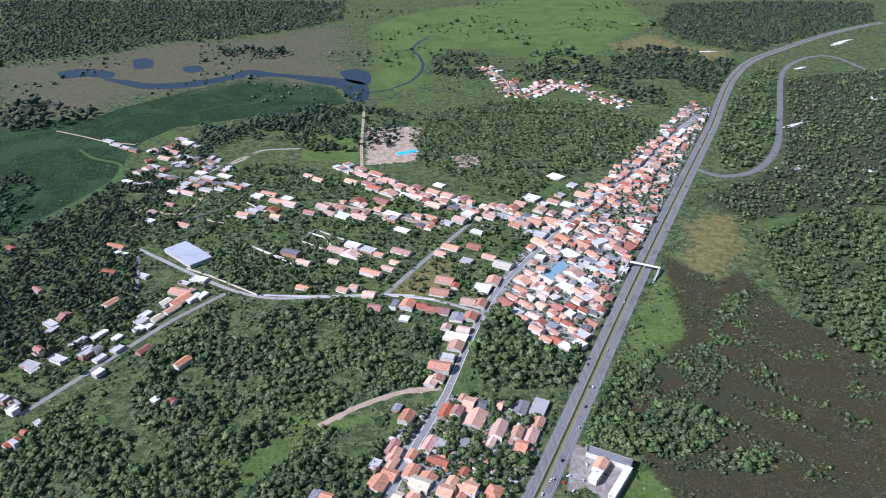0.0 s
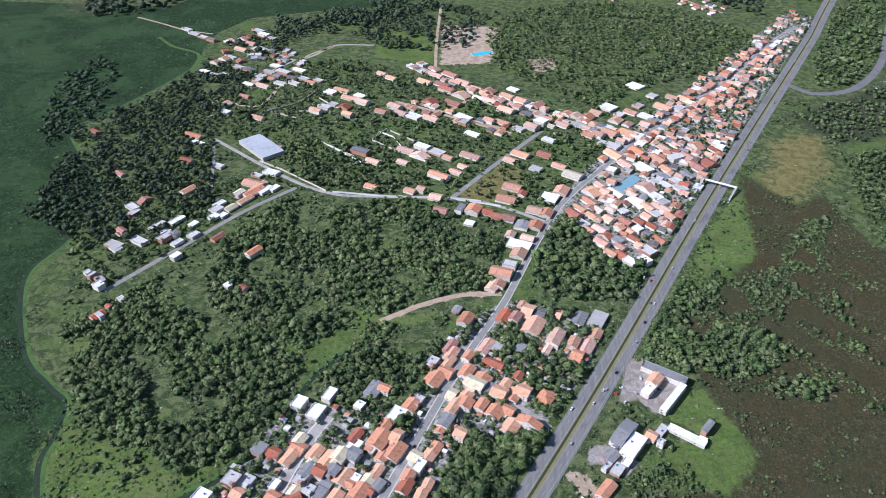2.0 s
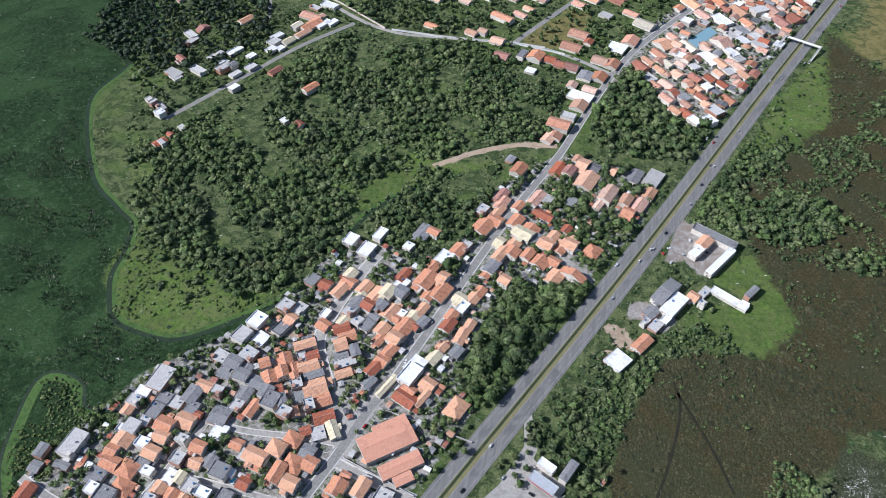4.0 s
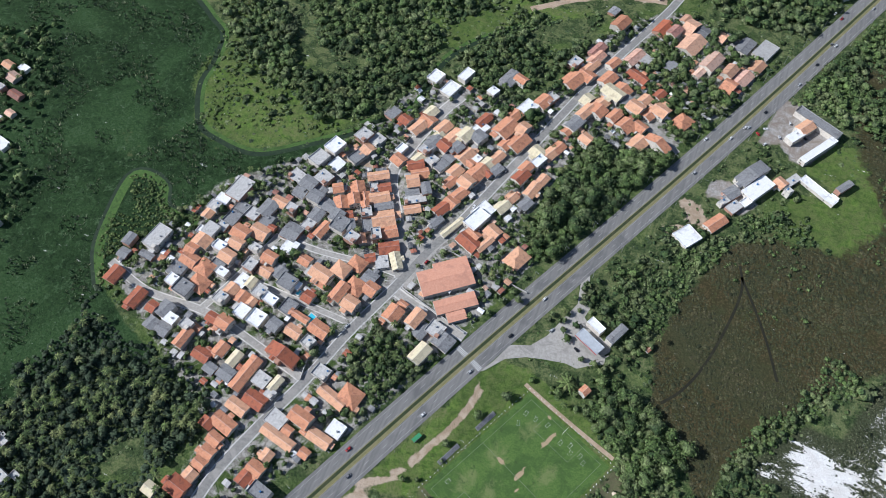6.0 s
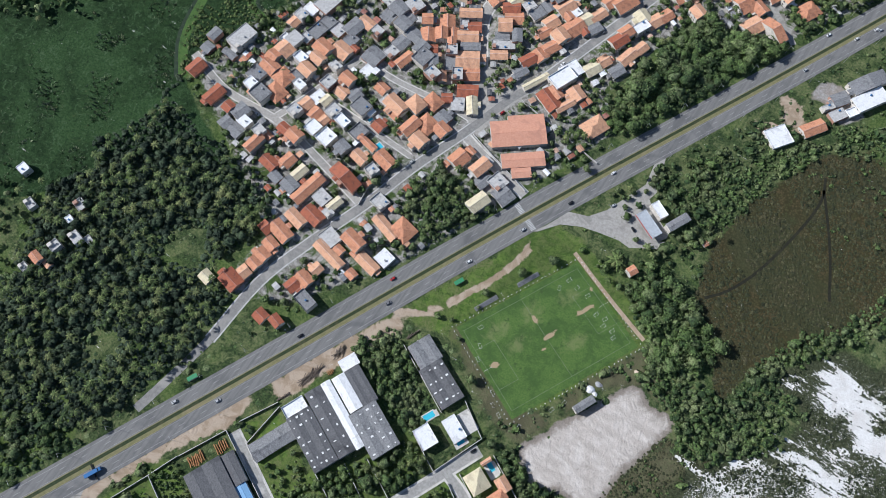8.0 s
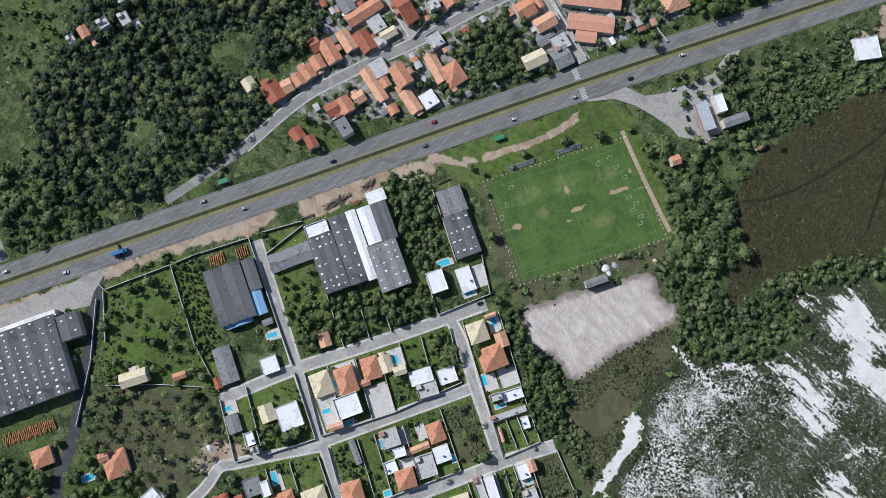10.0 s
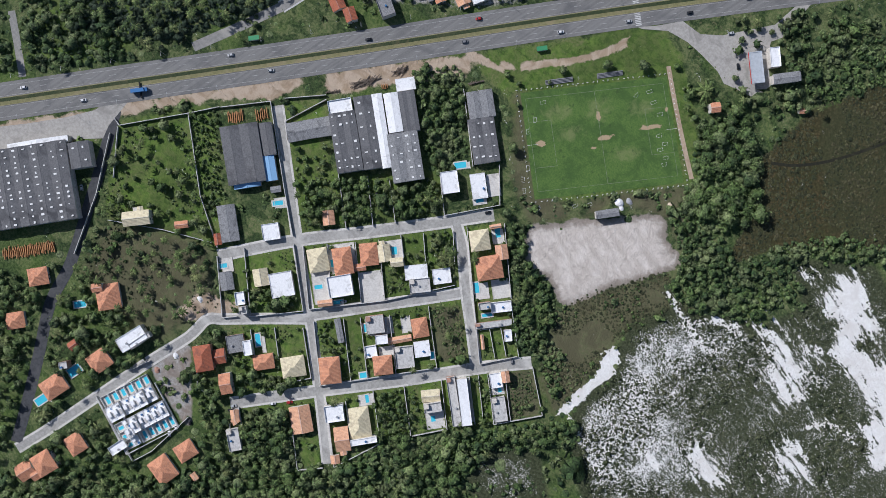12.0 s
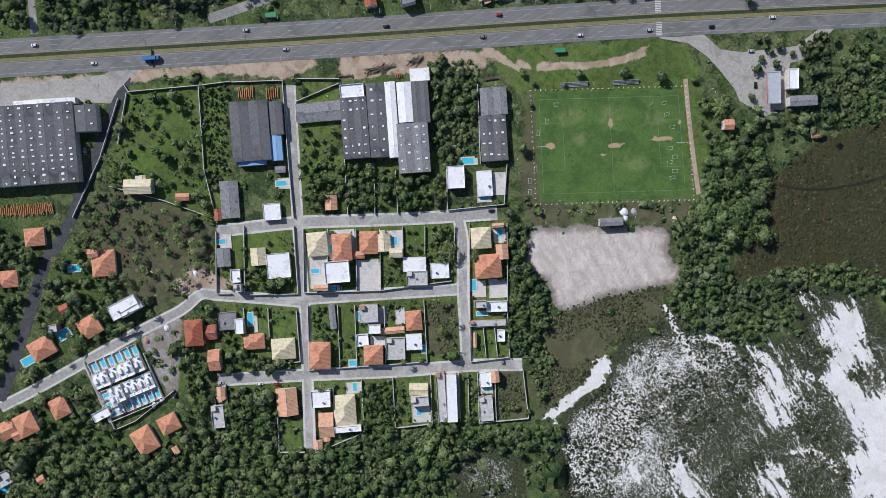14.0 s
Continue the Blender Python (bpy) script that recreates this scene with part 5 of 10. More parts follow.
def openings(e, dx, dy, h, storeys):
    """A door and windows in the walls of a house."""
    sides = [(0, -dy, 180, dx), (0, dy, 0, dx), (dx, 0, -90, dy), (-dx, 0, 90, dy)]
    h_rng.shuffle(sides)
    for k, (x, y, a, half) in enumerate(sides[:2]):
        for s in range(storeys if k == 0 else 1):
            for pos in ((-0.5, 0.5) if half > 4.6 else (0.35,)):
                m = pose(x, y, 0, 0, 0, a) @ pose(pos * half, 0, 1.0 + 2.8 * s)
                w = under(new("window", WINDOW_MESH), e, m)
                if k == 0 and s == 0 and (e.location.y < 170 or e.location.x > 40):
                    under(new("window_frame", FRAME_MESH), w, Matrix())
        if k == 0:
            under(new("door", DOOR_MESH), e, pose(x, y, 0, 0, 0, a))


FAR = {}  # joined rows of far houses: name of the row -> list of (vertices, faces, material)


def join_far(row, m, v, f, material):
    FAR.setdefault(row, []).append(([tuple(m @ Vector(p)) for p in v], f, material))


def many_materials(name, items):
    """One mesh from pieces of (vertices, faces, material)."""
    mats = list(dict.fromkeys(i[2] for i in items))
    v, f, k = [], [], []
    for pv, pf, pm in items:
        n = len(v)
        v += pv
        f += [tuple(i + n for i in q) for q in pf]
        k += [mats.index(pm)] * len(pf)
    me = mesh_of(name, v, f, mats[0])
    for m_ in mats[1:]:
        me.materials.append(m_)
    me.polygons.foreach_set("material_index", k)
    return me


def flush_far():
    """Rows of far houses and low sheds, too small to pick apart."""
    for row, items in FAR.items():
        tagged(new("far_houses", many_materials("far_houses", items)), "crowded small tiled houses " + row, "houses", "", "stuff")


def house(x, y, w, d, ang, kind, detail=True, group="along the midtown streets", storeys=0):
    """A house: d across its local x, w along its local y, turned by ang; kind: roof letter, h for a hipped one."""
    k, hip = kind[0], kind.endswith("h")
    if k == "p":
        p_ = root("patio", x, y, ang, "pale paved patio slab beside a house", "patio")
        part("slab", *box_data(-d / 2, -w / 2, -0.2, d / 2, w / 2, 0.25), PAVEMENT, p_)
        for y0 in (-w / 2 - 0.2, w / 2):
            part("kerb", *box_data(-d / 2 - 0.2, y0, -0.2, d / 2 + 0.2, y0 + 0.2, 0.5), PLASTER, p_)
        PLACED.append((x, y, min(w, d) * 0.5))
        KEEP_OFF.append((x, y, max(w, d) * 0.5))
        return
    roof_mat, label = ROOFS[k]
    grow = 1.14 if y > 60 and group == "along the midtown streets" else 1.1 if group == "in the village core" else 1.22 if y > 640 else 1.04
    w, d = w * grow, d * grow
    dx, dy = d / 2, w / 2
    two = storeys == 2 or (storeys == 0 and h_rng.random() < (0.45 if k in "CW" else 0.25) * (1.0 if y < 700 else 0.5))
    h = (5.7 if two else 2.9) + h_rng.uniform(-0.2, 0.4)
    turn = ang + h_rng.uniform(-2.5, 2.5)
    near = y < 520 and x > -420
    TURNS.append((x, y, turn))
    detail = detail and near
    e = root("house", x, y, turn, label, "house", "village houses") if near else None
    far_parts = []

    def piece(name, v, f, material, m=None):
        if near:
            ob = part(name, v, f, material, e)
            if m is not None:
                ob.matrix_local = m
        else:
            far_parts.append(([tuple(m @ Vector(p)) for p in v] if m is not None else v, f, material))

    walls = BRICKWORK if (k in "CGR" and h_rng.random() < 0.4) else PLASTER
    if k in "CW" or (k == "G" and h_rng.random() < 0.25):
        piece("wall", *box_data(-dx + 0.05, -dy + 0.05, -0.2, dx - 0.05, dy - 0.05, h), walls)
        piece("roof", *flat_roof(dx, dy, h, h_rng.choice((0.15, 0.5, 0.9))), roof_mat)
        if k == "C" and h_rng.random() < 0.55:
            piece("stair_room", *box_data(-dx + 0.4, -dy + 0.4, h + 0.18, -dx + min(3.2, dx), -dy + min(3.6, dy), h + 2.3), walls)
        if near and h_rng.random() < 0.6:
            under(new("water_tank", h_rng.choice(TANK_MESHES)), e, pose(h_rng.uniform(0, 0.6) * dx, h_rng.uniform(-0.6, 0.6) * dy, h + 0.18))
    elif hip:
        rise = min(dx, dy) * 0.42
        piece("wall", *box_data(-dx + 0.4, -dy + 0.4, -0.2, dx - 0.4, dy - 0.4, h), walls)
        piece("roof", *hip_roof(dx - 0.4, dy - 0.4, h, rise), roof_mat)
    else:
        along = dy >= dx if h_rng.random() < 0.85 else dy < dx
        rise = (dx if along else dy) * (0.16 if k in "GW" else 0.36)
        piece("wall", *gable_walls(dx - 0.3, dy - 0.3, h, rise * 0.95, along), walls)
        piece("roof", *gable_roof(dx - 0.3, dy - 0.3, h, rise, along), roof_mat)
        if detail and min(dx, dy) > 4.2 and h_rng.random() < 0.5:
            s = h_rng.choice((-1, 1))
            wx = min(dx, dy) * 0.75
            piece("porch_roof", *gable_roof(wx * 0.55, wx * 0.5, h - 0.45, 0.5, h_rng.random() < 0.5, 0.3, 0.14), roof_mat, pose(s * (dx - 0.3 + wx * 0.25), h_rng.uniform(-0.4, 0.4) * dy, 0))
            piece("porch_wall", *box_data(-wx * 0.5, -wx * 0.45, -0.2, wx * 0.5, wx * 0.45, h - 0.5), walls, pose(s * (dx - 0.3 + wx * 0.25), 0, 0))
    if detail:
        openings(e, dx - (0.4 if hip else 0.3 if k not in "CW" else 0.05), dy - (0.4 if hip else 0.3 if k not in "CW" else 0.05), h, 2 if two else 1)
    if far_parts:
        for v, f, material in far_parts:
            join_far(group, pose(x, y, 0, 0, 0, turn), v, f, material)
    PLACED.append((x, y, min(w, d) * 0.5))
    KEEP_OFF.append((x, y, math.hypot(w, d) * 0.40 + 0.8))
    if max(w, d) > 1.6 * min(w, d):
        a = radians(ang)
        for s in (-0.32, 0.32):
            ox, oy = ((0, s * w) if w > d else (s * d, 0))
            KEEP_OFF.append((x + ox * math.cos(a) - oy * math.sin(a), y + ox * math.sin(a) + oy * math.cos(a), min(w, d) * 0.6 + 0.8))
            PLACED.append((x + ox * math.cos(a) - oy * math.sin(a), y + ox * math.sin(a) + oy * math.cos(a), min(w, d) * 0.5))


house(-32, -81, 13.1, 15.4, -26, "ch")
house(-22, -67, 12.4, 17.4, -26, "Th")
house(-9, -78, 15.8, 13.9, -26, "W")
house(-16, -50, 11.6, 14.7, -26, "Th")
house(-12, -60, 7.7, 4.6, -26, "T")
house(3, -61, 15.4, 20.5, -26, "p")
house(-11, -41, 8.5, 11.6, -26, "c")
house(-1, -37, 8.5, 5.8, -26, "c")
house(12, -30, 15.1, 9.7, -26, "W")
house(21, -33, 13.5, 9.3, -26, "C")
house(24, -17, 12.0, 10.0, -26, "W")
house(-5, -93, 9.7, 3.9, -26, "P")
house(18, 18, 12.7, 13.5, -26, "ch")
house(16, 32, 7.7, 2.7, -26, "P")
house(33, 26, 7.7, 10.0, -26, "P")
house(37, 13, 17.0, 15.4, -26, "Th")
house(54, 12, 12.4, 13.1, -26, "p")
house(64, 5, 13.5, 6.9, -26, "W")
house(71, -6, 24.3, 3.9, -26, "C")
house(77, -19, 1.9, 9.7, -26, "P")
house(83, -2, 5.0, 7.7, -26, "W")
house(57, -4, 7.7, 4.6, -26, "C")
house(-55, -141, 8.5, 12.4, -26, "G")
house(-44, -120, 9.7, 11.6, -26, "c")
house(-32, -111, 15.1, 16.2, -26, "W")
house(-40, -140, 6.2, 8.5, -26, "W")
house(-32, -142, 5.0, 5.0, -26, "C")
house(-66, -97, 11.2, 10.8, -26, "Wh")
house(-87, -118, 11.6, 24.3, -26, "G")
house(-82, -130, 4.6, 7.7, -26, "R")
house(-124, -167, 17.8, 9.3, -26, "c")
house(-104, -145, 8.9, 4.6, -26, "T")
house(-88, -78, 6.9, 3.9, -26, "G")
house(-16, -160, 11.6, 11.6, -26, "Gh")
house(-9, -154, 5.4, 9.7, -26, "W")
house(5, -151, 13.5, 10.0, -26, "Th")
house(19, -136, 15.4, 13.5, -26, "ch")
house(-20, -183, 11.6, 17.0, -26, "Rh")
house(-15, -174, 7.7, 9.7, -26, "R")
house(3, -180, 7.7, 13.5, -26, "T")
house(16, -96, 3.9, 16.2, -26, "G")
house(26, -73, 11.6, 11.6, -26, "C")
house(45, -49, 10.4, 12.7, -26, "Th")
house(44, -65, 15.8, 4.2, -26, "P")
house(56, -69, 12.0, 14.3, -26, "C")
house(58, -56, 10.4, 10.4, -26, "W")
house(40, -86, 7.7, 7.7, -26, "W")
house(37, -75, 8.1, 5.8, -26, "W")
house(52, -84, 12.4, 12.4, -26, "Th")
house(35, -116, 13.5, 17.4, -26, "Th")
house(61, -130, 12.4, 10.8, -26, "W")
house(76, -120, 14.3, 20.1, -26, "ch")
house(79, -136, 9.7, 16.2, -26, "P")
house(88, -148, 5.8, 5.8, -26, "P")
house(88, -124, 17.4, 3.9, -26, "W")
house(52, -152, 13.5, 18.1, -26, "P")
house(88, -69, 12.4, 7.7, -26, "c")
house(95, -72, 11.6, 6.2, -26, "C")
house(100, -58, 5.8, 32.8, -26, "C")
house(104, -52, 6.6, 30.9, -26, "W")
house(104, -26, 7.7, 9.7, -26, "W")
house(122, -35, 8.9, 16.2, -26, "C")
house(105, -19, 5.0, 7.7, -26, "P")
house(38, -198, 8.1, 14.7, -26, "C")
house(24, -188, 5.4, 6.6, -26, "P")
house(-26, 23, 11.2, 14.3, -26, "W")
house(-13, 38, 10.0, 16.6, -26, "W")
house(-8, 47, 8.5, 15.4, -26, "p")
house(-52, -59, 7.7, 9.7, -26, "P")
house(-109, -36, 30.1, 12.4, -26, "G")
house(26, 252, 5.8, 11.6, -26, "W")
house(42, 251, 16.2, 5.8, -26, "G")
house(32, 200, 5.8, 5.8, -26, "T")
house(67, 249, 3.9, 3.1, -26, "T")
house(51, 100, 13.9, 4.6, -26, "G")
house(-110, -10, 15.4, 8.5, -26, "W")
house(-98, 35, 12.7, 8.1, -26, "W")
house(-24, -67, 18.1, 20.1, -26, "p")
house(-15, -90, 12.0, 22.0, -26, "p")
house(-10, -35, 14.7, 12.4, -26, "p")
house(48, 0, 9.3, 11.2, -26, "p")
house(23, 30, 7.7, 10.0, -26, "p")
house(29, -72, 18.5, 11.6, -26, "p")
house(46, -77, 11.2, 6.6, -26, "p")
house(22, -34, 13.1, 10.0, -26, "p")
house(38, -56, 6.2, 11.6, -26, "p")
house(104, -76, 12.4, 12.4, -26, "p")
house(-5, -145, 2.3, 11.6, -26, "p")
house(-79, -81, 7.7, 7.3, -26, "p")
house(-64, -135, 7.3, 9.7, -26, "p")
house(-4, 33, 9.3, 4.6, -26, "p")
house(-31, 36, 11.6, 4.6, -26, "p")
house(66, -108, 10.0, 7.7, -26, "p")
house(103, -54, 14.7, 31.3, -26, "p")
house(107, -27, 8.5, 14.7, -26, "p")
house(-20, -290, 11.7, 13.1, 0, "Th")
house(-21, -314, 13.3, 14.6, 0, "Th")
house(-24, -329, 11.7, 11.6, 0, "T")
house(-61, -280, 16.3, 13.0, 0, "Th")
house(-58, -244, 13.9, 13.0, 0, "Th")
house(26, -230, 13.2, 11.6, 0, "Th")
house(28, -250, 14.0, 17.0, 0, "Th")
house(-2, -267, 11.7, 6.2, 0, "W")
house(-58, -216, 19.3, 9.9, 0, "W")
house(-54, -212, 15.5, 3.8, 0, "C")
house(17, -326, 5.5, 5.4, 0, "T")
house(44, -235, 3.9, 5.4, 0, "P")
house(4, -348, 10.2, 9.3, 0, "C")
house(-18, -324, 7.8, 7.7, 0, "T")
house(-77, -253, 6.2, 6.1, 0, "R")
house(28, -190, 5.4, 3.9, 0, "P")
house(-91, -214, 15.3, 16.9, -26, "Th")
house(-129, -246, 13.0, 11.5, -26, "Th")
house(-113, -276, 12.3, 10.7, -26, "Th")
house(-100, -216, 6.9, 5.4, -26, "T")
house(-69, -265, 5.4, 4.6, -26, "C")
house(-246, 294, 10.1, 13.0, -17, "C")
house(-179, 441, 11.9, 10.2, -17, "W")
house(-162, 434, 14.2, 11.2, -17, "W")
house(-154, 454, 13.3, 7.9, -17, "W")
house(-57, 354, 15.1, 8.7, -17, "P")
house(-52, 367, 9.8, 7.8, -17, "P")
house(-88, 183, 14.7, 9.5, -17, "c")
house(-76, 199, 11.5, 13.0, -17, "G")
house(-196, 73, 8.0, 9.6, -13, "T")
house(-196, 63, 8.7, 9.5, -13, "T")
house(-197, 55, 8.6, 9.5, -13, "T")
house(-199, 46, 7.7, 9.5, -13, "P")
house(-203, 36, 12.3, 14.6, -13, "R")
house(-219, 28, 8.4, 9.5, -13, "c")
house(-122, 135, 13.4, 14.6, -13, "Th")
house(-156, 90, 7.2, 23.9, -13, "P")
house(-152, 97, 5.7, 6.8, -13, "T")
house(-129, 100, 8.1, 16.0, -13, "P")
house(-134, 87, 6.4, 6.7, -13, "T")
house(-121, 110, 9.8, 10.1, -13, "W")
house(-157, 76, 7.9, 7.6, -13, "P")
house(-160, 65, 10.2, 11.0, -13, "T")
house(-164, 57, 9.3, 9.3, -13, "R")
house(-149, 53, 9.3, 14.1, -13, "G")
house(-169, 27, 9.0, 9.1, -13, "R")
house(-157, 30, 7.5, 9.0, -13, "R")
house(2, 584, 18.5, 12.2, -21, "R")
house(13, 581, 13.5, 9.7, -21, "R")
house(20, 604, 10.5, 8.6, -21, "P")
house(26, 594, 20.8, 10.9, -21, "P")
house(39, 592, 13.9, 9.6, -21, "G")
house(57, 592, 12.3, 8.3, -21, "P")
house(80, 589, 19.4, 11.7, -21, "G")
house(32, 572, 23.5, 17.7, -21, "P")
house(54, 554, 21.3, 12.6, -21, "P")
house(72, 548, 14.7, 10.1, -21, "P")
house(85, 546, 18.0, 12.2, -21, "T")
house(75, 532, 17.5, 11.0, -21, "T")
house(46, 538, 12.7, 6.8, -21, "P")
house(99, 590, 21.3, 13.9, -21, "C")
house(95, 565, 15.3, 10.1, -21, "P")
house(-38, 573, 16.2, 12.4, -21, "T")
house(-49, 590, 10.0, 7.6, -21, "G")
house(-13, 634, 16.3, 11.7, -21, "P")
house(-485, 749, 9.2, 17.6, -32, "C")
house(-471, 692, 7.2, 12.5, -32, "R")
house(-462, 658, 9.6, 14.1, -32, "C")
house(-468, 607, 6.4, 15.5, -32, "C")
house(-454, 601, 7.7, 11.4, -32, "G")
house(-641, 953, 7.2, 16.8, -32, "R")
house(-448, 594, 6.4, 11.3, -32, "C")
house(-420, 538, 4.7, 8.7, -32, "C")
house(-542, 831, 7.2, 16.8, -34, "R")
house(-544, 298, 9.4, 10.7, -13, "P")
house(-528, 281, 7.2, 13.1, -13, "R")
house(-503, 230, 8.7, 13.7, -13, "W")
house(-478, 180, 7.3, 11.8, -13, "R")
house(-547, 249, 9.9, 10.4, -13, "C")
house(-558, 309, 7.4, 10.9, -13, "P")
house(-493, 208, 6.6, 8.5, -13, "C")
house(-542, 311, 6.4, 9.4, -13, "W")
house(-566, 288, 7.3, 9.5, -13, "T")
house(-545, 282, 6.2, 9.3, -13, "C")
house(-521, 220, 6.7, 8.8, -13, "T")
house(-527, 253, 6.0, 9.0, -13, "C")
house(-518, 261, 6.0, 7.7, -13, "P")
house(-332, 19, 7.0, 9.4, -13, "C")
house(-324, -15, 7.5, 7.3, -13, "C")
house(-329, -29, 6.6, 9.1, -13, "T")
house(-316, -2, 6.8, 9.2, -13, "C")
house(-363, -1, 6.1, 8.6, -13, "C")
house(-386, 17, 7.0, 7.9, -13, "W")
house(-329, 6, 4.6, 5.6, -13, "W")
house(-308, 2, 4.5, 6.4, -13, "C")
house(-320, -28, 5.1, 6.3, -13, "P")
house(-331, -39, 5.1, 6.3, -13, "C")
house(-453, 162, 4.6, 6.8, -13, "W")

house(-342, 188, 7.4, 10.2, 83, "G", True, "in the village core")
house(-340, 176, 8.5, 8.2, 83, "G", True, "in the village core")
house(-322, 198, 12.7, 19.6, 82, "C", True, "in the village core")
house(-322, 181, 11.7, 5.5, 82, "G", True, "in the village core")
house(-336, 157, 10.6, 13.2, 82, "R", True, "in the village core")
house(-293, 250, 10.6, 9.9, 81, "W", True, "in the village core")
house(-295, 241, 9.5, 7.9, 81, "C", True, "in the village core")
house(-297, 233, 8.5, 8.7, 81, "P", True, "in the village core")
house(-284, 264, 13.8, 20.2, 81, "C", True, "in the village core")
house(-274, 248, 11.7, 10.8, 81, "G", True, "in the village core")
house(-263, 247, 10.6, 9.8, 80, "C", True, "in the village core")
house(-276, 237, 10.6, 12.6, 81, "G", True, "in the village core")
house(-254, 256, 11.7, 14.9, 80, "G", True, "in the village core")
house(-247, 265, 13.8, 9.0, 80, "P", True, "in the village core")
house(-235, 262, 8.5, 8.0, 79, "C", True, "in the village core")
house(-236, 283, 10.6, 15.4, 79, "G", True, "in the village core")
house(-222, 285, 9.5, 13.3, 79, "G", True, "in the village core")
house(-286, 220, 10.6, 10.5, 81, "C", True, "in the village core")
house(-280, 227, 8.5, 7.7, 81, "C", True, "in the village core")
house(-288, 209, 13.8, 10.3, 81, "P", True, "in the village core")
house(-290, 217, 13.8, 6.6, 81, "W", True, "in the village core")
house(-292, 199, 9.3, 9.3, 81, "T", True, "in the village core")
house(-288, 190, 13.4, 11.0, 81, "T", True, "in the village core")
house(-273, 188, 13.8, 12.7, 80, "Th", True, "in the village core")
house(-270, 174, 14.8, 12.5, 80, "Th", True, "in the village core")
house(-265, 193, 10.9, 9.1, 80, "G", True, "in the village core")
house(-261, 203, 11.9, 10.2, 80, "P", True, "in the village core")
house(-257, 189, 7.9, 6.3, 80, "W", True, "in the village core")
house(-262, 226, 13.4, 11.5, 80, "T", True, "in the village core")
house(-260, 216, 11.3, 9.4, 80, "P", True, "in the village core")
house(-249, 233, 14.4, 12.5, 80, "P", True, "in the village core")
house(-249, 245, 9.5, 9.8, 80, "G", True, "in the village core")
house(-242, 240, 6.2, 5.8, 79, "R", True, "in the village core")
house(-244, 218, 8.9, 6.6, 79, "C", True, "in the village core")
house(-293, 179, 11.9, 11.7, 81, "G", True, "in the village core")
house(-290, 169, 7.9, 8.0, 81, "W", True, "in the village core")
house(-278, 166, 12.8, 11.5, 80, "G", True, "in the village core")
house(-271, 209, 9.3, 7.5, 80, "W", True, "in the village core")
house(-225, 243, 13.8, 14.5, 79, "G", True, "in the village core")
house(-220, 230, 10.9, 11.4, 79, "W", True, "in the village core")
house(-229, 214, 10.9, 9.3, 79, "T", True, "in the village core")
house(-227, 203, 10.6, 9.2, 79, "P", True, "in the village core")
house(-217, 206, 9.6, 10.1, 78, "G", True, "in the village core")
house(-206, 200, 12.5, 10.9, 78, "G", True, "in the village core")
house(-240, 203, 8.9, 9.2, 79, "C", True, "in the village core")
house(-240, 189, 8.7, 10.8, 79, "W", True, "in the village core")
house(-244, 179, 9.6, 9.8, 79, "P", True, "in the village core")
house(-247, 169, 8.7, 8.8, 79, "C", True, "in the village core")
house(-233, 176, 9.6, 9.7, 79, "T", True, "in the village core")
house(-224, 175, 6.7, 7.1, 78, "P", True, "in the village core")
house(-233, 190, 6.7, 9.0, 79, "c", True, "in the village core")
house(-222, 185, 8.7, 9.9, 78, "C", True, "in the village core")
house(-211, 182, 10.6, 7.1, 78, "W", True, "in the village core")
house(-203, 223, 9.6, 8.5, 78, "T", True, "in the village core")
house(-193, 216, 8.7, 8.3, 77, "C", True, "in the village core")
house(-199, 201, 6.7, 6.4, 78, "W", True, "in the village core")
house(-183, 213, 12.5, 12.9, 77, "T", True, "in the village core")
house(-186, 195, 8.7, 9.0, 77, "R", True, "in the village core")
house(-203, 254, 7.9, 14.7, 78, "T", True, "in the village core")
house(-309, 146, 9.9, 15.6, 81, "R", True, "in the village core")
house(-291, 143, 7.7, 8.6, 81, "R", True, "in the village core")
house(-281, 145, 10.6, 12.0, 80, "G", True, "in the village core")
house(-273, 140, 9.6, 7.6, 80, "W", True, "in the village core")
house(-275, 131, 10.6, 10.1, 80, "G", True, "in the village core")
house(-286, 132, 8.7, 9.3, 80, "G", True, "in the village core")
house(-259, 140, 8.7, 7.6, 79, "C", True, "in the village core")
house(-256, 130, 7.7, 15.0, 79, "T", True, "in the village core")
house(-252, 141, 7.7, 5.1, 79, "T", True, "in the village core")
house(-237, 124, 13.1, 9.1, 78, "R", True, "in the village core")
house(-226, 133, 9.3, 10.0, 78, "T", True, "in the village core")
house(-213, 130, 7.5, 11.6, 77, "c", True, "in the village core")
house(-226, 117, 9.3, 7.3, 78, "G", True, "in the village core")
house(-213, 118, 11.8, 9.7, 77, "G", True, "in the village core")
house(-200, 123, 9.1, 26.1, 77, "T", True, "in the village core")
house(-187, 123, 10.9, 9.8, 76, "C", True, "in the village core")
house(-176, 124, 6.4, 11.4, 76, "c", True, "in the village core")
house(-184, 108, 15.0, 10.3, 76, "R", True, "in the village core")
house(-193, 99, 15.0, 8.6, 76, "P", True, "in the village core")
house(-196, 85, 16.8, 10.0, 76, "T", True, "in the village core")
house(-207, 81, 9.7, 6.9, 77, "R", True, "in the village core")
house(-176, 116, 7.1, 6.4, 76, "C", True, "in the village core")
house(-234, 152, 10.6, 10.3, 78, "T", True, "in the village core")
house(-244, 152, 8.7, 7.7, 79, "R", True, "in the village core")
house(-226, 165, 9.6, 9.6, 78, "W", True, "in the village core")
house(-213, 164, 11.2, 11.3, 78, "W", True, "in the village core")
house(-196, 182, 10.3, 11.5, 77, "G", True, "in the village core")
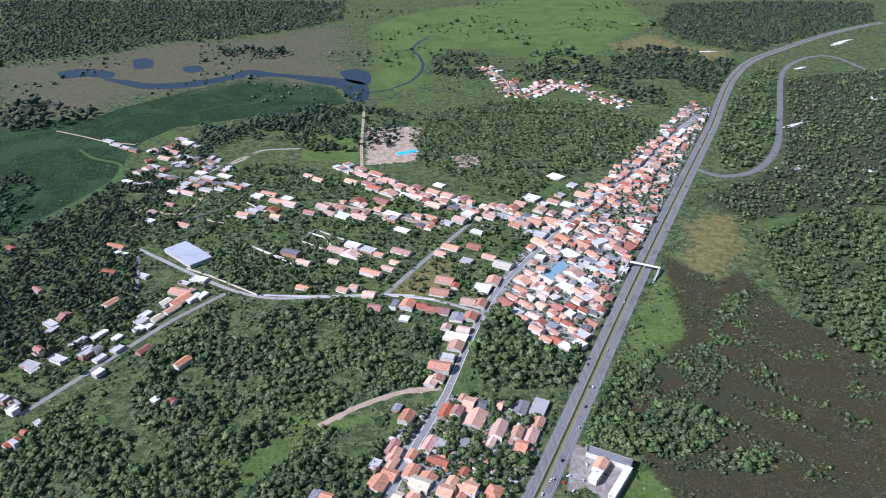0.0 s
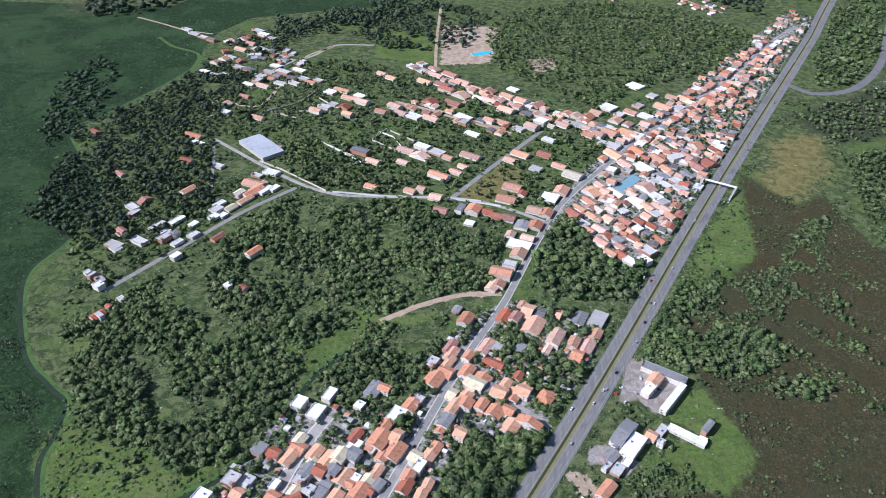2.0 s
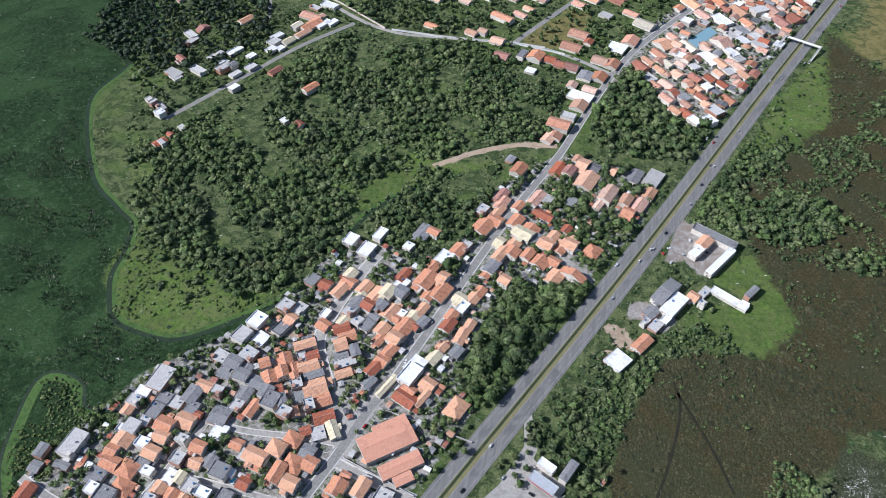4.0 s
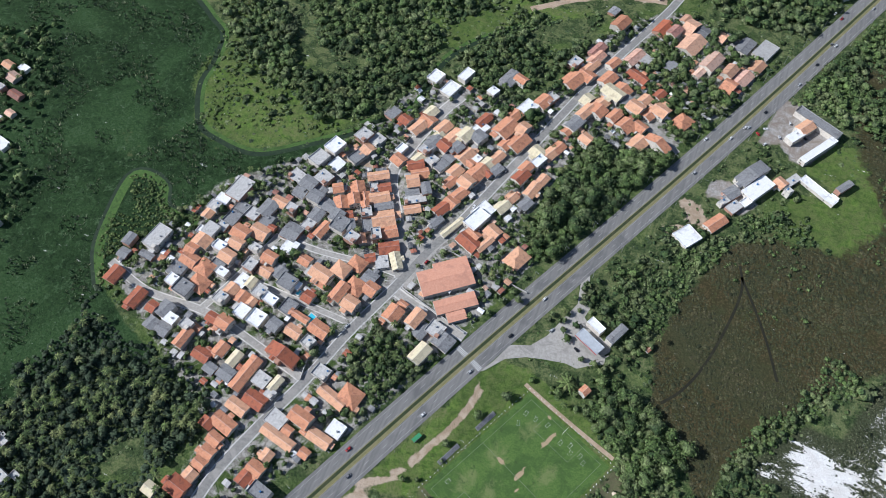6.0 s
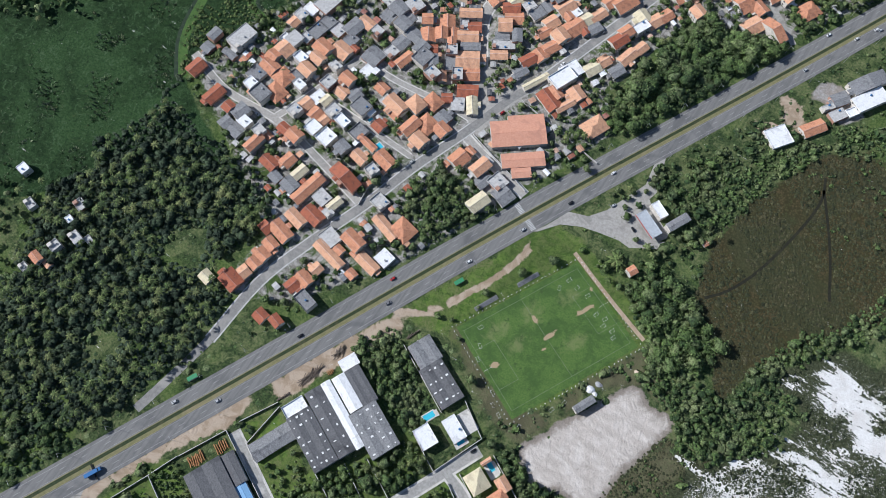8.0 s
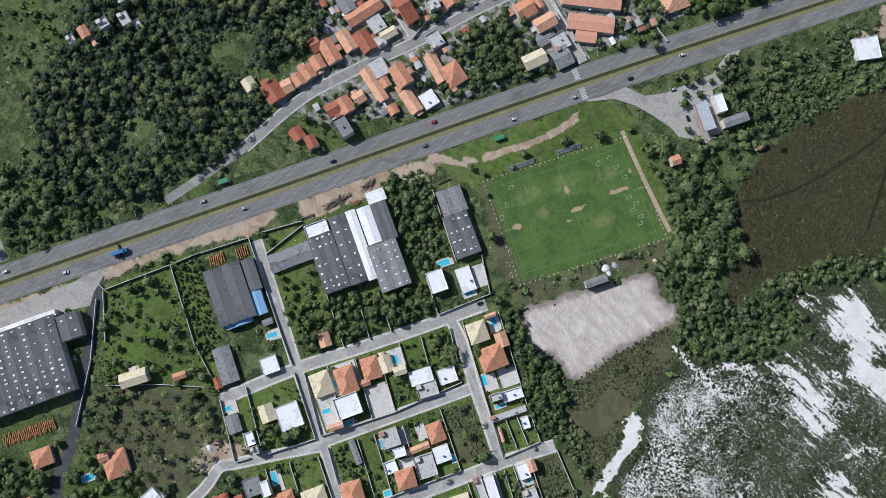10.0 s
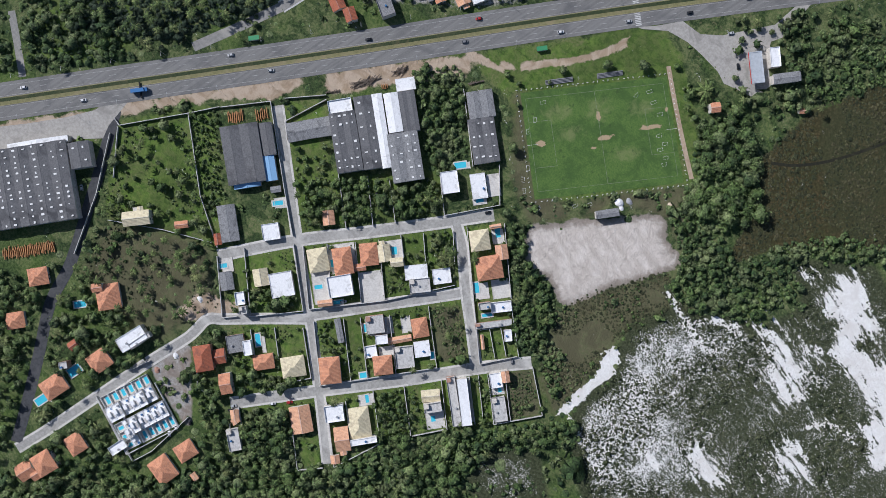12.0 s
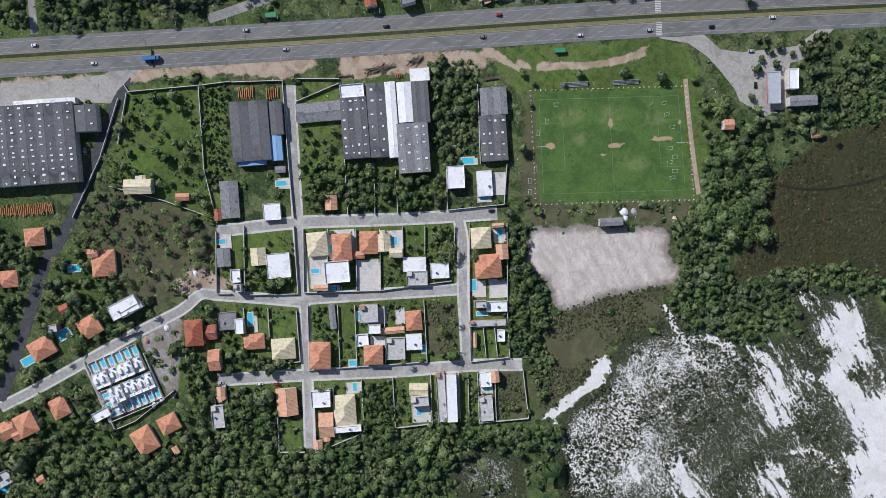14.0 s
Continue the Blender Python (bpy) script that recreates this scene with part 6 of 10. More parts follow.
house(-185, 178, 15.9, 5.3, 77, "T", True, "in the village core")
house(-183, 165, 12.1, 8.6, 77, "P", True, "in the village core")
house(-166, 174, 15.0, 10.5, 76, "T", True, "in the village core")
house(-198, 164, 9.3, 9.5, 77, "G", True, "in the village core")
house(-168, 161, 8.2, 7.7, 76, "C", True, "in the village core")
house(-181, 145, 23.6, 9.2, 76, "R", True, "in the village core")
house(-149, 144, 10.9, 9.2, 75, "C", True, "in the village core")
house(-134, 130, 21.3, 8.1, 75, "P", True, "in the village core")
house(-147, 108, 15.4, 10.3, 75, "T", True, "in the village core")
house(-163, 101, 12.8, 11.0, 75, "C", True, "in the village core")
house(-185, 216, 16.3, 11.1, 77, "P", True, "in the village core")
house(-172, 225, 12.5, 11.2, 77, "Ph", True, "in the village core")
house(-163, 235, 12.5, 11.4, 77, "Th", True, "in the village core")
house(-149, 228, 10.6, 10.3, 76, "G", True, "in the village core")
house(-156, 216, 14.0, 13.8, 76, "Th", True, "in the village core")
house(-165, 207, 9.3, 15.5, 76, "T", True, "in the village core")
house(-153, 201, 11.2, 10.8, 76, "P", True, "in the village core")
house(-144, 219, 10.3, 11.1, 76, "T", True, "in the village core")
house(-119, 205, 11.8, 12.6, 75, "T", True, "in the village core")
house(-116, 216, 7.5, 5.5, 75, "T", True, "in the village core")
house(-102, 208, 9.6, 14.4, 74, "P", True, "in the village core")
house(-101, 216, 7.3, 6.4, 74, "C", True, "in the village core")
house(-95, 200, 8.8, 10.7, 74, "G", True, "in the village core")
house(-85, 206, 11.4, 10.8, 74, "C", True, "in the village core")
house(-191, 263, 11.9, 12.8, 78, "G", True, "in the village core")
house(-177, 255, 9.9, 8.8, 77, "C", True, "in the village core")
house(-214, 265, 10.3, 11.0, 79, "G", True, "in the village core")
house(-233, 290, 12.7, 11.4, 79, "G", True, "in the village core")
house(-222, 280, 11.7, 10.2, 79, "G", True, "in the village core")
house(-209, 277, 13.4, 10.1, 78, "G", True, "in the village core")
house(-197, 269, 9.9, 11.0, 78, "G", True, "in the village core")
house(-216, 254, 8.9, 9.8, 79, "C", True, "in the village core")
house(-171, 273, 14.4, 9.2, 32, "G", True, "in the village core")
house(-170, 258, 9.4, 6.3, 32, "P", True, "in the village core")
house(-161, 281, 15.5, 17.5, 32, "P", True, "in the village core")
house(-152, 272, 11.0, 12.8, 32, "T", True, "in the village core")
house(-160, 265, 9.9, 7.3, 32, "C", True, "in the village core")
house(-146, 258, 10.5, 15.3, 32, "R", True, "in the village core")
house(-136, 249, 14.7, 8.0, 32, "c", True, "in the village core")
house(-146, 244, 10.5, 9.8, 32, "C", True, "in the village core")
house(-156, 244, 7.3, 8.0, 32, "R", True, "in the village core")
house(-208, 294, 9.3, 8.5, 32, "T", True, "in the village core")
house(-194, 302, 11.7, 11.3, 32, "T", True, "in the village core")
house(-182, 318, 8.2, 17.1, 32, "P", True, "in the village core")
house(-181, 307, 9.3, 6.6, 32, "C", True, "in the village core")
house(-173, 310, 9.3, 10.4, 32, "R", True, "in the village core")
house(-173, 300, 10.5, 15.9, 32, "P", True, "in the village core")
house(-200, 283, 12.1, 11.2, 32, "T", True, "in the village core")
house(-191, 289, 10.5, 9.3, 32, "T", True, "in the village core")
house(-184, 295, 10.5, 8.4, 32, "T", True, "in the village core")
house(-180, 287, 6.6, 6.5, 32, "T", True, "in the village core")
house(-166, 293, 6.6, 14.9, 32, "G", True, "in the village core")
house(-190, 274, 7.7, 8.3, 32, "R", True, "in the village core")
house(-176, 281, 8.8, 8.3, 32, "C", True, "in the village core")
house(-183, 265, 9.9, 7.3, 32, "G", True, "in the village core")
house(-145, 309, 7.7, 16.9, 32, "C", True, "in the village core")
house(-143, 299, 7.7, 13.0, 32, "P", True, "in the village core")
house(-150, 315, 7.0, 11.3, 32, "G", True, "in the village core")
house(-140, 321, 11.6, 7.6, 32, "G", True, "in the village core")
house(-158, 342, 9.3, 13.5, 32, "R", True, "in the village core")
house(-151, 335, 10.4, 14.3, 32, "T", True, "in the village core")
house(-153, 324, 11.7, 10.4, 32, "P", True, "in the village core")
house(-230, 334, 11.9, 13.6, 70, "W", True, "in the village core")
house(-221, 318, 10.8, 11.3, 69, "W", True, "in the village core")
house(-224, 300, 11.9, 11.1, 69, "C", True, "in the village core")
house(-237, 317, 11.9, 13.4, 70, "C", True, "in the village core")
house(-212, 354, 11.2, 11.8, 69, "C", True, "in the village core")
house(-200, 355, 9.8, 11.8, 69, "C", True, "in the village core")
house(-203, 342, 9.8, 10.6, 69, "P", True, "in the village core")
house(-208, 332, 9.8, 13.6, 69, "G", True, "in the village core")
house(-176, 354, 6.5, 8.5, 68, "W", True, "in the village core")
house(-174, 342, 10.8, 10.5, 68, "T", True, "in the village core")
house(-186, 385, 10.1, 9.9, 69, "R", True, "in the village core")
house(-199, 388, 9.0, 12.2, 69, "G", True, "in the village core")
house(-172, 381, 10.1, 15.4, 69, "P", True, "in the village core")
house(-167, 392, 12.4, 12.2, 69, "T", True, "in the village core")
house(-168, 402, 10.1, 11.2, 69, "c", True, "in the village core")
house(-151, 389, 10.8, 14.4, 68, "P", True, "in the village core")
house(-138, 380, 14.1, 20.8, 68, "P", True, "in the village core")
house(-152, 378, 8.7, 10.9, 68, "c", True, "in the village core")
house(-153, 368, 10.8, 11.9, 68, "G", True, "in the village core")
house(-142, 369, 10.8, 10.8, 68, "R", True, "in the village core")
house(-156, 360, 8.7, 10.7, 68, "C", True, "in the village core")
house(-158, 351, 8.7, 12.7, 68, "c", True, "in the village core")
house(-134, 360, 9.8, 9.6, 67, "G", True, "in the village core")
house(-138, 350, 9.8, 11.6, 67, "G", True, "in the village core")
house(-147, 352, 8.7, 9.5, 68, "C", True, "in the village core")
house(-131, 371, 9.8, 9.7, 67, "G", True, "in the village core")
house(-129, 387, 11.9, 13.2, 68, "c", True, "in the village core")
house(-118, 389, 10.8, 12.1, 67, "G", True, "in the village core")
house(-120, 401, 10.8, 11.2, 67, "W", True, "in the village core")
house(-122, 367, 13.0, 15.1, 67, "P", True, "in the village core")
house(-124, 348, 10.5, 11.6, 67, "P", True, "in the village core")
house(-124, 337, 8.4, 11.4, 67, "T", True, "in the village core")
house(-116, 361, 8.7, 7.5, 67, "T", True, "in the village core")
house(-112, 368, 7.6, 6.5, 67, "W", True, "in the village core")
house(-107, 352, 13.6, 20.0, 67, "T", True, "in the village core")
house(-111, 340, 11.5, 11.5, 67, "P", True, "in the village core")
house(-99, 357, 10.1, 7.4, 66, "R", True, "in the village core")
house(-102, 365, 10.5, 12.8, 67, "c", True, "in the village core")
house(-92, 363, 8.1, 10.7, 66, "G", True, "in the village core")
house(-96, 375, 8.3, 14.1, 67, "P", True, "in the village core")
house(-112, 328, 9.4, 13.4, 66, "T", True, "in the village core")
house(-116, 317, 10.5, 11.2, 66, "T", True, "in the village core")
house(-121, 308, 9.4, 13.0, 66, "R", True, "in the village core")
house(-121, 296, 8.1, 10.9, 66, "G", True, "in the village core")
house(-99, 407, 15.2, 19.1, 67, "T", True, "in the village core")
house(-85, 398, 15.6, 18.8, 67, "T", True, "in the village core")
house(-121, 410, 8.7, 14.7, 68, "R", True, "in the village core")
house(-98, 424, 10.8, 14.9, 67, "T", True, "in the village core")
house(-94, 391, 9.8, 9.9, 67, "T", True, "in the village core")
house(-70, 362, 10.1, 13.8, 66, "R", True, "in the village core")
house(-69, 372, 9.1, 10.7, 66, "T", True, "in the village core")
house(-75, 329, 9.7, 12.3, 65, "c", True, "in the village core")
house(-71, 340, 9.1, 10.4, 66, "P", True, "in the village core")
house(-58, 338, 8.8, 11.4, 65, "G", True, "in the village core")
house(-115, 467, 12.4, 18.0, 68, "G", True, "in the village core")
house(-105, 467, 11.2, 8.4, 68, "T", True, "in the village core")
house(-124, 444, 7.9, 8.2, 68, "W", True, "in the village core")
house(-78, 451, 12.4, 14.1, 67, "T", True, "in the village core")
house(-89, 439, 12.4, 15.1, 67, "W", True, "in the village core")
house(-85, 412, 8.7, 13.5, 67, "P", True, "in the village core")
house(-73, 457, 9.0, 11.8, 67, "C", True, "in the village core")
house(-61, 485, 15.7, 18.2, 67, "T", True, "in the village core")
house(-51, 496, 14.0, 13.5, 67, "T", True, "in the village core")
house(-50, 509, 9.0, 17.4, 67, "P", True, "in the village core")
house(-65, 506, 9.0, 12.4, 67, "C", True, "in the village core")
house(-48, 521, 10.1, 17.7, 67, "T", True, "in the village core")
house(-50, 532, 9.3, 17.9, 67, "R", True, "in the village core")
house(-31, 499, 11.8, 16.0, 66, "T", True, "in the village core")
house(-15, 492, 15.1, 9.7, 66, "T", True, "in the village core")
house(-22, 482, 18.3, 13.3, 66, "c", True, "in the village core")
house(-9, 479, 12.5, 13.2, 66, "G", True, "in the village core")
house(1, 473, 13.5, 13.1, 65, "P", True, "in the village core")
house(-29, 468, 11.5, 13.1, 66, "P", True, "in the village core")
house(-42, 468, 8.6, 13.1, 66, "c", True, "in the village core")
house(7, 487, 9.4, 10.9, 65, "P", True, "in the village core")
house(15, 472, 10.4, 13.1, 65, "T", True, "in the village core")
house(23, 477, 13.5, 13.1, 65, "P", True, "in the village core")
house(-3, 451, 16.7, 12.8, 65, "T", True, "in the village core")
house(-14, 456, 9.4, 12.9, 65, "T", True, "in the village core")
house(10, 454, 11.5, 10.5, 65, "T", True, "in the village core")
house(-39, 451, 9.4, 17.5, 66, "P", True, "in the village core")
house(-29, 456, 13.5, 11.7, 66, "T", True, "in the village core")
house(-44, 435, 10.4, 16.1, 66, "G", True, "in the village core")
house(-48, 426, 8.3, 9.1, 66, "T", True, "in the village core")
house(-30, 421, 10.4, 10.2, 65, "P", True, "in the village core")
house(13, 435, 13.1, 16.0, 64, "P", True, "in the village core")
house(29, 439, 22.2, 8.0, 64, "T", True, "in the village core")
house(44, 473, 13.5, 16.6, 64, "Th", True, "in the village core")
house(-6, 513, 19.4, 10.0, 66, "R", True, "in the village core")
house(-15, 535, 10.8, 20.4, 66, "T", True, "in the village core")
house(-4, 536, 9.7, 11.5, 66, "C", True, "in the village core")
house(-65, 394, 12.1, 11.0, 66, "c", True, "in the village core")
house(-55, 395, 10.1, 14.3, 66, "P", True, "in the village core")
house(-61, 383, 7.1, 12.0, 66, "W", True, "in the village core")
house(-50, 405, 9.4, 11.1, 66, "T", True, "in the village core")
house(-106, 295, 4.9, 21.7, 66, "c", True, "in the village core")
house(-89, 287, 17.5, 11.7, 65, "R", True, "in the village core")
house(-88, 295, 11.7, 7.9, 65, "T", True, "in the village core")
house(-90, 308, 11.7, 18.0, 66, "W", True, "in the village core")
house(-88, 319, 12.7, 15.2, 66, "W", True, "in the village core")
house(-74, 303, 11.7, 10.9, 65, "P", True, "in the village core")
house(-76, 289, 5.7, 15.6, 65, "P", True, "in the village core")
house(-48, 286, 13.2, 17.5, 64, "Ph", True, "in the village core")
house(-31, 518, 8.6, 12.5, 66, "T", True, "in the village core")
house(18, 498, 8.3, 11.0, 65, "R", True, "in the village core")
house(19, 537, 9.7, 12.7, 65, "G", True, "in the village core")
house(-163, 1202, 11.0, 22.9, -35, "P", False, "along the north street")
house(-147, 1235, 11.3, 26.0, -36, "T", False, "along the north street")
house(-121, 1239, 12.9, 26.0, -36, "T", False, "along the north street")
house(-108, 1205, 11.3, 20.0, -36, "T", False, "along the north street")
house(-130, 1191, 12.5, 24.9, -35, "R", False, "along the north street")
house(-120, 1168, 12.4, 24.3, -35, "R", False, "along the north street")
house(-96, 1205, 14.2, 24.9, -36, "P", False, "along the north street")
house(-94, 1148, 13.8, 26.0, -35, "P", False, "along the north street")
house(-104, 1116, 13.5, 26.0, -34, "R", False, "along the north street")
house(-142, 1117, 13.2, 23.4, -33, "R", False, "along the north street")
house(-71, 1181, 11.3, 19.3, -36, "T", False, "along the north street")
house(-60, 1167, 11.3, 16.6, -36, "P", False, "along the north street")
house(-64, 1142, 11.1, 16.3, -35, "c", False, "along the north street")
house(-45, 1131, 12.5, 22.8, -35, "P", False, "along the north street")
house(-32, 1120, 11.1, 18.0, -35, "R", False, "along the north street")
house(-16, 1154, 12.9, 20.8, -36, "P", False, "along the north street")
house(-7, 1184, 10.2, 16.6, -37, "W", False, "along the north street")
house(-15, 1098, 16.6, 24.1, -35, "P", False, "along the north street")
house(8, 1132, 14.3, 17.9, -36, "T", False, "along the north street")
house(22, 1123, 14.3, 15.4, -36, "W", False, "along the north street")
house(35, 1124, 17.3, 15.4, -36, "R", False, "along the north street")
house(19, 1089, 14.0, 17.1, -35, "G", False, "along the north street")
house(40, 1058, 12.5, 16.4, -35, "W", False, "along the north street")
house(50, 1071, 12.7, 16.6, -35, "T", False, "along the north street")
house(26, 1038, 13.6, 18.2, -34, "P", False, "along the north street")
house(6, 1031, 10.8, 14.2, -34, "C", False, "along the north street")
house(68, 1083, 11.4, 14.6, -36, "P", False, "along the north street")
house(82, 1094, 11.6, 14.7, -36, "T", False, "along the north street")
house(95, 1088, 13.1, 16.6, -36, "P", False, "along the north street")
house(114, 1085, 14.6, 16.4, -37, "T", False, "along the north street")
house(129, 1103, 13.3, 16.6, -37, "P", False, "along the north street")
house(75, 1051, 11.3, 16.1, -35, "P", False, "along the north street")
house(57, 1046, 8.4, 10.1, -35, "c", False, "along the north street")
house(149, 1125, 18.0, 21.0, -38, "W", False, "along the north street")
house(113, 1023, 14.1, 17.3, -35, "T", False, "along the north street")
house(127, 1021, 12.8, 15.3, -35, "T", False, "along the north street")
house(133, 996, 11.2, 13.0, -35, "C", False, "along the north street")
house(145, 988, 14.0, 18.3, -35, "C", False, "along the north street")
house(158, 1077, 14.8, 15.9, -37, "P", False, "along the north street")
house(145, 1032, 18.0, 21.1, -36, "P", False, "along the north street")
house(174, 1032, 18.0, 24.6, -36, "P", False, "along the north street")
house(185, 1022, 11.7, 14.9, -36, "W", False, "along the north street")
house(175, 1065, 11.9, 11.7, -37, "T", False, "along the north street")
house(203, 1068, 12.1, 13.6, -38, "P", False, "along the north street")
house(165, 1099, 12.0, 12.2, -38, "C", False, "along the north street")
house(185, 1111, 12.2, 18.4, -38, "T", False, "along the north street")
house(207, 1099, 12.2, 20.0, -38, "W", False, "along the north street")
house(199, 1137, 12.4, 12.5, -39, "C", False, "along the north street")
house(203, 1221, 18.0, 22.6, -41, "W", False, "along the north street")
house(227, 1181, 12.7, 12.9, -40, "C", False, "along the north street")
house(240, 1137, 15.7, 24.6, -40, "P", False, "along the north street")
house(260, 1178, 11.3, 16.9, -41, "P", False, "along the north street")
house(279, 1174, 12.9, 18.8, -41, "P", False, "along the north street")
house(263, 1135, 15.9, 14.2, -40, "C", False, "along the north street")
house(287, 1158, 12.9, 14.4, -41, "c", False, "along the north street")
house(-83, 1064, 11.8, 23.9, -33, "W", False, "along the north street")
house(-41, 1053, 9.3, 14.8, -34, "T", False, "along the north street")
house(-19, 1050, 10.8, 18.8, -34, "P", False, "along the north street")
house(-64, 1007, 8.9, 20.4, -32, "W", False, "along the north street")
house(-134, 1055, 11.5, 24.2, -32, "P", False, "along the north street")
house(-163, 1060, 12.6, 22.4, -32, "W", False, "along the north street")
house(-184, 1069, 11.3, 18.2, -32, "P", False, "along the north street")
house(-197, 1089, 11.4, 21.0, -32, "P", False, "along the north street")
house(-224, 1212, 10.8, 18.4, -34, "P", False, "along the north street")
house(-244, 1230, 9.5, 16.2, -34, "P", False, "along the north street")
house(-134, 953, 9.4, 19.9, -30, "W", False, "along the north street")
house(-111, 941, 11.8, 19.5, -30, "C", False, "along the north street")
house(-134, 926, 11.5, 25.2, -30, "P", False, "along the north street")
house(-93, 926, 9.4, 13.3, -30, "P", False, "along the north street")
house(-61, 935, 12.1, 26.0, -31, "T", False, "along the north street")
house(-100, 870, 10.1, 26.0, -29, "T", False, "along the north street")
house(-78, 885, 9.2, 16.3, -29, "T", False, "along the north street")
house(-69, 902, 8.2, 12.9, -30, "P", False, "along the north street")
house(-3, 928, 11.2, 16.5, -31, "T", False, "along the north street")
house(11, 948, 12.7, 22.3, -32, "P", False, "along the north street")
house(46, 950, 11.7, 18.4, -33, "R", False, "along the north street")
house(33, 907, 10.0, 14.1, -31, "C", False, "along the north street")
house(66, 918, 10.3, 17.6, -32, "T", False, "along the north street")
house(84, 894, 15.3, 22.1, -32, "c", False, "along the north street")
house(52, 998, 9.4, 17.3, -34, "W", False, "along the north street")
house(-539, 1433, 10.1, 22.9, -30, "C", False, "in the north gardens")
house(-532, 1358, 11.0, 24.8, -29, "P", False, "in the north gardens")
house(-537, 1323, 10.8, 24.1, -29, "P", False, "in the north gardens")
house(-574, 1362, 9.5, 22.0, -29, "P", False, "in the north gardens")
house(-552, 1270, 10.3, 17.5, -28, "P", False, "in the north gardens")
house(-561, 1250, 8.9, 20.1, -27, "T", False, "in the north gardens")
house(-505, 1327, 11.0, 24.0, -29, "C", False, "in the north gardens")
house(-518, 1406, 8.6, 22.3, -30, "W", False, "in the north gardens")
house(-499, 1390, 8.6, 18.8, -30, "C", False, "in the north gardens")
house(-538, 1394, 9.9, 22.3, -30, "R", False, "in the north gardens")
house(-553, 1380, 8.3, 19.0, -29, "R", False, "in the north gardens")
house(-664, 1402, 8.1, 23.3, -29, "C", False, "in the north gardens")
house(-688, 1425, 8.1, 20.4, -29, "C", False, "in the north gardens")
house(-638, 1383, 8.1, 19.5, -29, "C", False, "in the north gardens")
house(-614, 1367, 8.1, 19.2, -29, "G", False, "in the north gardens")
house(-543, 1280, 7.8, 20.5, -28, "C", False, "in the north gardens")
house(-512, 1233, 8.9, 22.3, -27, "C", False, "in the north gardens")
house(-490, 1223, 9.0, 22.0, -27, "G", False, "in the north gardens")
house(-445, 1247, 9.3, 19.4, -28, "W", False, "in the north gardens")
house(-449, 1216, 10.4, 21.6, -28, "C", False, "in the north gardens")
house(-422, 1215, 10.5, 24.1, -28, "C", False, "in the north gardens")
house(-398, 1230, 9.4, 24.2, -28, "W", False, "in the north gardens")
house(-402, 1197, 9.2, 18.3, -28, "G", False, "in the north gardens")
house(-458, 1197, 8.9, 18.7, -27, "C", False, "in the north gardens")
house(-566, 1208, 7.3, 16.7, -27, "W", False, "in the north gardens")
house(-544, 1193, 7.3, 16.4, -26, "C", False, "in the north gardens")
house(-524, 1194, 7.4, 16.3, -27, "C", False, "in the north gardens")
house(-440, 1154, 10.0, 23.0, -27, "P", False, "in the north gardens")
house(-466, 1158, 9.9, 18.1, -27, "c", False, "in the north gardens")
house(-414, 1168, 7.7, 20.5, -27, "C", False, "in the north gardens")
house(-389, 1170, 7.8, 17.8, -27, "C", False, "in the north gardens")
house(-378, 1191, 9.2, 18.1, -28, "C", False, "in the north gardens")
house(-360, 1176, 9.2, 15.2, -28, "T", False, "in the north gardens")
house(-350, 1187, 8.0, 15.3, -28, "C", False, "in the north gardens")
house(-317, 1139, 11.8, 16.9, -28, "W", False, "in the north gardens")
house(-299, 1149, 10.7, 26.0, -28, "P", False, "in the north gardens")
house(-278, 1117, 10.5, 26.0, -27, "T", False, "in the north gardens")
house(-264, 1129, 10.7, 16.5, -28, "W", False, "in the north gardens")
house(-254, 1102, 10.5, 20.6, -27, "P", False, "in the north gardens")
house(-280, 1082, 11.5, 18.2, -27, "R", False, "in the north gardens")
house(-268, 1052, 10.1, 15.5, -26, "P", False, "in the north gardens")
house(-322, 1060, 9.8, 18.1, -26, "P", False, "in the north gardens")
house(-312, 1078, 10.0, 18.4, -26, "C", False, "in the north gardens")
house(-301, 1090, 8.9, 13.9, -27, "C", False, "in the north gardens")
house(-217, 1072, 10.5, 17.6, -27, "R", False, "in the north gardens")
house(-457, 1107, 8.3, 17.3, -26, "R", False, "in the north gardens")
house(-476, 1074, 9.2, 14.5, -25, "P", False, "in the north gardens")
house(-467, 1042, 8.9, 14.1, -24, "W", False, "in the north gardens")
house(-409, 1028, 9.1, 20.5, -25, "P", False, "in the north gardens")
house(-486, 956, 9.2, 26.0, -23, "T", False, "in the north gardens")
house(-471, 933, 8.0, 19.2, -23, "W", False, "in the north gardens")
house(-465, 878, 9.5, 18.2, -22, "R", False, "in the north gardens")
house(-414, 867, 7.7, 13.8, -22, "C", False, "in the north gardens")
house(-349, 932, 9.7, 16.3, -23, "P", False, "in the north gardens")
house(-222, 930, 11.6, 23.3, -24, "G", False, "in the north gardens")
house(-199, 904, 10.3, 18.7, -24, "P", False, "in the north gardens")
house(-157, 942, 12.2, 23.0, -25, "P", False, "in the north gardens")
house(-156, 906, 9.5, 14.8, -25, "P", False, "in the north gardens")
house(-188, 834, 8.6, 15.7, -23, "T", False, "in the north gardens")
house(-348, 824, 13.4, 26.0, -21, "T", False, "in the north gardens")
house(-334, 857, 10.0, 18.9, -22, "W", False, "in the north gardens")
house(-351, 847, 6.9, 13.2, -22, "C", False, "in the north gardens")
house(-134, 828, 10.0, 13.5, -23, "P", False, "in the north gardens")
house(-119, 830, 9.0, 10.1, -23, "P", False, "in the north gardens")
house(-98, 815, 13.1, 14.4, -18, "P", False, "along the cross road")
